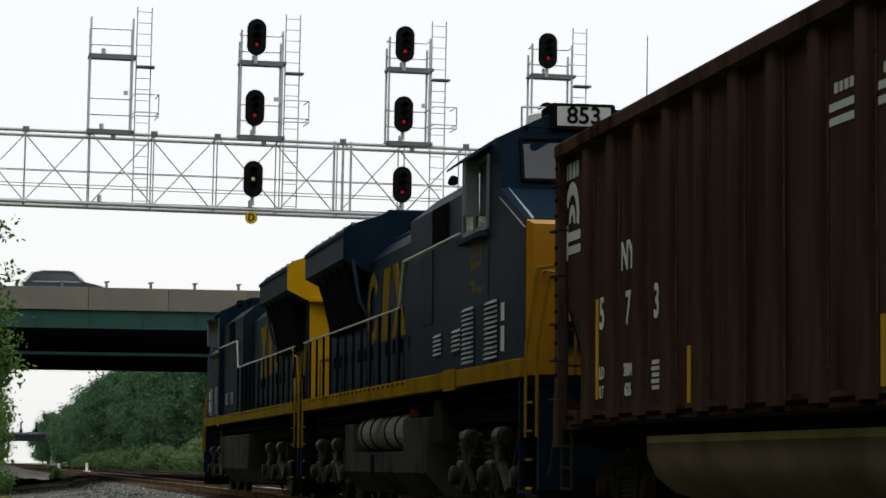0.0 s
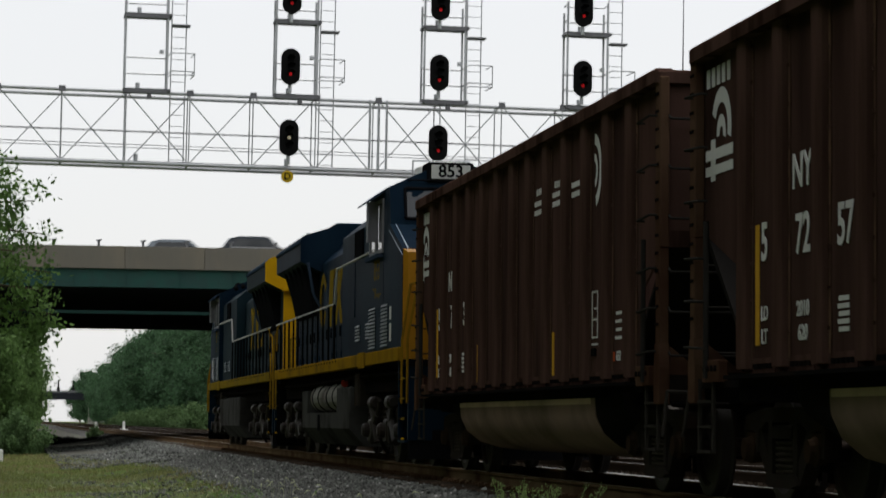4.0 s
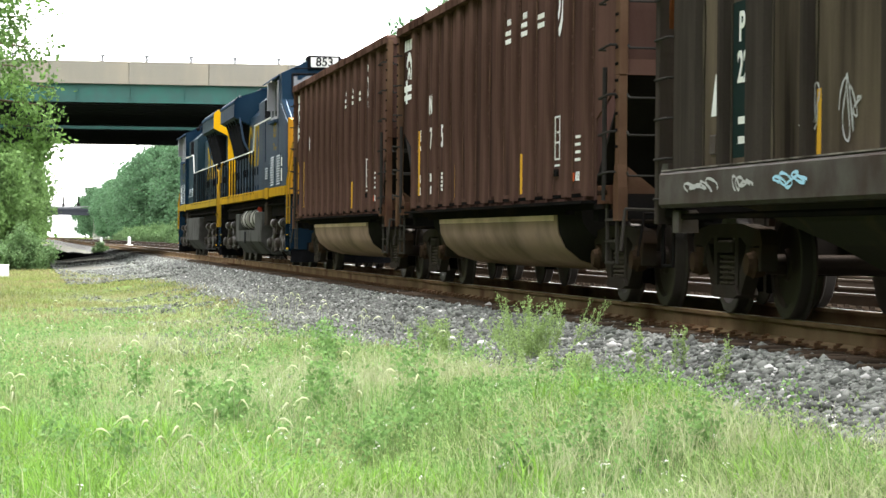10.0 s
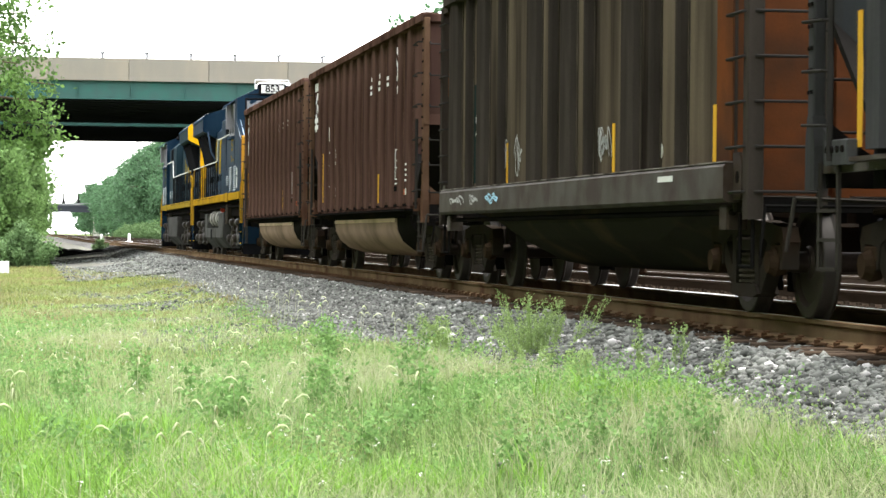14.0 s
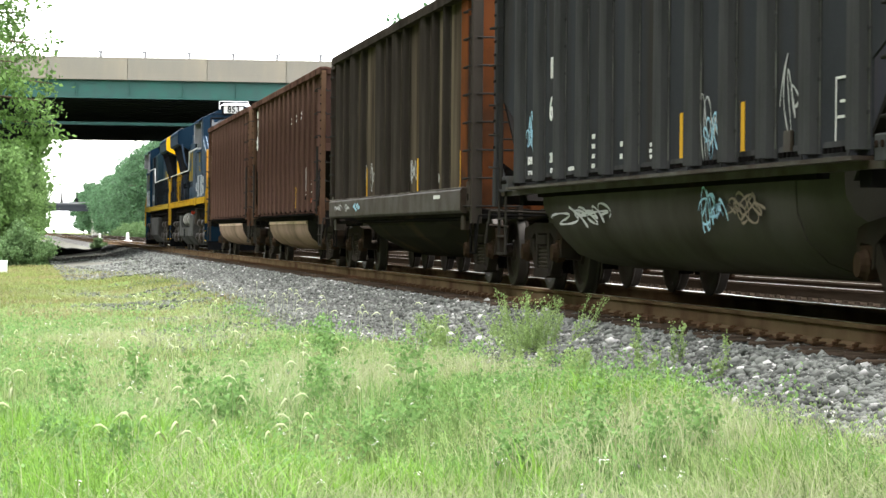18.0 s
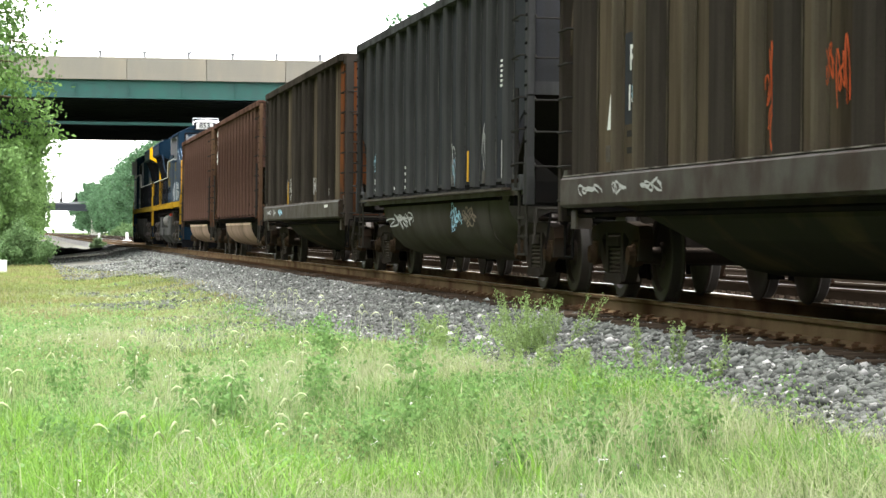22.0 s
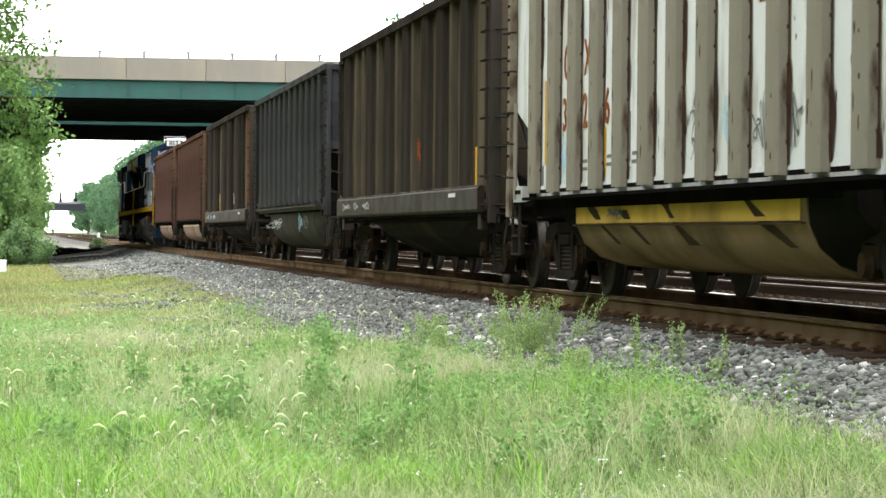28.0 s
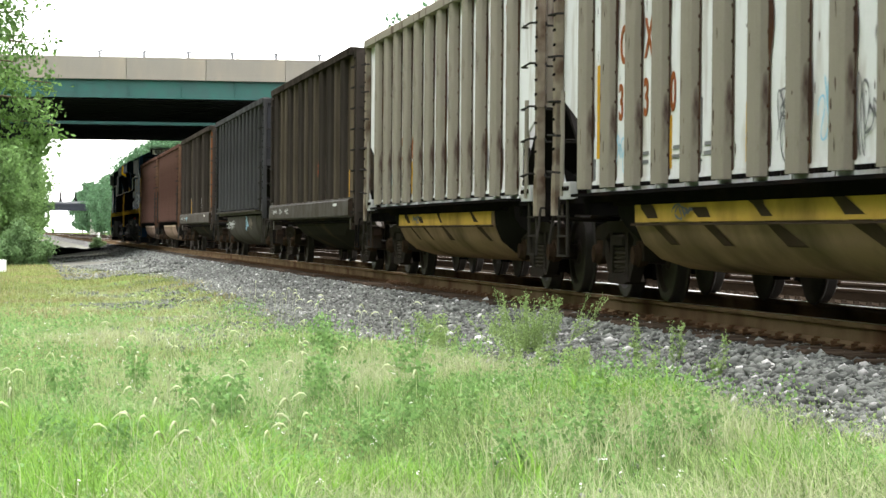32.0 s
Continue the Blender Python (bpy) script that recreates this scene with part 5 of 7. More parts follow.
def sill_marks(car, words, colour, seed, second):
    """Lettering, reflectors and sprayed marks of a deep-silled car; second picks the worn, red-sprayed car."""
    hb = car["bay"]
    for k, (t, y, z, size) in enumerate(words):
        text_on_side(car, t, size, white_mark, y, z)
    ty = 5.61 if second else 5.96
    part("warning_mark", Mesh().prism([(ty - 0.14, 1.7), (ty + 0.14, 1.7), (ty, 2.05)], "x", -W - 0.006, -W), white_mark, car, "white triangle mark")
    for z in (1.6, 1.44):
        bars_on_side(car, "stencilled_data", white_mark if not second else grab_steel, 4.72 if second else 5.08, z, 1, 0.42, 0.06)
    part("card_holder", Mesh().box(-W - 0.03, -W, ty - 0.1, ty + 0.1, 1.38, 1.54, 0.01), sill_steel, car)
    for y in ((2.57, -0.35, -3.2, -6.5) if second else (3.05, 0.12, -2.75, -6.6)):
        tape(car, y, 1.29, 0.48)
    if second:
        part("number_patch", flat_bar(Mesh(), 4.42, 5.0, 1.72, 2.6, 0.004), black_paint, car, "black painted patch under the number")
        for y, z, h in ((-0.05, 1.48, 0.7), (-1.85, 1.5, 0.62), (-1.5, 1.75, 0.3), (-0.15, 1.3, 0.4)):
            scrawl(car, colour, y, z, 0.26, h, seed + int(z * 10))
        bars_on_side(car, "stencilled_data", white_mark, -4.7, 1.94, 3, 0.1, 0.06, 0.11)
        bars_on_side(car, "stencilled_data", white_mark, 4.55, 1.98, 3, 0.1, 0.08, 0.14)
        scrawl(car, chalk_blue, 4.55, 1.75, 0.2, 0.4, seed + 4)
        part("route_card", flat_bar(Mesh(), -6.15, -5.95, 1.55, 1.8), chalk_grey, car, "grey route card")
    else:
        part("number_patch", flat_bar(Mesh(), 4.82, 5.42, 1.33, 2.6, 0.004), green_patch, car, "dark green painted patch under the number")
        part("round_mark", Mesh().lathe([(-W - 0.006, 0.075), (-W, 0.075)], "x", 14, (0, 4.86, 1.66)), white_mark, car)
        part("round_mark", Mesh().lathe([(-W - 0.006, 0.07), (-W, 0.07)], "x", 14, (0, -4.7, 1.44)), white_mark, car)
        for k, (y, z, w, h) in enumerate(((3.28, 1.37, 0.4, 0.46), (2.28, 1.36, 0.4, 0.5), (3.2, 1.5, 0.3, 0.35), (-2.4, 1.38, 0.45, 0.4), (-2.3, 1.42, 0.4, 0.34))):
            scrawl(car, chalk_grey, y, z, w, h, seed + k)
    for y, w, k in ((5.9, 0.9, 9), (4.6, 0.5, 10), (3.3, 0.8, 11)):
        scrawl(car, chalk_blue if k == 11 and not second else chalk_grey, y, 1.05, w, 0.12, seed + k, 0.15)
    bars_on_side(car, "stencilled_data", white_mark, -5.4, 1.14, 1, 0.6, 0.05, 0.09, 0.145)
    part("route_card_holder", Mesh().box(-W - 0.03, -W, -5.5, -5.28, 1.4, 1.54, 0.01), sill_steel, car)


def white_marks(car, digits, mark):
    bay = car["bay"]
    for k, ch in enumerate(digits[0]):
        text_on_side(car, ch, 0.52, brown_mark, 4.46 - k * 1.03, 2.47, wide=0.85)
    for k, ch in enumerate(digits[1]):
        text_on_side(car, ch, 0.49, brown_mark, 4.56 - k * 1.03, 1.92, wide=0.85)
    tape(car, 5.58, 1.42, 0.94)
    for y in (2.6, 0.05, -2.5, -5.35):
        tape(car, y, 1.25, 0.48)
    scrawl(car, chalk_blue, 4.5, 1.2, 0.4, 0.55, mark)
    for j, (y, z, w, h) in enumerate(((-1.1, 1.2, 0.45, 0.42), (-1.15, 1.55, 0.42, 0.36), (-1.05, 1.4, 0.4, 0.5), (-3.0, 1.2, 0.45, 0.6))):
        scrawl(car, mat_grey_mark, y, z, w, h, mark + 1 + j)
    scrawl(car, chalk_blue, -2.1, 1.3, 0.4, 0.52, mark + 8)
    scrawl(car, mat_grey_mark, -3.9, 1.3, 0.4, 0.5, mark + 9)
    for y, z in ((3.55, 1.4), (2.4, 1.42), (-4.35, 1.6), (1.3, 1.42), (-4.35, 1.4)):
        bars_on_side(car, "stencilled_data", mat_grey_mark, y, z, 2, 0.24, 0.035, 0.08)
    for k in range(3):
        y = -3.05 - k * 1.06
        part("brown_lettering", Mesh().prism([(y - 0.22, 2.7), (y - 0.06, 2.7), (y + 0.14, 3.4), (y - 0.02, 3.4)], "x", -W - 0.006, -W), brown_mark, car)
        part("brown_lettering", flat_bar(Mesh(), y - 0.22, y + 0.12, 2.5 - 0.04 * k, 2.62 - 0.04 * k), brown_mark, car)
    load_box(car, 1.62, 1.36, mat_grey_mark)
    part("data_panel", Mesh().box(-W - 0.007, -W, 5.7, 5.82, 1.2, 1.42), mat_grey_mark, car)
    bars_on_side(car, "stencilled_data", mat_grey_mark, -1.1, 2.9, 4, 0.3, 0.03, 0.06)
    # slanted dark stripes on the belly
    yt = car["yt"]
    prof = [(1.0, 0.97), (1.0, 0.9), (0.99, 0.75), (0.93, 0.58), (0.8, 0.44)]
    for k in range(4):
        st = Mesh()
        y = (3.4, 0.1, -2.4, 1.9)[k] + 0.25 * math.sin(k * 3.1 + mark)
        wob = 0.06 * math.sin(k * 2.3 + mark)
        vs = []
        top = 1 if k == 3 else 0
        for j, (xa, za) in enumerate(prof):
            if j < top:
                continue
            ya = y - (0.97 - za) * 2.3 + wob * j
            a = -(W - 0.02) * xa - 0.014
            half = (0.2 if mark > 60 else 0.13) + 0.07 * math.sin(j * 1.9 + k * 2.0)
            vs += [(a, ya + half, za), (a, ya - half, za)]
        st.add(vs, [(2 * j, 2 * j + 1, 2 * j + 3, 2 * j + 2) for j in range(len(vs) // 2 - 1)])
        part("belly_stripe", st, dark_stripe, car, "dark slanted warning stripe")
    part("belly_line", Mesh().box(-W - 0.004, -W + 0.03, -yt, yt, 0.745, 0.765), dark_stripe, car)
    scrawl(car, mat_grey_mark, 2.1, 0.8, 0.6, 0.14, mark + 20, 0.012)


chalk_tan = mat("tan_spray_paint", (0.16, 0.13, 0.1), 0.6, var=0.2, scale=8)
red_mark = mat("red_stencil_paint", (0.25, 0.05, 0.04), 0.6, var=0.2, scale=8)
green_patch = mat("dark_green_patch_paint", (0.012, 0.02, 0.018), 0.5, var=0.2, scale=4)
mat_grey_mark = mat("grey_stencil_paint", (0.16, 0.16, 0.16), 0.6, var=0.15, scale=8)
dark_stripe = mat("worn_dark_stripe_paint", (0.05, 0.035, 0.025), 0.7, var=0.4, scale=4)


# ---------------------------------------------------------------- locomotives
def six_wheel_truck(parent, y):
    b = part("truck", Mesh().box(-1.0, 1.0, -1.95, 1.95, 0.72, 0.88, 0.03), under_steel, parent, at=pose(0, y, 0))
    for s in (-1, 1):
        x0, x1 = (s * 1.05, s * 1.2) if s > 0 else (s * 1.2, s * 1.05)
        m = Mesh().prism([(-2.5, 0.55), (-2.45, 0.8), (-1.6, 0.98), (-0.6, 0.9), (0, 1.02), (0.6, 0.9), (1.6, 0.98), (2.45, 0.8), (2.5, 0.55), (2.2, 0.5), (1.5, 0.72), (0.4, 0.72), (0.3, 0.5), (-0.3, 0.5), (-0.4, 0.72), (-1.5, 0.72), (-2.2, 0.5)], "x", x0, x1)
        part("truck_frame", m, truck_steel, b)
        for e in (-1.0, 1.0):
            part("damper", Mesh().rod((s * 1.3, e * 1.4, 0.36), (s * 1.3, e * 0.75, 0.8), 0.075, 8).rod((s * 1.3, e * 0.75, 0.8), (s * 1.3, e * 0.5, 1.02), 0.04, 6), truck_light, b)
            part("brake_rod", Mesh().rod((s * 1.28, e * 1.85, 1.05), (s * 1.28, e * 1.3, 0.45), 0.035, 6), truck_light, b)
            part("brake_hanger", Mesh().pipe([(s * 1.3, e * 0.95, 0.9), (s * 1.34, e * 0.95, 0.62), (s * 1.3, e * 0.8, 0.34)], 0.05, 6), truck_light, b)
            part("brake_cylinder", Mesh().lathe([(-0.2, 0.1), (-0.16, 0.11), (0.16, 0.11), (0.2, 0.07)], "y", 12, (s * 1.32, e * 1.0, 0.98)), truck_light, b)
            part("sand_pipe", Mesh().pipe([(s * 1.15, e * 2.4, 1.2), (s * 1.1, e * 2.5, 0.5), (s * 0.9, e * 2.42, 0.14)], 0.03, 6), under_steel, b)
        for e in (-1.88, 0.0, 1.88):
            part("journal_box", Mesh().box(s * 1.2 - 0.1, s * 1.2 + 0.1, e - 0.22, e + 0.22, 0.36, 0.72, 0.04).lathe([(-0.12, 0.12), (0.1, 0.12), (0.14, 0.08)], "x", 12, (s * 1.28, e, 0.53)), truck_light, b)
            part("spring", Mesh().lathe([(0.7, 0.09), (0.74, 0.12), (0.78, 0.09), (0.82, 0.12), (0.86, 0.09), (0.9, 0.12), (0.94, 0.09)], "z", 10, (s * 1.15, e + 0.36, 0)), truck_steel, b)
            part("spring", Mesh().lathe([(0.7, 0.09), (0.74, 0.12), (0.78, 0.09), (0.82, 0.12), (0.86, 0.09), (0.9, 0.12), (0.94, 0.09)], "z", 10, (s * 1.15, e - 0.36, 0)), truck_steel, b)
    for e in (-1.88, 0.0, 1.88):
        w = part("wheelset", big_wheel_mesh, None, b, at=pose(0, e, 0.53))
        turning.append((w, 0.53))


truck_light = mat("dusty_truck_steel", (0.019, 0.0165, 0.014), 0.6, var=0.4, scale=5, second=(0.025, 0.018, 0.013), amount=0.4, spec=0.1)


def rail_line(parent, x, y0, y1, z0, z1, n, material, top_material=None):
    """Walkway handrail: stanchions and a top tube."""
    for k in range(n):
        y = y0 + (y1 - y0) * k / (n - 1)
        part("stanchion", Mesh().rod((x, y, z0), (x, y, z1), 0.02, 6), material, parent)
    part("handrail", Mesh().rod((x, y0, z1), (x, y1, z1), 0.017, 6), top_material or material, parent)


def locomotive(center, turned, label, number, side_paint, rear_yellow, tank_y):
    """A six-axle diesel: cab and nose towards +y of its own axes, radiator wings at the other end."""
    t = thing("locomotive", label, "locomotive", pose(TRACK_X[0], center, 0, 0, 0, 180 if turned else 0), "locomotives of the coal train")
    hl, cw, hw, aw, ww = 10.68, 1.42, 1.05, 1.3, 1.5
    sill_paint = sill_yellow if not rear_yellow else dull_yellow

    def slab(s, x, y0, y1, z0, z1, out=0.02):
        """A plate that stands proud of a side face."""
        return Mesh().box(min(s * x, s * (x + out)), max(s * x, s * (x + out)), y0, y1, z0, z1)

    part("underframe", Mesh().box(-1.22, 1.22, -9.9, 9.6, 1.16, 1.58), under_steel, t)
    # long hood with its doors
    hood = [(-hw, 1.6), (-hw, 3.86), (-0.8, 4.12), (0.8, 4.12), (hw, 3.86), (hw, 1.6)]
    part("long_hood", Mesh().prism(hood, "y", -9.2, 1.3), side_paint, t)
    part("hood_roof", Mesh().box(-0.72, 0.72, -4.2, 1.3, 4.12, 4.24, 0.04), side_paint, t)
    part("exhaust_stack", Mesh().box(-0.4, 0.4, -1.6, -0.5, 4.2, 4.5, 0.04), black_metal, t)
    wing = [(0.0, 4.66), (0.78, 4.66), (ww - 0.1, 4.46), (ww, 4.36), (ww, 3.92), (hw + 0.05, 3.72), (0.0, 3.72)]
    wy0, wy1 = -9.3, -4.3
    for s in (-1, 1):
        k = 0
        y = -8.9
        while y < 0.4:
            d = part("hood_door", slab(s, hw, y, y + 0.68, 1.72, 3.45 if y > wy1 else 2.75, 0.022), side_paint, t)
            part("door_handle", slab(s, hw + 0.022, y + 0.58, y + 0.62, 2.3, 2.5, 0.025), black_metal, d)
            part("door_hinge", slab(s, hw + 0.022, y + 0.02, y + 0.06, 1.9, 2.02, 0.02), side_paint, d)
            y += 0.74
        # overhanging radiator with its sloped screens and braces
        part("radiator_wing", Mesh().prism([(s * a, b) for a, b in wing], "y", wy0 + 0.06, wy1), side_paint, t)
        part("wing_end", Mesh().prism([(s * a, b) for a, b in wing], "y", wy0, wy0 + 0.06), loco_yellow if rear_yellow else side_paint, t)
        part("wing_lip", slab(s, ww, wy0 + 0.1, wy1 - 0.05, 4.28, 4.34, 0.03), nose_trim, t)
        part("radiator_screen", Mesh().prism([(s * hw, 2.85), (s * (hw + 0.1), 2.88), (s * (hw + 0.3), 3.76), (s * hw, 3.76)], "y", wy0 + 0.9, wy1 - 0.5), black_metal, t, "black radiator intake screen")
        for j in range(5):
            yb = wy0 + 1.0 + (wy1 - wy0 - 1.6) * j / 4
            part("wing_brace", Mesh().rod((s * (ww - 0.08), yb, 3.93), (s * (hw + 0.05), yb, 2.95), 0.03, 6), black_metal, t)
        part("screen_rail", Mesh().pipe([(s * (ww - 0.15), wy1 + 0.03, 3.9), (s * (hw + 0.18), wy1 + 0.03, 3.25), (s * (hw + 0.04), wy1 + 0.03, 3.0)], 0.03, 6), nose_trim, t)
        for j in range(6):
            part("roof_lug", Mesh().box(s * (ww - 0.16) - 0.03, s * (ww - 0.16) + 0.03, wy0 + 0.4 + j * 0.9, wy0 + 0.5 + j * 0.9, 4.44, 4.5), galv_dark, t)
    part("radiator_roof", Mesh().box(-0.78, 0.78, wy0 + 0.05, wy1, 4.64, 4.72, 0.03), side_paint, t)
    end_paint = loco_yellow if rear_yellow else side_paint
    part("rear_wall", Mesh().prism([(-hw - 0.01, 1.6), (-hw - 0.01, 3.72), (hw + 0.01, 3.72), (hw + 0.01, 1.6)], "y", -9.26, -9.2), end_paint, t, "yellow rear wall" if rear_yellow else "")
    part("rear_shelf", Mesh().box(-hw - 0.05, hw + 0.05, -9.42, -9.26, 3.7, 3.78, 0.01).box(-0.8, -0.74, -9.45, -9.26, 3.55, 3.72), end_paint, t)
    if rear_yellow:
        part("rear_digits", letters("35", 0.34, black_metal), None, t, at=pose(-0.5, -9.268, 3.3, 90))
        for z in (2.0, 2.35, 2.7, 3.05):
            part("end_grab", Mesh().pipe([(-0.9, -9.26, z), (-0.9, -9.34, z), (-0.55, -9.34, z), (-0.55, -9.26, z)], 0.014, 5), loco_yellow, t)
    # equipment cab with its intake box, between the hood and the driver's cab
    part("auxiliary_cab", Mesh().prism([(-aw, 1.6), (-aw, 4.0), (-0.95, 4.3), (0.95, 4.3), (aw, 4.0), (aw, 1.6)], "y", 1.2, 5.86), side_paint, t)
    # driver's cab and short nose with flush sides
    cab = [(-cw, 1.6), (-cw, 4.36), (-0.66, 4.72), (0.66, 4.72), (cw, 4.36), (cw, 1.6)]
    part("cab", Mesh().prism(cab, "y", 5.86, 7.9), blue_paint, t)
    front = [(-cw, 3.72), (-cw, 4.36), (-0.66, 4.72), (0.66, 4.72), (cw, 4.36), (cw, 3.72)]
    part("cab_front", Mesh().loft([[(x, 7.9, z) for x, z in front], [(x * 0.985, 8.2 if z < 4 else 8.02 if z < 4.5 else 7.96, z) for x, z in front]]), blue_paint, t)
    part("roof_unit", Mesh().lathe([(4.7, 0.55), (4.8, 0.54), (4.88, 0.4), (4.9, 0.1)], "z", 20, (0.25, 6.6, 0)), white_paint_plain, t, "white rounded roof air conditioner")
    part("roof_rail", Mesh().pipe([(-0.2, 6.1, 4.72), (-0.2, 6.1, 4.98), (0.75, 6.1, 4.98), (0.75, 6.1, 4.72)], 0.015, 5), galv, t)
    part("nose", Mesh().loft([[(-cw, 7.85, 1.6), (-cw, 7.85, 3.76), (cw, 7.85, 3.76), (cw, 7.85, 1.6)], [(-cw, 8.2, 1.6), (-cw, 8.2, 3.76), (cw, 8.2, 3.76), (cw, 8.2, 1.6)],
                              [(-cw + 0.02, 9.5, 1.6), (-cw + 0.02, 9.5, 3.3), (cw - 0.02, 9.5, 3.3), (cw - 0.02, 9.5, 1.6)]]), blue_paint, t)
    part("nose_front", Mesh().loft([[(-cw + 0.03, 9.5, 1.62), (-cw + 0.03, 9.5, 3.29), (cw - 0.03, 9.5, 3.29), (cw - 0.03, 9.5, 1.62)],
                                    [(-cw + 0.1, 9.56, 1.62), (-cw + 0.1, 9.56, 3.24), (cw - 0.1, 9.56, 3.24), (cw - 0.1, 9.56, 1.62)]]), nose_yellow, t, "yellow nose front")
    part("nose_door", Mesh().box(0.1, 0.78, 9.56, 9.58, 1.75, 3.1, 0.01), nose_yellow, t)
    part("nose_grab", Mesh().pipe([(1.2, 9.56, 2.72), (1.2, 9.64, 2.72), (0.2, 9.64, 2.72), (0.2, 9.56, 2.72)], 0.018, 5), nose_yellow, t)
    for s in (-1, 1):
        part("nose_edge", Mesh().loft([[(s * (cw + 0.004), 8.16, 3.66), (s * (cw - 0.1), 8.16, 3.78), (s * (cw - 0.1), 8.16, 3.7)], [(s * (cw - 0.012), 9.5, 3.2), (s * (cw - 0.11), 9.5, 3.32), (s * (cw - 0.11), 9.5, 3.24)]]), worn_edge, t, "pale worn nose edge")
        part("ditch_light", Mesh().lathe([(9.6, 0.1), (9.7, 0.1)], "y", 12, (s * 0.85, 0, 2.05)).box(s * 0.85 - 0.14, s * 0.85 + 0.14, 9.55, 9.62, 1.92, 2.2, 0.02), black_metal, t)
        a, c = (0.1, 1.16) if s > 0 else (-1.16, -0.1)
        z0, z1 = 3.86, 4.34
        wf = part("windshield", Mesh().loft([[(a, 8.12, z0), (c, 8.12, z0), (c, 8.04, z1 - (0.06 if s > 0 else 0)), (a, 8.04, z1 - (0.06 if s < 0 else 0))],
                                             [(a, 8.19, z0), (c, 8.19, z0), (c, 8.06, z1 - (0.06 if s > 0 else 0)), (a, 8.06, z1 - (0.06 if s < 0 else 0))]]), glass, t)
        part("window_gasket", Mesh().pipe([(a, 8.19, z0), (c, 8.19, z0), (c, 8.05, z1), (a, 8.05, z1), (a, 8.19, z0)], 0.026, 5), black_metal, wf)
        part("wiper", Mesh().pipe([((a + c) / 2 + s * 0.1, 8.25, 3.78), ((a + c) / 2, 8.26, 3.84), ((a + c) / 2 - s * 0.45, 8.24, 3.9)], 0.016, 5), black_metal, wf)
        part("brow_grab", Mesh().pipe([(s * 1.1, 8.0, 4.47), (s * 1.08, 8.1, 4.47), (s * 0.25, 8.08, 4.47), (s * 0.25, 7.98, 4.47)], 0.014, 5), black_metal, t)
        for y0, y1 in ((6.05, 6.68), (6.85, 7.5)):
            wnd = part("side_window", slab(s, cw, y0, y1, 3.42, 4.16, 0.012), glass, t)
            fr = Mesh()
            for b in ((y0 - 0.06, y0, 3.36, 4.22), (y1, y1 + 0.06, 3.36, 4.22), (y0, y1, 3.36, 3.42), (y0, y1, 4.16, 4.22)):
                fr.box(min(s * cw, s * (cw + 0.03)), max(s * cw, s * (cw + 0.03)), *b)
            part("window_frame", fr, galv_dark, wnd)
        part("sun_visor", Mesh().prism([(s * cw, 4.36), (s * (cw + 0.22), 4.2), (s * (cw + 0.22), 4.17), (s * cw, 4.32)], "y", 5.95, 7.6), nose_trim, t)
        part("wind_deflector", Mesh().box(min(s * (cw + 0.02), s * (cw + 0.2)), max(s * (cw + 0.02), s * (cw + 0.2)), 6.98, 7.01, 3.55, 4.2).box(min(s * (cw + 0.17), s * (cw + 0.2)), max(s * (cw + 0.17), s * (cw + 0.2)), 6.9, 7.06, 3.55, 4.2), galv_dark, t, "grey framed wind deflector")
        part("arm_rest", slab(s, cw, 6.0, 7.5, 3.28, 3.34, 0.1), nose_trim, t)
        ob = part("cab_number", letters(number, 0.46, dull_yellow), None, t)
        ob.matrix_basis = Matrix.Translation((s * (cw + 0.004), 6.78, 3.1)) @ pose(0, 0, 0, 90, 0, 90 * s)
        part("emblem", Mesh().prism([(6.2, 2.84), (6.75, 2.82), (6.7, 2.74), (7.35, 2.72), (6.95, 2.62), (6.98, 2.68), (6.5, 2.66), (6.55, 2.76)], "x", s * cw, s * (cw + 0.006)), dull_yellow, t, "yellow bolt shaped emblem")
        part("cab_door_panel", slab(s, cw, 5.95, 7.55, 2.5, 3.24, 0.006), side_paint, t)
        part("intake_box", slab(s, aw, 3.15, 4.2, 3.5, 3.98, 0.035), black_metal, t, "black framed intake grille")
        part("horn", Mesh().lathe([(2.6, 0.04), (2.85, 0.07)], "y", 10, (s * 1.0, 0.0, 4.42)), black_metal, t)
        part("horn", Mesh().lathe([(4.4, 0.04), (4.7, 0.075)], "y", 10, (s * 1.05, 0.0, 4.46)), black_metal, t)
        part("number_plate_bar", slab(s, hw, 1.9, 2.02, 4.14, 4.2, 0.01), white_mark, t)
        # louvres
        for y0, w, n, lz, dz, x in ((5.98, 0.66, 12, 1.86, 0.057, cw), (7.42, 0.66, 12, 1.86, 0.057, cw), (3.25, 0.5, 5, 2.07, 0.058, aw), (4.62, 0.5, 5, 2.07, 0.058, aw)):
            lv = part("louvre_panel", slab(s, x, y0 - 0.04, y0 + w + 0.04, lz - 0.05, lz + n * dz + 0.02, 0.006), side_paint, t)
            for j in range(n):
                part("louvre", Mesh().prism([(s * (x + 0.006), lz + j * dz), (s * (x + 0.04), lz + j * dz - 0.006), (s * (x + 0.006), lz + j * dz + 0.034)], "y", y0, y0 + w), louvre_paint, lv)
        for z0, z1 in ((1.92, 2.2), (2.26, 2.46)):
            part("placard", slab(s, cw, 8.3, 8.48, z0, z1, 0.006), white_mark, t, "white placard")
        part("hatch", slab(s, aw, 2.35, 3.05, 2.5, 3.5, 0.012), side_paint, t)
        # broad yellow emblem on the hood as plain shapes
        ex = hw + 0.026
        band = []
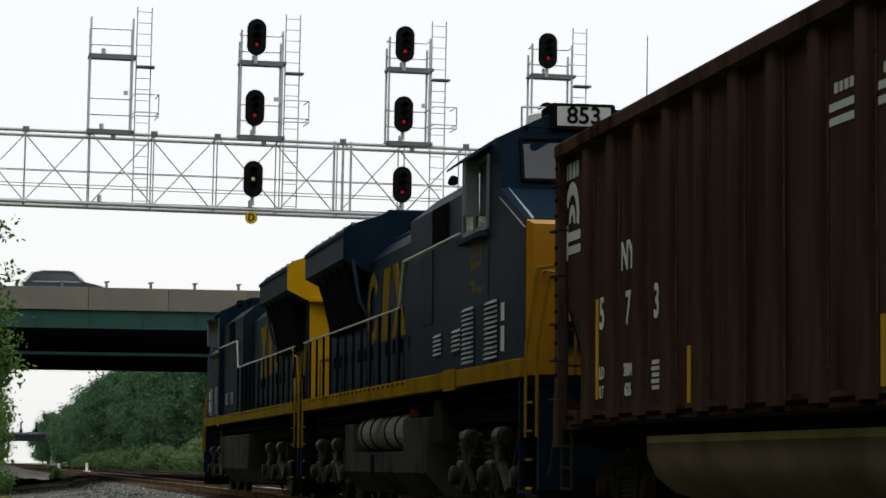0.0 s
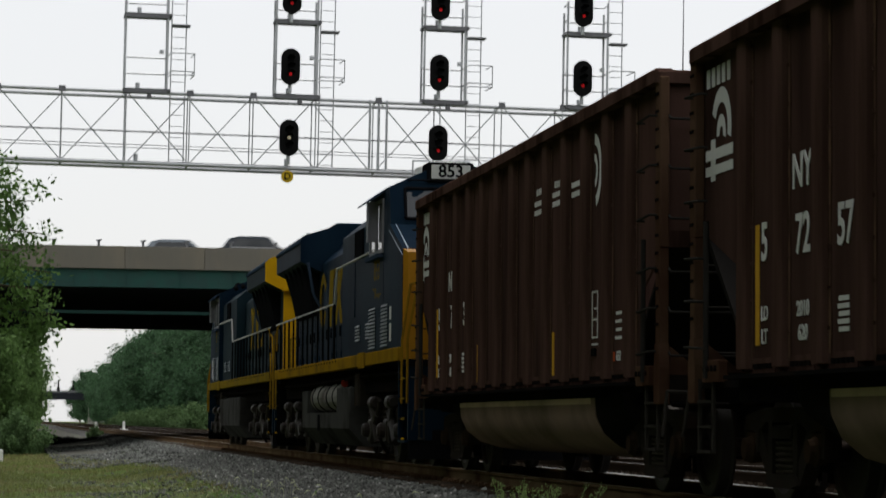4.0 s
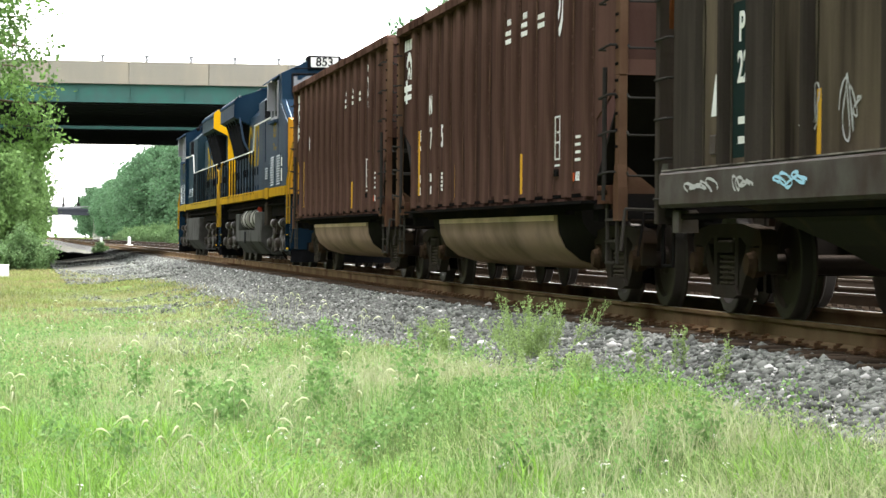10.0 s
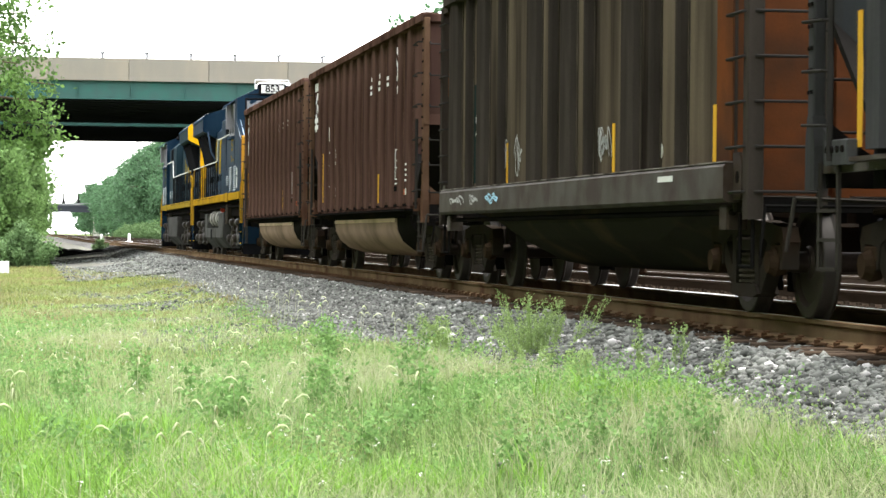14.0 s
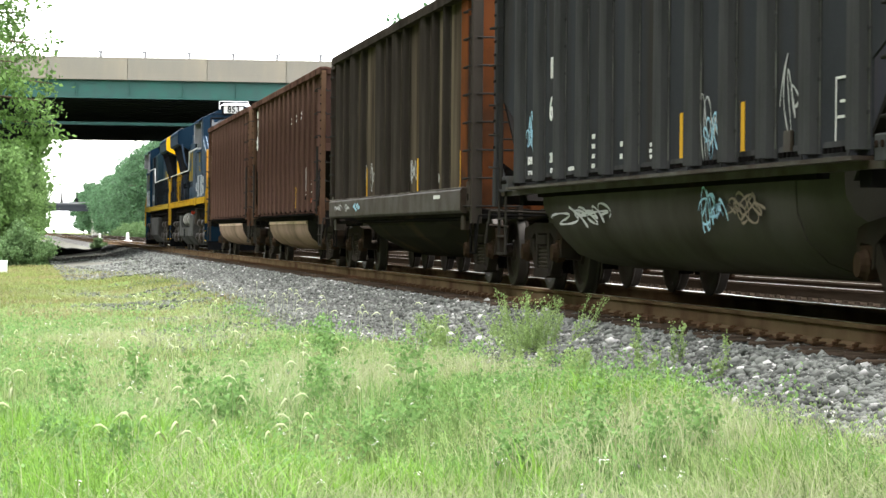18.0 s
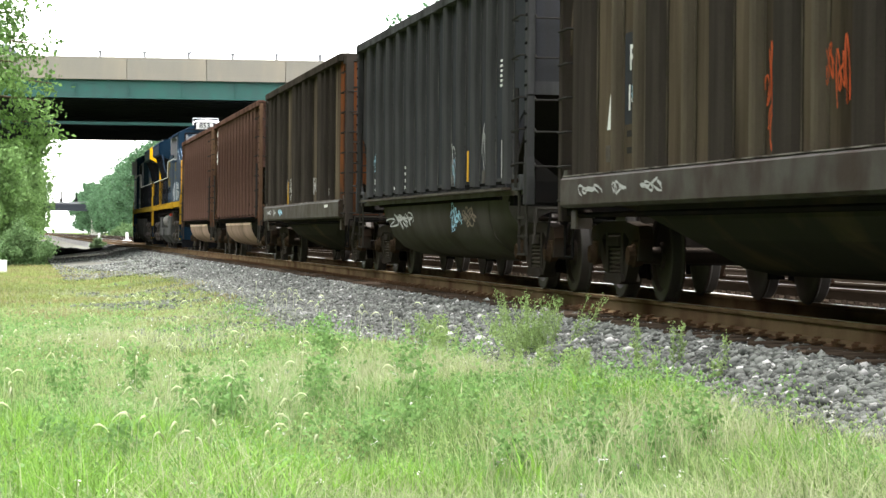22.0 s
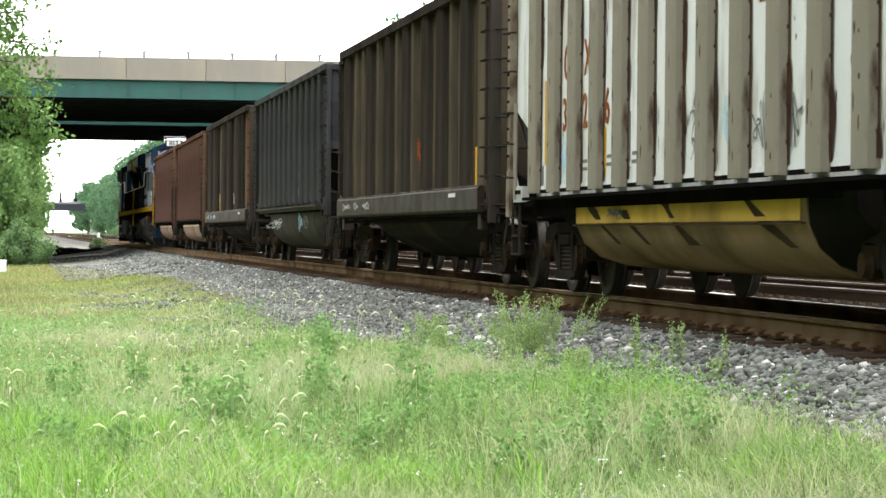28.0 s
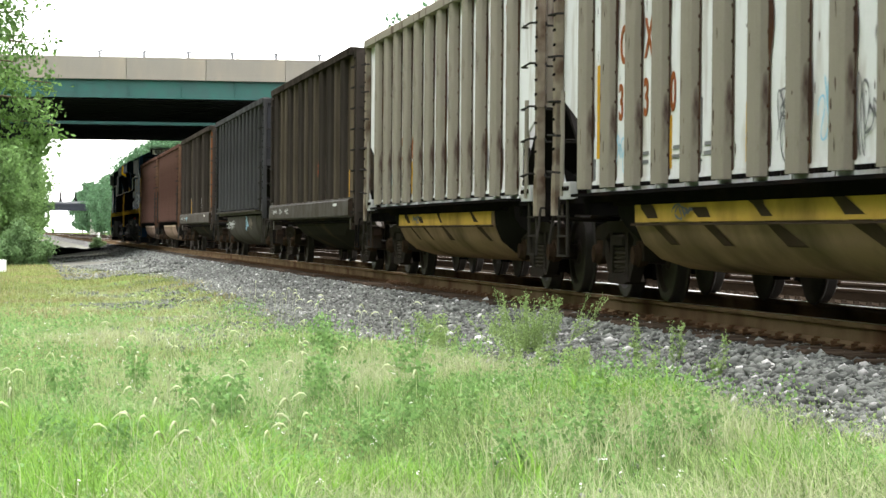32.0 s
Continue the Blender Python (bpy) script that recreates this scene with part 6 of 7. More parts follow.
        for j in range(13):
            u = 0.5 + (2 * math.pi - 1.0) * j / 12
            band += [(s * ex, -3.85 + 0.62 * math.cos(u), 3.1 + 0.56 * math.sin(u)), (s * ex, -3.85 + 0.34 * math.cos(u), 3.1 + 0.36 * math.sin(u))]
        part("hood_emblem", Mesh().add(band, [(2 * j, 2 * j + 1, 2 * j + 3, 2 * j + 2) for j in range(12)]), dull_yellow, t, "yellow emblem shape")
        part("hood_emblem", Mesh().prism([(-3.0, 2.54), (-2.4, 2.54), (-2.1, 3.64), (-2.7, 3.64)], "x", s * hw, s * ex), dull_yellow, t, "yellow emblem shape")
        part("hood_emblem", Mesh().prism([(-1.9, 2.54), (-1.55, 2.54), (-0.6, 3.64), (-0.95, 3.64)], "x", s * hw, s * ex), dull_yellow, t, "yellow emblem shape")
        part("hood_emblem", Mesh().prism([(-0.95, 2.54), (-0.6, 2.54), (-1.5, 3.64), (-1.85, 3.64)], "x", s * hw, s * (ex + 0.004)), dull_yellow, t, "yellow emblem shape")
        # sill, walkway, handrails
        part("side_sill", Mesh().box(min(s * 1.3, s * 1.46), max(s * 1.3, s * 1.46), -9.9, 9.5, 1.6, 1.8, 0.01), sill_paint, t, "narrow yellow side sill")
        part("walkway", Mesh().box(min(s * 0.9, s * 1.3), max(s * 0.9, s * 1.3), -9.9, 1.2, 1.6, 1.66), black_metal, t)
        marks = Mesh()
        for j in range(24):
            marks.box(min(s * 1.46, s * 1.466), max(s * 1.46, s * 1.466), -8.8 + j * 0.45, -8.68 + j * 0.45, 1.74, 1.77)
        tagged(part("sill_marking", marks, black_metal, t), kind="stuff")
        part("sill_plate", slab(s, 1.46, 4.9, 5.7, 1.56, 1.82, 0.02), sill_paint, t)
        rail_line(t, s * 1.42, -9.95, 1.0, 1.66, 2.82, 13, black_metal, chrome_rail)
        part("handrail", Mesh().pipe([(s * 1.42, 1.0, 2.82), (s * 1.42, 1.35, 3.44), (s * 1.42, 5.7, 3.46)], 0.02, 6), chrome_rail, t)
        part("handrail", Mesh().rod((s * 1.42, 1.0, 1.66), (s * 1.42, 1.0, 2.82), 0.022, 6), black_metal, t)
        for e, yb in ((1, 9.62), (-1, -10.0)):
            paint = sill_yellow
            for off, top in ((0.05, 2.75), (0.62, 2.6)):
                part("corner_handrail", Mesh().pipe([(s * 1.42, yb + e * off, 0.95), (s * 1.42, yb + e * off, 1.9), (s * (1.42 if e < 0 else 1.3), yb + e * (off - (0.25 if e < 0 else -0.02)), top), (s * (1.42 if e < 0 else 0.95), yb + e * (off - (0.75 if e < 0 else -0.05)), top + 0.07)], 0.019, 6), paint, t)
            st = part("step_well", Mesh().box(min(s * 0.95, s * 1.42), max(s * 0.95, s * 1.42), yb - 0.32, yb + 0.42, 0.36, 0.4).box(s * 0.95 - 0.02, s * 0.95 + 0.02, yb - 0.32, yb + 0.42, 0.36, 1.6)
                      .box(min(s * 0.95, s * 1.42), max(s * 0.95, s * 1.42), yb - e * 0.3 - 0.02, yb - e * 0.3 + 0.02, 0.36, 1.6), blue_paint if e > 0 else under_steel, t)
            for j in range(4):
                part("step", Mesh().box(min(s * 0.95, s * 1.42), max(s * 0.95, s * 1.42), yb - 0.28, yb + 0.4, 0.4 + j * 0.3, 0.44 + j * 0.3), black_metal, st)
                part("step_edge", Mesh().box(s * 1.425 - 0.006, s * 1.425 + 0.006, yb + 0.1, yb + 0.4, 0.405 + j * 0.3, 0.43 + j * 0.3), loco_yellow if j == 0 else dull_yellow, st)
    for x in (-0.44, 0.44):
        nb = part("number_board", Mesh().box(x - 0.37, x + 0.37, 7.5, 8.1, 4.46, 4.76, 0.02), black_metal, t)
        part("board_face", Mesh().box(x - 0.31, x + 0.31, 8.1, 8.106, 4.5, 4.72), white_mark, nb, "white number board face")
        part("board_number", letters(number, 0.27, black_metal), None, nb, at=pose(x, 8.112, 4.61, 90, 0, 180))
    part("front_platform", Mesh().box(-1.4, 1.4, 9.5, 10.3, 1.5, 1.6), black_metal, t)
    part("rear_platform", Mesh().box(-1.4, 1.4, -10.45, -9.2, 1.5, 1.6), black_metal, t)
    for y, e in ((10.2, 1), (-10.4, -1)):
        part("end_plate", Mesh().box(-1.4, 1.4, y - 0.05, y + 0.05, 0.4, 1.55), blue_paint, t)
        part("pilot_plow", Mesh().prism([(-1.38, y), (0, y + e * 0.2), (1.38, y), (1.38, y - e * 0.06), (0, y + e * 0.13), (-1.38, y - e * 0.06)], "z", 0.12, 0.55), black_metal, t)
        for a in (-0.4, -1.0, 0.4, 1.0):
            part("end_rail_post", Mesh().rod((a, y, 1.6), (a, y, 2.55), 0.018, 6), dull_yellow, t)
        part("end_rail", Mesh().rod((-1.0, y, 2.55), (-0.4, y, 2.55), 0.018, 6), dull_yellow, t)
        part("end_rail", Mesh().rod((0.4, y, 2.55), (1.0, y, 2.55), 0.018, 6), dull_yellow, t)
        coupler(t, e * hl, e)
        hose(t, e * hl, e)
    # fuel tank
    ta, tb = tank_y
    prof = [(-1.4, 0.84), (-1.4, 0.55), (-1.12, 0.24), (1.12, 0.24), (1.4, 0.55), (1.4, 0.84)]
    part("fuel_tank", Mesh().prism(prof, "y", ta, tb), tank_grey, t, "light grey fuel tank")
    part("tank_core", Mesh().box(-0.68, 0.68, ta + 0.2, tb - 0.2, 0.84, 1.28), black_metal, t)
    if rear_yellow:
        part("tank_top", Mesh().box(-1.4, 1.4, ta, tb, 0.84, 1.3, 0.02), tank_grey, t)
    else:
        part("tank_top", Mesh().box(-1.4, 1.4, tb - 1.9, tb, 0.84, 1.28, 0.02), tank_grey, t)
        part("tank_top", Mesh().box(-1.4, 1.4, ta, ta + 0.9, 0.84, 1.28, 0.02), tank_grey, t)
        for s in (-1, 1):
            for y in (ta + 2.15, ta + 4.5):
                part("air_reservoir", Mesh().lathe([(-1.08, 0.1), (-1.0, 0.26), (-0.1, 0.27), (1.0, 0.26), (1.08, 0.1)], "y", 18, (s * 1.1, y, 1.13)), reservoir_grey, t)
                for q in (-0.5, 0.45):
                    part("reservoir_strap", Mesh().lathe([(-0.03, 0.28), (0.03, 0.28)], "y", 18, (s * 1.1, y + q, 1.13)), black_metal, t)
            part("tank_gauge", slab(s, 1.4, ta + 3.0, ta + 3.25, 0.5, 0.8, 0.02), black_metal, t)
            part("filler_cap", Mesh().lathe([(tb - 1.6, 0.05), (tb - 1.5, 0.07)], "y", 10, (s * 1.3, 0, 1.36)), loco_red, t, "red fuel filler cap")
    for s in (-1, 1):
        part("battery_box", Mesh().box(min(s * 0.9, s * 1.35), max(s * 0.9, s * 1.35), tb + 0.25, tb + 0.8, 0.95, 1.5, 0.03), truck_steel, t)
        part("air_line", Mesh().pipe([(s * 1.3, -8.8, 1.42), (s * 1.3, ta, 1.4), (s * 1.3, tb, 1.44), (s * 1.3, 9.0, 1.42)], 0.035, 6), under_steel, t)
    six_wheel_truck(t, 6.95)
    six_wheel_truck(t, -6.9 if not rear_yellow else -6.2)
    return t


sill_yellow = mat("grimy_sill_yellow_paint", (0.22, 0.125, 0.01), 0.55, var=0.2, scale=2.5, second=(0.13, 0.08, 0.015), amount=0.4)
nose_yellow = mat("orange_yellow_nose_paint", (0.33, 0.15, 0.006), 0.42, var=0.12, scale=2.0, second=(0.33, 0.15, 0.012), amount=0.3, spec=0.2)
worn_edge = mat("pale_worn_nose_edge", (0.3, 0.36, 0.42), 0.45, var=0.2, scale=5, spec=0.3)
louvre_paint = mat("pale_louvre_paint", (0.28, 0.3, 0.31), 0.5, var=0.2, scale=6)
reservoir_grey = mat("scuffed_grey_reservoir", (0.17, 0.165, 0.15), 0.5, var=0.25, scale=3, second=(0.09, 0.08, 0.07), amount=0.4)
loco_red = mat("red_valve_paint", (0.3, 0.035, 0.02), 0.5, var=0.1)
white_paint_plain = mat("white_enamel", (0.75, 0.75, 0.72), 0.4, var=0.08)
# ---------------------------------------------------------------- plants
def leaf_cloud(points, normals_up, size, count_per, spread, r):
    """Small folded leaves (two triangles as a quad) round each point."""
    n = len(points) * count_per
    c = np.repeat(points, count_per, 0) + r.normal(0, spread, (n, 3))
    d = r.normal(0, 1, (n, 3))
    d[:, 2] -= 0.3
    d /= np.linalg.norm(d, axis=1)[:, None]
    u = np.cross(d, r.normal(0, 1, (n, 3)))
    u /= np.linalg.norm(u, axis=1)[:, None] + 1e-9
    s = size * r.uniform(0.6, 1.35, (n, 1))
    v = np.stack([c, c + d * s * 0.5 + u * s * 0.3, c + d * s, c + d * s * 0.5 - u * s * 0.3], 1).reshape(-1, 3)
    f = np.arange(n * 4).reshape(-1, 4)
    return v, f


def limb_points(r, height, radius, base, n_limbs):
    """Limbs of a tree as polylines, and the places of its leaf clumps."""
    limbs, clumps = [], []
    for k in range(n_limbs):
        z0 = height * (base + (0.9 - base) * (k + r.uniform(0, 0.6)) / n_limbs)
        a = k * 2.4 + r.uniform(-0.5, 0.5)
        u = (z0 / height - base) / (1 - base)
        reach = radius * (0.35 + 0.75 * math.sin(math.pi * min(max(0.18 + 0.75 * u, 0), 1))) * r.uniform(0.75, 1.15)
        p = Vector((0, 0, z0))
        pts = [p.copy()]
        for j in range(4):
            step = Vector((math.cos(a), math.sin(a), 0.55 - 0.16 * j + r.uniform(-0.15, 0.15))) * reach / 4
            a += r.uniform(-0.35, 0.35)
            p = p + step
            pts.append(p.copy())
            for q in range(3):
                o = Vector((r.uniform(-1, 1), r.uniform(-1, 1), r.uniform(-0.6, 0.8))) * reach * 0.3
                clumps.append(p + o)
        limbs.append(pts)
    for k in range(6):
        clumps.append(Vector((r.uniform(-0.25, 0.25) * radius, r.uniform(-0.25, 0.25) * radius, height * r.uniform(0.82, 1.0))))
    return limbs, clumps


def tree_things(name, seed, height, radius, base, n_limbs, leaf, per, size, spread, label):
    r = random.Random(seed)
    q = np.random.default_rng(seed)
    t = thing(name, label, "tree")
    limbs, clumps = limb_points(r, height, radius, base, n_limbs)
    k = height * 0.018
    trunk = Mesh().rod((0, 0, -0.3), (0.05 * height * r.uniform(-0.3, 0.3), 0, height * 0.55), k, 9, k * 0.6).rod((0, 0, height * 0.5), (0, 0, height * 0.95), k * 0.6, 7, k * 0.12)
    trunk.smooth = True
    part("trunk", trunk, bark, t)
    lm = Mesh()
    for pts in limbs:
        for j, (a, b) in enumerate(zip(pts, pts[1:])):
            lm.rod(a, b, k * 0.38 * (1 - j / 5), 5, k * 0.38 * (1 - (j + 1) / 5))
    part("branching", lm, bark, t)
    v, f = leaf_cloud(np.array([c[:] for c in clumps]), True, size, per, spread, q)
    tagged(part("crown", raw_mesh("crown", v, f, leaf), None, t), kind="stuff")
    return t


def hang_tree():
    """The near tree on the verge, whose boughs droop towards the line."""
    q, r = np.random.default_rng(31), random.Random(31)
    t = thing("roadside_tree", "leafy green broadleaf tree with drooping boughs beside the verge", "tree", pose(-3.0, 66, -0.86))
    tr = Mesh().rod((0, 0, -0.2), (0.1, 0, 4), 0.2, 10, 0.15).rod((0.1, 0, 4), (0.3, 0.1, 7.4), 0.15, 8, 0.03)
    tr.smooth = True
    part("trunk", tr, bark, t)
    clumps, lm = [], Mesh()
    boughs = [(3.75, 4.15, 0.0), (3.7, 5.2, 0.3), (3.55, 6.1, -0.4), (3.3, 7.0, 0.5), (2.9, 7.7, -0.2), (3.5, 4.7, -0.8), (2.6, 6.6, 1.0), (2.8, 5.6, -1.4), (2.2, 7.9, 0.6),
              (-2.6, 6.6, 0.5), (-2.2, 5.3, -0.8), (0.3, 8.2, 0.4), (1.5, 6.5, 1.9), (-0.8, 7.2, -1.9), (1.6, 5.0, 1.6)]
    for x, z, y in boughs:
        a, b = Vector((0.1, 0, min(z - 0.6, 5.8))), Vector((x, y, z))
        mid = (a + b) / 2 + Vector((0, 0, 0.5))
        lm.rod(a, mid, 0.06, 5, 0.04).rod(mid, b, 0.04, 5, 0.012)
        for j in range(15):
            u = 0.35 + 0.65 * j / 14
            p = a.lerp(mid, u * 2) if u < 0.5 else mid.lerp(b, u * 2 - 1)
            clumps.append(p + Vector((r.uniform(-0.3, 0.25), r.uniform(-0.4, 0.4), r.uniform(-0.45, 0.35))))
    for x, z in ((3.3, 3.75), (3.2, 3.5), (3.35, 4.0), (3.05, 4.2)):
        clumps += [Vector((x + r.uniform(-0.15, 0.15), 0, z + r.uniform(-0.15, 0.25))) for _ in range(3)]
    part("branching", lm, bark, t)
    v, f = leaf_cloud(np.array([c[:] for c in clumps]), True, 0.14, 42, 0.17, q)
    tagged(part("crown", raw_mesh("crown", v, f, leaf_near), None, t), kind="stuff")


def build_trees():
    kinds = [tree_things("tree", 11 + k, 17 + 1.5 * (k % 4), 5.2 + 0.4 * (k % 4), 0.12, 15, leaf_wood if k < 4 else leaf_bright, 84, 0.62, 0.8, "tall leafy green tree of the lineside wood and the unseen light-blocking rows" if k < 4 else "light green broadleaf tree on the near side of the line") for k in range(6)]
    r = random.Random(5)
    first = [True] * 6

    def put(x, y, s=1.0, z=-0.8, light=False):
        k = r.randrange(4, 6) if light else r.randrange(4)
        m = pose(x, y, z, 0, 0, r.uniform(0, 360)) @ Matrix.Diagonal((s, s, s * r.uniform(0.9, 1.1), 1))
        if first[k]:
            first[k] = False
            kinds[k].matrix_basis = m
        else:
            c = copy_thing(kinds[k], m)
            c.scale = m.to_scale()
        return

    # wood along the far side of the line, beyond the bridge
    y = 300.0
    while y < 1300:
        put(30.5 + r.uniform(-1.5, 2.5), y, min(r.uniform(0.85, 1.12), 0.0026 * y))
        if y < 700:
            put(38 + r.uniform(-2, 3), y + r.uniform(2, 6), min(r.uniform(1.0, 1.2), 0.0024 * y))
            put(47 + r.uniform(-3, 3), y + r.uniform(2, 8), min(r.uniform(1.0, 1.25), 0.0024 * y))
        y += 7.5 if y < 500 else 13 if y < 800 else 24
    # trees on the near side of the line, beyond the bridge
    y = 228.0
    while y < 700:
        put(-3.0 + r.uniform(-0.8, 0.5), y, r.uniform(0.6, 0.75), light=True)
        put(-0.6 + r.uniform(-0.5, 0.4), y + 3, r.uniform(0.3, 0.42), light=True)
        put(-9 + r.uniform(-2, 2), y + 4, r.uniform(0.8, 1.0), light=True)
        y += 9 if y < 400 else 18
    for x, y, s in ((19.4, 109, 0.53), (22.9, 110, 0.6), (26.6, 109, 0.62), (30.6, 108, 0.6), (37.4, 262, 1.0), (42.0, 262, 1.14)):
        put(x, y, s)
    # unseen rows left of the camera, added to dim the train's near side
    for k in range(13):
        put(-11.5 + r.uniform(-1.5, 1.0), -48 + k * 8.0, r.uniform(0.7, 0.85))
        put(-20 + r.uniform(-2, 2), -44 + k * 8.5, r.uniform(1.0, 1.15))
    # added behind the train to close off bright sky
    for k in range(4):
        put(30 + r.uniform(-2, 2), 84 + k * 7.5, r.uniform(0.45, 0.6))
    # unseen trees behind the camera, added to cut low sky light
    for x in (-24, -16, -8, -1, 23, 30, 38):
        put(x, -30 + r.uniform(-4, 3), r.uniform(0.85, 1.05))
    for x, y, s in ((-30, 96, 0.9), (-24, 90, 0.9), (-28, 60, 0.8), (40, 90, 1.0), (46, 60, 1.0), (42, 30, 1.0), (50, 94, 1.1), (38, 10, 0.9)):
        put(x, y, s)


def shrub(name, x, y, w, h, seed, leaf, label, per=26, size=0.09):
    q, r = np.random.default_rng(seed), random.Random(seed)
    t = thing(name, label, "shrub", pose(x, y, float(ground_z(np.array(x), np.array(y)))))
    st, clumps = Mesh(), []
    for k in range(max(8, int(w * 10))):
        a, rr = r.uniform(0, 6.28), w * 0.5 * math.sqrt(r.random())
        hh = h * (1 - 0.6 * (rr / (w * 0.5)) ** 2) * r.uniform(0.7, 1.05)
        b = Vector((rr * math.cos(a), rr * math.sin(a), hh))
        st.rod((b.x * 0.4, b.y * 0.4, -0.05), b, 0.012, 4, 0.005)
        for j in range(6):
            clumps.append(Vector((b.x * 0.4, b.y * 0.4, 0)).lerp(b, 0.2 + 0.8 * j / 5))
    tagged(part("stalk", st, bark, t), kind="stuff")
    v, f = leaf_cloud(np.array([c[:] for c in clumps]), True, size, per, h * 0.07, q)
    tagged(part("foliage", raw_mesh("foliage", v, f, leaf), None, t), kind="stuff")
    return t


def blades(name, n, place, hmin, hmax, wide, lean, material, label):
    """Bent grass blades, three triangles each, in one mesh."""
    x, y, k = place(n)
    n = len(x)
    z = np.maximum(ground_z(x, y), np.where(x > 4.5, np.interp(x, BED_X, BED_Z), -9)) - 0.02
    h = rng.uniform(hmin, hmax, n) * k
    a = rng.uniform(0, 6.2832, n)
    l = h * rng.uniform(0.1, lean, n)
    dx, dy = np.cos(a), np.sin(a)
    w = wide * rng.uniform(0.6, 1.3, n)
    p = np.stack([x, y, z], 1)
    side = np.stack([-dy, dx, np.zeros(n)], 1) * w[:, None] * 0.5
    out = np.stack([dx, dy, np.zeros(n)], 1)
    up = np.array([0, 0, 1.0])
    mid = p + out * (l * 0.35)[:, None] + up * (h * 0.6)[:, None]
    tip = p + out * l[:, None] + up * (h * (1 - 0.25 * rng.random(n)))[:, None]
    v = np.stack([p - side, p + side, mid - side * 0.8, mid + side * 0.8, tip], 1).reshape(-1, 3)
    i = np.arange(n)[:, None] * 5
    f = np.concatenate([i + np.array([[0, 1, 3]]), i + np.array([[0, 3, 2]]), i + np.array([[2, 3, 4]])], 0)
    lone(name, raw_mesh(name, v, f, material), None, label, "grass", kind="stuff")


GRID = np.random.default_rng(77).random((97, 97))


def field(x, y, s=0.35, seed=0.0):
    """Smooth patchiness between 0 and 1, from two layers of value noise."""
    out = 0
    for k, (f, w) in enumerate(((s, 0.65), (s * 2.7, 0.35))):
        u, v = (x * f + 13.7 * seed + 31 * k) % 96, (y * f * 0.6 + 7.1 * seed + 17 * k) % 96
        i, j = u.astype(int), v.astype(int)
        p, q = u - i, v - j
        p, q = p * p * (3 - 2 * p), q * q * (3 - 2 * q)
        out = out + w * ((GRID[i, j] * (1 - p) + GRID[i + 1, j] * p) * (1 - q) + (GRID[i, j + 1] * (1 - p) + GRID[i + 1, j + 1] * p) * q)
    return out


def verge(n, y0, y1, bias):
    y = y0 + (y1 - y0) * rng.random(n) ** bias
    lo = -0.02 * y - 0.6
    hi = np.minimum(0.38 * y + 0.5, toe(y) + rng.normal(0, 0.16, n))
    return lo + (hi - lo) * rng.random(n), y


def bare(x, y):
    """Worn, stony ground: strongest between 34 and 62 m."""
    return np.clip((field(x, y, 0.75, 3.0) - 0.4) * 6, 0, 1) * np.clip((y - 26) / 9, 0, 1) * np.clip((74 - y) / 10, 0, 1) * np.clip((x - 0.5) / 1.2, 0.1, 1)


def lush(n):
    x, y = verge(n, 9.5, 64, 1.35)
    keep = rng.random(n) < np.clip(0.4 + field(x, y, 0.8) * 0.9 - bare(x, y) * 1.3, 0.03, 1) * np.clip((66 - y) / 34, 0, 1)
    x, y = x[keep], y[keep]
    return x, y, np.clip(1.1 - 0.026 * (y - 12), 0.22, 1.2) * (0.45 + 0.95 * field(x, y, 1.1, 4.0)) * np.clip((toe(y) - x) * 0.9 + 0.35, 0.3, 1.0)


def bright_tuft(n):
    x, y = verge(n, 11.5, 19, 1.0)
    keep = (field(x, y, 0.9, 9.0) > 0.4) & (x < 1.6 + 0.6 * field(x, y, 2.0, 2.0)) | (field(x, y, 1.4, 6.0) > 0.68)
    return x[keep], y[keep], np.clip(0.5 + 0.7 * field(x[keep], y[keep], 2.2, 3.0), 0.4, 1.2)


def dry(n):
    x, y = verge(n, 9.5, 70, 1.35)
    keep = rng.random(n) < np.clip((field(x, y, 0.7, 5.0) - 0.3) * 3 * np.clip(0.1 + 0.3 * x, 0.08, 1.0) + 0.35 * (y > 32), 0.02, 1) * (1 - 0.8 * bare(x, y))
    x, y = x[keep], y[keep]
    return x, y, np.clip(1.2 - 0.022 * (y - 12), 0.3, 1.2) * np.clip((toe(y) - x) * 0.8 + 0.35, 0.3, 1.0)


def herbs(name, n, material, seed, level, size, high, label):
    """Low leafy growth in patches, joined in one mesh."""
    x, y = verge(n, 10, 48, 1.4)
    keep = rng.random(n) < np.clip((field(x, y, 1.0, seed) - level) * 6, 0, 1) * (1 - 0.8 * bare(x, y))
    x, y = x[keep], y[keep]
    z = np.maximum(ground_z(x, y), np.where(x > 4.5, np.interp(x, BED_X, BED_Z), -9)) + rng.random(len(x)) ** 1.5 * high * (0.4 + field(x, y, 1.6, seed + 1))
    v, f = leaf_cloud(np.stack([x, y, z], 1), True, size, 3, 0.03, rng)
    lone(name, raw_mesh(name, v, f, material), None, label, "weeds", kind="stuff")


def far_turf(n):
    y = 26 + 92 * rng.random(n) ** 1.2
    lo = -0.02 * y - 0.8
    x = lo + (toe(y) + rng.normal(0, 0.15, n) - lo) * rng.random(n)
    keep = rng.random(n) < np.clip(field(x, y, 0.5, 1.0) * 1.5 - bare(x, y) * 1.1 - np.clip((y - 92) / 40, 0, 1) * (x > 1.0), 0.03, 1) * np.clip((y - 24) / 16, 0, 1)
    return x[keep], y[keep], np.ones(int(keep.sum()))


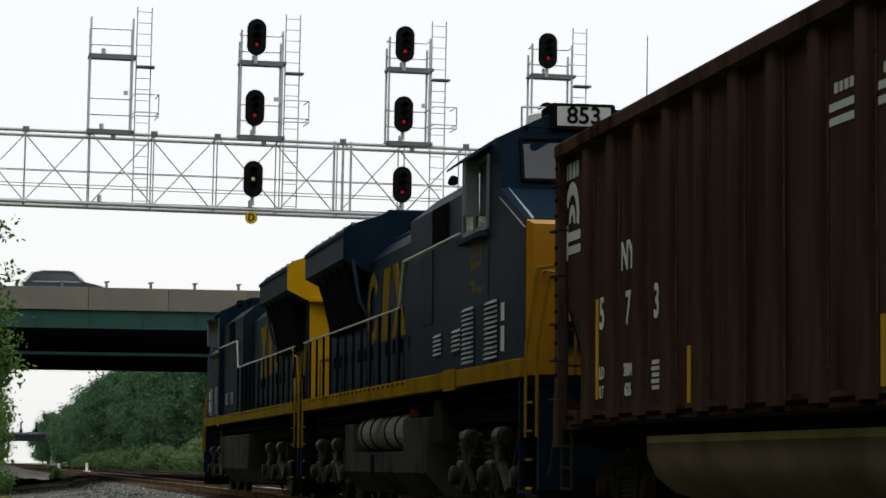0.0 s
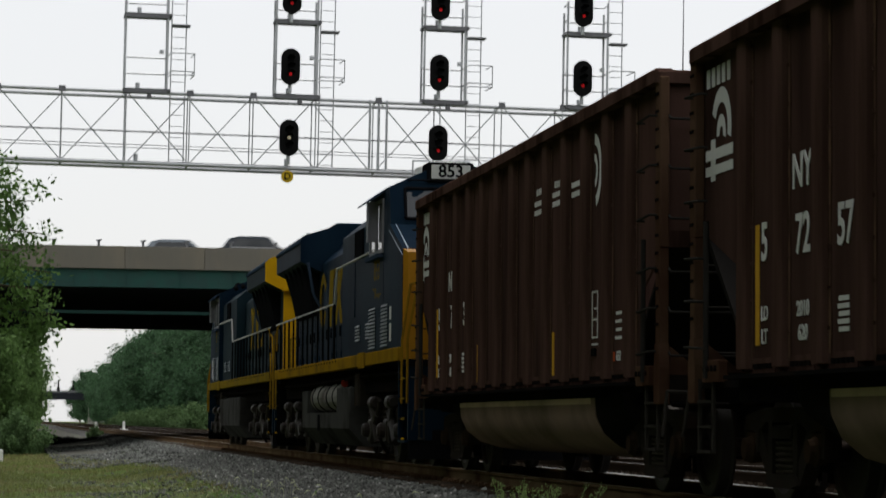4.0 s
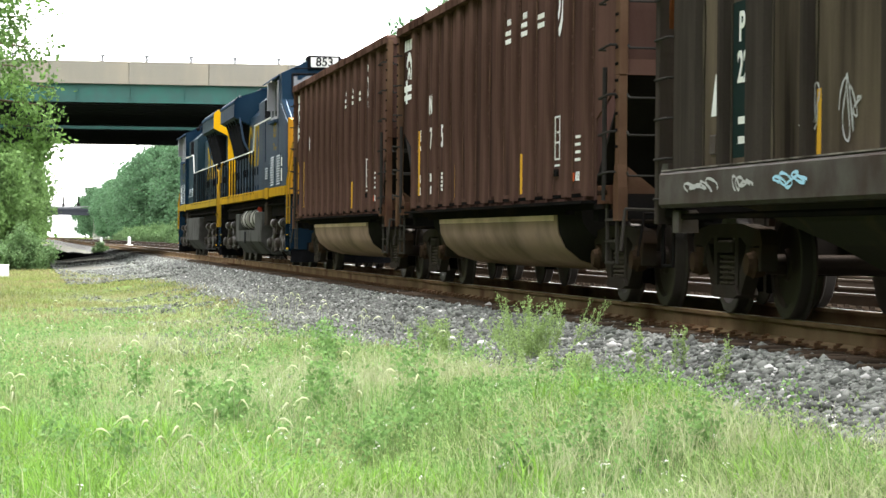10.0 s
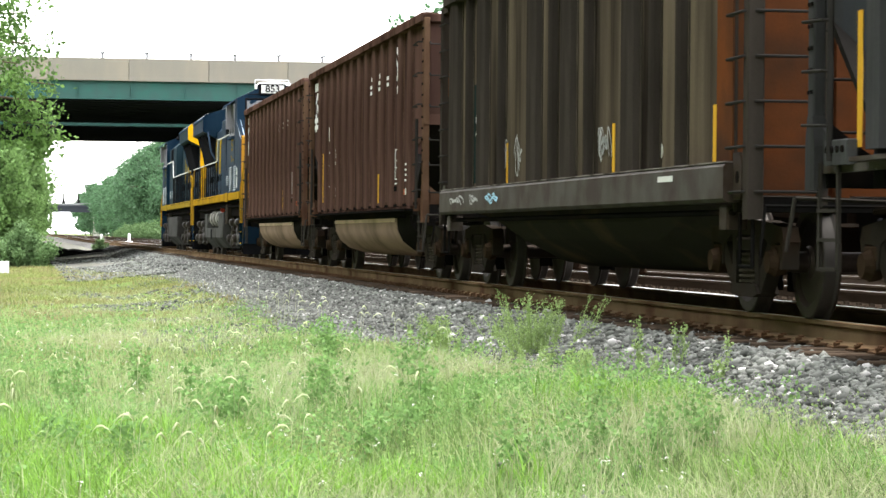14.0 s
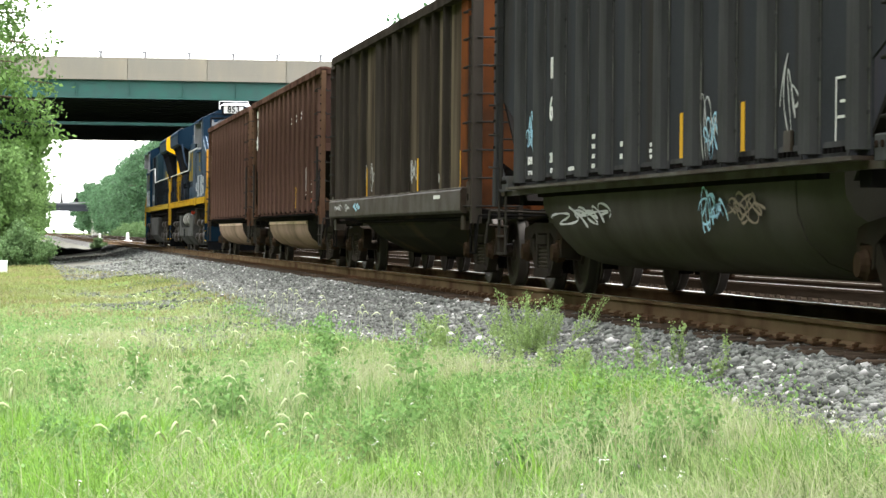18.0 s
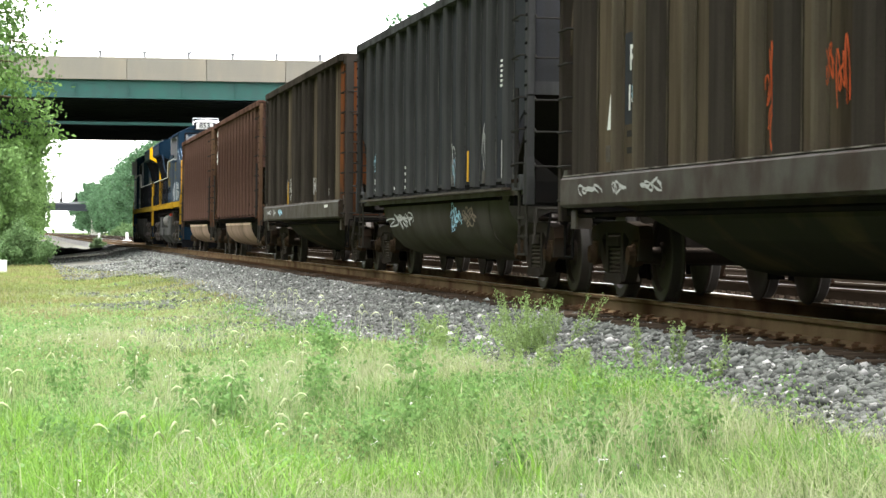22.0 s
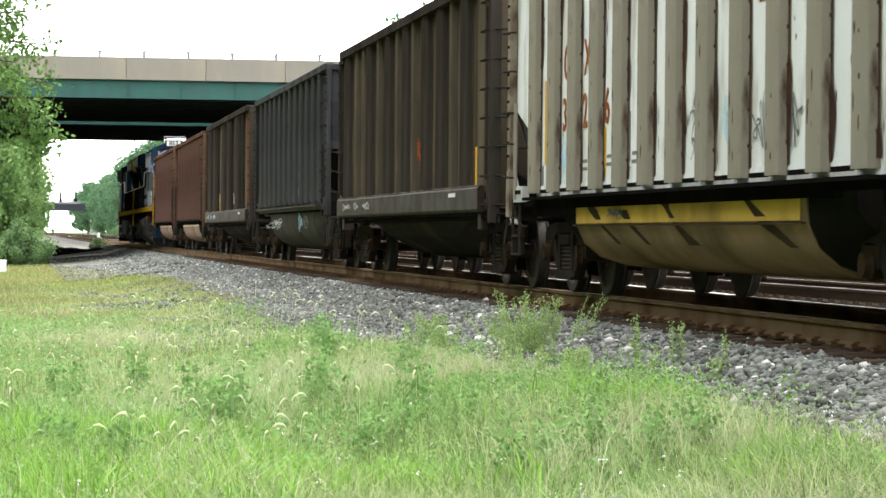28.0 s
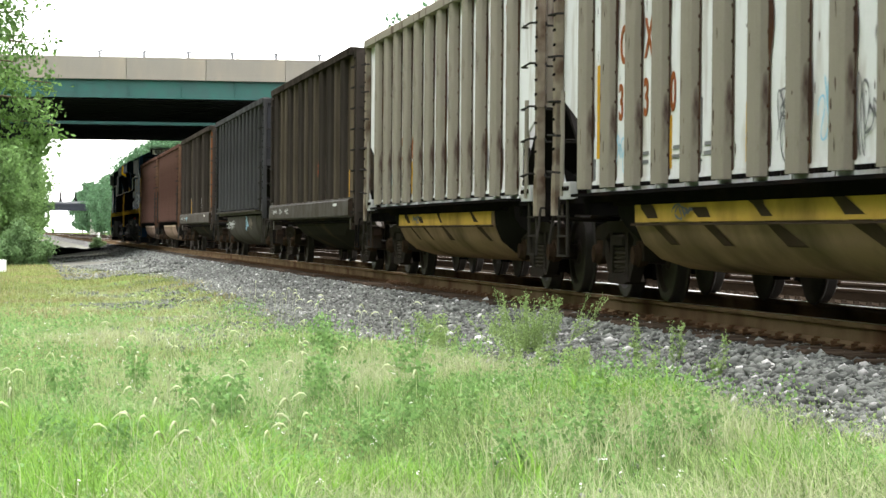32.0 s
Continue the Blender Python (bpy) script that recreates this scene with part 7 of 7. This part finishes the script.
def leafy_weeds(name, spots, h0, h1, material, label, per=60, size=0.07, spread=0.06):
    for x, y, k in spots:
        r, q = random.Random(int(x * 100 + y * 10)), np.random.default_rng(int(abs(x) * 100 + y * 10))
        z = float(np.maximum(ground_z(np.array(x), np.array(y)), np.interp(x, BED_X, BED_Z) if x > 4.5 else -9))
        t = thing(name, label, "weed", pose(x, y, z - 0.02), "weeds on the verge")
        st, clumps = Mesh(), []
        for j in range(k):
            a, rr = r.uniform(0, 6.28), r.uniform(0, 0.075 * k ** 0.6)
            h = r.uniform(h0, h1)
            b, c = Vector((rr * math.cos(a), rr * math.sin(a), 0)), Vector((rr * math.cos(a) * 1.6, rr * math.sin(a) * 1.6, h))
            st.rod(b, c, 0.005, 4, 0.002)
            clumps += [b.lerp(c, 0.15 + 0.85 * i / 8) for i in range(9)]
        tagged(part("stalk", st, material, t), kind="stuff")
        v, f = leaf_cloud(np.array([c[:] for c in clumps]), True, size, max(2, per // 9), spread, q)
        tagged(part("leafage", raw_mesh("leafage", v, f, material), None, t), kind="stuff")


# ---------------------------------------------------------------- road vehicles on the bridge
def car_on_bridge(name, label, category, y, paint, length, height, lorry=False):
    t = thing(name, label, category, pose(0, y * NEAR, 9.75 * NEAR + 0.642 * (1 - NEAR)), "vehicles on the bridge")
    L = length / 2
    if lorry:
        part("trailer", Mesh().box(-L, L - 2.9, -1.2, 1.2, 1.0, height, 0.05), red_paint, t, "red box trailer")
        part("trailer_rail", Mesh().box(-L, L - 2.9, -1.22, 1.22, height - 0.25, height - 0.18), white_mark, t)
        sw = Mesh()
        for k, (a, z, w, h) in enumerate(((0.9, 1.9, 0.55, 1.0), (1.6, 2.0, 0.4, 0.5), (2.1, 1.9, 0.18, 0.8), (2.5, 1.95, 0.35, 0.5), (3.1, 1.9, 0.5, 1.05), (3.75, 2.0, 0.4, 0.5), (4.25, 1.95, 0.18, 0.9), (4.6, 2.0, 0.35, 0.5))):
            sw.prism([(-L + a, z), (-L + a + w * 0.8, z), (-L + a + w, z + h), (-L + a + w * 0.2, z + h)], "y", -1.215, -1.205)
        sw.prism([(-L + 0.6, 1.75), (-L + 4.8, 1.6), (-L + 5.2, 1.72), (-L + 0.8, 1.85)], "y", -1.215, -1.205)
        sw.lathe([(-1.215, 0.42), (-1.205, 0.42)], "y", 20, (-L + 6.2, 0, 2.5))
        part("emblem", sw, white_mark, t, "white flowing emblem shapes and a round mark")
        part("cab", Mesh().prism([(L - 2.7, 0.6), (L - 2.7, 3.3), (L - 1.9, 3.25), (L - 1.5, 2.2), (L - 0.15, 1.85), (L, 1.5), (L, 0.6)], "y", -1.1, 1.1), red_paint, t, "red tractor cab with long bonnet")
        part("cab_window", Mesh().prism([(L - 2.35, 2.2), (L - 2.35, 3.0), (L - 1.95, 2.95), (L - 1.65, 2.2)], "y", -1.12, 1.12), glass, t)
        part("exhaust", Mesh().rod((L - 2.8, -0.9, 1.0), (L - 2.8, -0.9, 3.6), 0.08, 8), galv, t)
        wheels = (-L + 1.0, -L + 2.2, L - 2.6, L - 0.7)
        rw = 0.5
    else:
        pts = [(-L, 0.35), (-L, 0.9), (-L + 0.12, height * 0.62), (-L + 0.45, height * 0.95), (-L + 0.9, height), (L * 0.15, height), (L * 0.42, height * 0.66), (L - 0.35, height * 0.52), (L, height * 0.4), (L, 0.3)]
        part("body", Mesh().prism(pts, "y", -0.9, 0.9), paint, t)
        part("glazing", Mesh().prism([(-L + 0.5, height * 0.66), (-L + 0.72, height * 0.92), (L * 0.1, height * 0.92), (L * 0.33, height * 0.66)], "y", -0.91, 0.91), glass, t)
        for sy in (-1, 1):
            part("window_trim", Mesh().box(-L + 0.5, L * 0.3, sy * 0.905 - 0.02, sy * 0.905 + 0.02, height * 0.63, height * 0.66), galv, t)
            part("roof_rail", Mesh().box(-L + 0.8, L * 0.1, sy * 0.75 - 0.03, sy * 0.75 + 0.03, height, height + 0.04), galv, t)
        wheels, rw = (-L + 0.85, L - 0.85), 0.33
    for wy in wheels:
        for s in (-1, 1):
            part("wheel", Mesh().lathe([(-0.12, rw * 0.9), (-0.1, rw), (0.1, rw), (0.12, rw * 0.9)], "y", 16, (wy, s * 0.82 * (1.25 if lorry else 1), rw)), black_metal, t)
    return t


red_paint = mat("red_lorry_paint", (0.6, 0.015, 0.025), 0.35, var=0.08)
car_silver = mat("silver_car_paint", (0.3, 0.34, 0.38), 0.3, metal=0.4, var=0.05)
car_dark = mat("dark_car_paint", (0.04, 0.05, 0.065), 0.3, var=0.05, spec=0.4)

# ---------------------------------------------------------------- assembly
build_ground()
build_ballast()
for i, x in enumerate(TRACK_X):
    build_track(x, i == 0)
build_bridge()
build_far_bridge()
build_gantry()
hang_tree()
build_trees()
shrub("shrub", 0.0, 112, 2.6, 1.9, 3, leaf_shrub, "bushy green shrub at the edge of the verge", 60, 0.12)
shrub("shrub", -1.9, 108, 2.4, 1.6, 4, leaf_shrub, "bushy green shrub at the edge of the verge", 60, 0.12)
shrub("shrub", 5.0, 176, 1.1, 0.85, 6, leaf_shrub, "small green shrub beside the track", 40, 0.14)
for k in range(14):
    shrub("shrub", 19.5 + (k % 3) * 1.2, 290 + k * 17, 6.0, 3.0, 40 + k, leaf_shrub, "light green undergrowth below the lineside wood", 22, 0.3)

# hedge added to block sky glare showing between wheels and cars
hedge = shrub("shrub", 24.5, 48, 8.0, 4.2, 90, leaf_shrub, "leafy green undergrowth added beside the far track to block bright sky", 22, 0.32)
for k in range(1, 44):
    copy_thing(hedge, pose(24.5 + 1.2 * math.sin(k * 2.1), 48 + k * 5.6, -0.8, 0, 0, k * 67.0))

soil = mat("dark_soil", (0.012, 0.012, 0.012), 0.95, var=0.3, scale=3, bump=0.8, depth=0.05)
bank = Mesh()
rings = []
for k in range(15):
    x = 1.0 + k * 0.34
    # first five rings rise to model the dark shade below the shrub
    h = 0.95 - 0.1 * k if k < 5 else 0.45 + 0.06 * math.sin(k * 1.3)
    rings.append([(x, 166 - 0.9 + 0.12 * k, -0.9), (x, 166 - 0.4 + 0.12 * k, -0.86 + h * 0.8), (x, 166 + 0.12 * k, -0.84 + h), (x, 166 + 1.0 + 0.12 * k, -0.9)])
bank.loft(rings)
lone("soil_bank", bank, soil, "long low heap of black soil under the bridge, raised left end stands for shrub shade", "soil heap")
lone("white_barrier", Mesh().box(-2.2, -0.55, 98, 98.4, -0.9, -0.42, 0.03), white_paint_plain, "low white painted barrier at the verge", "barrier")
for x, y, h in ((9.3, 238, 0.9), (8.6, 300, 0.8)):
    post = thing("lineside_marker", "small white lineside marker post", "marker post", pose(x, y, -0.25))
    part("post", Mesh().box(-0.12, 0.12, -0.05, 0.05, 0, h, 0.02), white_paint_plain, post)
    part("base", Mesh().box(-0.35, 0.35, -0.3, 0.3, -0.02, 0.2, 0.03), white_paint_plain, post)

# the train: places at 9 s of each coupling, from the front
couplings = (96.01, 74.65, 53.3, 37.5, 21.1, 3.7, -13.35, -30.75, -46.55, -62.35)
units = []
mid = [((a + b) / 2, (a - b) / 2) for a, b in zip(couplings, couplings[1:])]
units.append((locomotive(mid[0][0], False, "dark blue and yellow six-axle diesel locomotive at the train's head", "35", bluegrey_paint, True, (-1.4, 5.4)), mid[0][0]))
units.append((locomotive(mid[1][0], True, "dark blue diesel locomotive with a yellow nose, numbered 853", "853", blue_paint, False, (-4.6, 3.2)), mid[1][0]))
c = tub_car(*mid[2], BROWN, 1)
brown_marks(c, 1)
units.append((c, mid[2][0]))
c = tub_car(*mid[3], BROWN, 2)
brown_marks(c, 2)
units.append((c, mid[3][0]))
c = sill_car(*mid[4], UMBER, 3)
sill_marks(c, (("P", 5.15, 2.38, 0.34), ("22", 5.1, 2.05, 0.36)), chalk_grey, 20, False)
units.append((c, mid[4][0]))
c = tub_car(*mid[5], BLACK, 4)
black_marks(c)
units.append((c, mid[5][0]))
c = sill_car(*mid[6], OCHRE, 5)
sill_marks(c, (("P", 4.7, 2.34, 0.34), ("14", 4.7, 1.96, 0.34)), chalk_red, 33, True)
units.append((c, mid[6][0]))
c = tub_car(*mid[7], WHITE, 6)
white_marks(c, ("CX", "326"), 50)
units.append((c, mid[7][0]))
c = tub_car(*mid[8], WHITE, 7)
white_marks(c, ("CX", "330"), 70)
units.append((c, mid[8][0]))

traffic = [
    (car_on_bridge("car", "dark off-road car with silver window trim crossing the highway bridge", "car", BRIDGE_Y + 3, car_dark, 4.0, 1.36), 0.0, 115, 9.887, 23.4),
    (car_on_bridge("car", "low dark saloon car crossing the highway bridge", "car", BRIDGE_Y + 8, car_dark, 3.9, 1.14), 0.5, 277, 9.477, 30.5),
    (car_on_bridge("car", "pale silver saloon car crossing the highway bridge", "car", BRIDGE_Y + 7, car_silver, 3.9, 1.24), 1.0, 240, 9.216, 31.0),
    (car_on_bridge("car", "dark grey off-road car crossing the highway bridge", "car", BRIDGE_Y + 7, car_dark, 4.0, 1.42), 3.9, 371, 9.07, 30.9),
    (car_on_bridge("car", "grey saloon car crossing the highway bridge", "car", BRIDGE_Y + 7, car_silver, 3.9, 1.2), 3.9, 241, 9.07, 27.7),
    (car_on_bridge("lorry", "red articulated delivery lorry crossing the highway bridge", "lorry", BRIDGE_Y + 16, red_paint, 8.2, 2.9, True), 7.1, 271, 8.93, 27.8),
    (car_on_bridge("car", "silver saloon car crossing the highway bridge", "car", BRIDGE_Y + 8, car_silver, 3.9, 1.24), 20.8, 284, 9.09, 30.6),
    (car_on_bridge("car", "pale grey estate car crossing the highway bridge", "car", BRIDGE_Y + 7, car_silver, 4.0, 1.34), 22.4, 313, 9.098, 25.3),
]

# ---------------------------------------------------------------- small growth and loose stone
blades("grass", 230000, lush, 0.1, 0.34, 0.007, 1.3, grass_blade, "dense fresh green grass on the verge")
blades("bright_grass", 26000, bright_tuft, 0.14, 0.42, 0.011, 1.2, grass_bright, "lush yellow-green broad grass in the foreground")
blades("dry_grass", 120000, dry, 0.14, 0.42, 0.0048, 1.7, grass_tan, "pale seeding grass stems among the green")
blades("turf", 110000, far_turf, 0.04, 0.17, 0.013, 1.2, grass_turf, "short green turf further along the verge")
herbs("low_weeds", 60000, weed_leaf, 8.0, 0.45, 0.035, 0.26, "low blue-green leafy weeds in patches")
herbs("clover", 45000, weed_pale, 12.0, 0.54, 0.025, 0.18, "pale green clover and small herbs in patches")
leafy_weeds("weed_clump", [(5.0, 25.5, 24), (4.94, 25.0, 18), (4.9, 25.3, 14)], 0.22, 0.6, weed_pale, "tall pale green weed clump at the ballast edge", 110, 0.022, 0.018)
leafy_weeds("weed", [(5.15, 21.5, 2), (5.2, 20.6, 2), (5.1, 19.2, 2), (4.9, 27.5, 3), (4.6, 22.6, 4), (4.75, 19.6, 3), (4.55, 30.0, 4), (4.4, 20.5, 8), (4.5, 23.6, 9), (4.3, 27.0, 8), (4.6, 28.6, 7)], 0.16, 0.38, weed_pale, "small pale green weed in the ballast", 150, 0.026, 0.02)
leafy_weeds("weed", [(2.4, 17.6, 5), (2.9, 18.2, 5), (0.55, 15.6, 4), (3.3, 15.2, 5), (3.8, 15.0, 6), (2.7, 15.0, 4), (0.25, 16.6, 4), (3.55, 16.8, 4)], 0.2, 0.45, weed_leaf, "broad-leaved green weed in the grass", 150, 0.04, 0.05)
leafy_weeds("tall_weed", [(1.46, 20.0, 4), (1.56, 19.7, 3), (1.4, 20.6, 3), (2.35, 21.0, 4), (2.6, 22.4, 3), (2.9, 19.5, 3), (3.0, 26.0, 4), (3.55, 24.0, 3), (1.05, 23.5, 3), (0.4, 22.0, 3), (3.3, 29.0, 4)], 0.3, 0.52, weed_leaf, "tall feathery green weed with a thin stem in the grass", 130, 0.045, 0.06)


def foxtails(n):
    """Drooping pale seed heads on thin stems."""
    v, f = [], []
    for _ in range(n):
        y = 15 + 34 * random.Random(len(v)).random() ** 1.2
        q = random.Random(len(v) + 5)
        x = q.uniform(-0.02 * y - 0.3, 0.115 * y) if q.random() < 0.8 else q.uniform(0.1 * y, 0.17 * y)
        x = min(x, 4.3)
        z = float(ground_z(np.array(x), np.array(y)))
        a, h, L = q.uniform(0, 6.28), q.uniform(0.3, 0.48) * (0.75 if y > 30 else 1), q.uniform(0.07, 0.11)
        c, s = math.cos(a), math.sin(a)
        path = [(0, 0, 0.004), (0.02, h * 0.6, 0.004), (0.04, h, 0.004), (0.04 + L * 0.25, h + L * 0.25, 0.018), (0.04 + L * 0.6, h + L * 0.28, 0.022), (0.04 + L, h + L * 0.05, 0.016), (0.04 + L * 1.2, h - L * 0.25, 0.006)]
        k = len(v)
        for d, e, w in path:
            px, py, pz = x + d * c, y + d * s, z + e
            v += [(px - s * w * 0.5, py + c * w * 0.5, pz), (px + s * w * 0.5, py - c * w * 0.5, pz), (px, py, pz + w * 0.6)]
        for j in range(6):
            for i in range(3):
                f.append((k + 3 * j + i, k + 3 * j + (i + 1) % 3, k + 3 * j + 3 + (i + 1) % 3, k + 3 * j + 3 + i))
    lone("foxtail_grass", raw_mesh("foxtail_grass", np.array(v), np.array(f), seed_head), None, "drooping pale foxtail seed heads above the grass", "grass", kind="stuff")


foxtails(130)


def white_flowers(n):
    x, y = verge(n, 13, 40, 1.6)
    keep = field(x, y, 0.9, 21.0) > 0.52
    x, y = x[keep], y[keep]
    z = ground_z(x, y) + rng.uniform(0.08, 0.24, len(x))
    v, f = leaf_cloud(np.stack([x, y, z], 1), True, 0.017, 5, 0.008, rng)
    lone("white_flowers", raw_mesh("white_flowers", v, f, white_petal), None, "small white clover flowers in the grass", "flowers", kind="stuff")


white_flowers(420)
stones(56000, shoulder, 0.015, 0.034, ballast_stone, "ballast_stones", "loose grey angular ballast stones on the track shoulder")
stones(1000, shoulder, 0.02, 0.04, pale_stone, "pale_ballast_stones", "pale limestone pieces among the grey ballast")


def near_shoulder(n):
    y = 14 + 22 * rng.random(n) ** 1.3
    x = 4.75 + 1.2 * rng.random(n)
    return x, y, np.interp(x, BED_X, BED_Z)


stones(700, near_shoulder, 0.035, 0.06, ballast_stone, "large_ballast_stones", "larger grey ballast stones near the rail")
stones(26, near_shoulder, 0.04, 0.075, pale_stone, "large_pale_stones", "large pale limestone pieces on the ballast")


def worn_patches(n):
    x, y = verge(n, 24, 74, 1.0)
    keep = rng.random(n) < bare(x, y)
    return x[keep], y[keep], ground_z(x[keep], y[keep])


stones(9000, worn_patches, 0.015, 0.045, ballast_stone, "verge_stones", "small grey stones on worn bare soil")
def gravel_spread(n):
    x, y = 1.3 + 3.9 * rng.random(n), 82 + 75 * rng.random(n) ** 1.3
    return x, y, np.maximum(ground_z(x, y), np.where(x > 4.3, np.interp(x, BED_X, BED_Z), -9)) + 0.03


def far_shoulder(n):
    x, y = 4.5 + 1.9 * rng.random(n), 95 + 90 * rng.random(n) ** 1.3
    return x, y, np.interp(x, BED_X, BED_Z)


stones(5000, gravel_spread, 0.03, 0.07, ballast_stone, "gravel_stones", "loose grey gravel on the service track")
stones(7000, far_shoulder, 0.03, 0.055, ballast_stone, "shoulder_stones", "grey ballast stones further along the track shoulder")
stones(5000, shoulder_edge, 0.015, 0.04, ballast_stone, "scattered_stones", "loose grey stones scattered into the grass edge")
# pale stones add to the painted brightness between the tracks
stones(9000, between_tracks, 0.025, 0.05, pale_stone, "ballast_between_tracks", "pale loose ballast stones between the tracks")


# ---------------------------------------------------------------- what moves
SPEED = ((0, 2.96), (4, 2.96), (9, 3.09), (14, 3.18), (20, 3.32), (28, 3.30), (32, 3.26))


def speed(t):
    for (a, u), (b, w) in zip(SPEED, SPEED[1:]):
        if a <= t <= b:
            return u + (w - u) * (t - a) / (b - a)


def gone(t):
    """Metres that the train has run since 9 s."""
    n = 64
    return sum(speed(9 + (t - 9) * (k + 0.5) / n) for k in range(n)) * (t - 9) / n


def motions():
    times = [k * 1.0 for k in range(33)]
    run = [gone(t) for t in times]
    for ob, s in units:
        turn = ob.matrix_basis.to_euler().z
        walk(ob, [(t, Matrix.Translation((TRACK_X[0], s + d, 0)) @ Matrix.Rotation(turn, 4, "Z")) for t, d in zip(times, run)])
    fine = [k * 0.2 for k in range(161)]
    rolled = [gone(t) for t in fine]
    for w, radius in turning:
        at = w.matrix_basis.translation.copy()
        top = w
        while top.parent:
            top = top.parent
        sense = 1 if abs(top.matrix_basis.to_euler().z) > 1 else -1
        walk(w, [(t, Matrix.Translation(at) @ Matrix.Rotation(sense * d / radius, 4, "X")) for t, d in zip(fine, rolled)])
    for ob, t0, px, turn, v in traffic:
        y, z = ob.matrix_basis.translation.y, ob.matrix_basis.translation.z
        x0 = y * math.tan(radians(turn) + math.atan((px - 784) / 4652))
        walk(ob, [(t, Matrix.Translation((x0 + v * NEAR * (t - t0), y, z))) for t in range(0, 33, 4)])


motions()
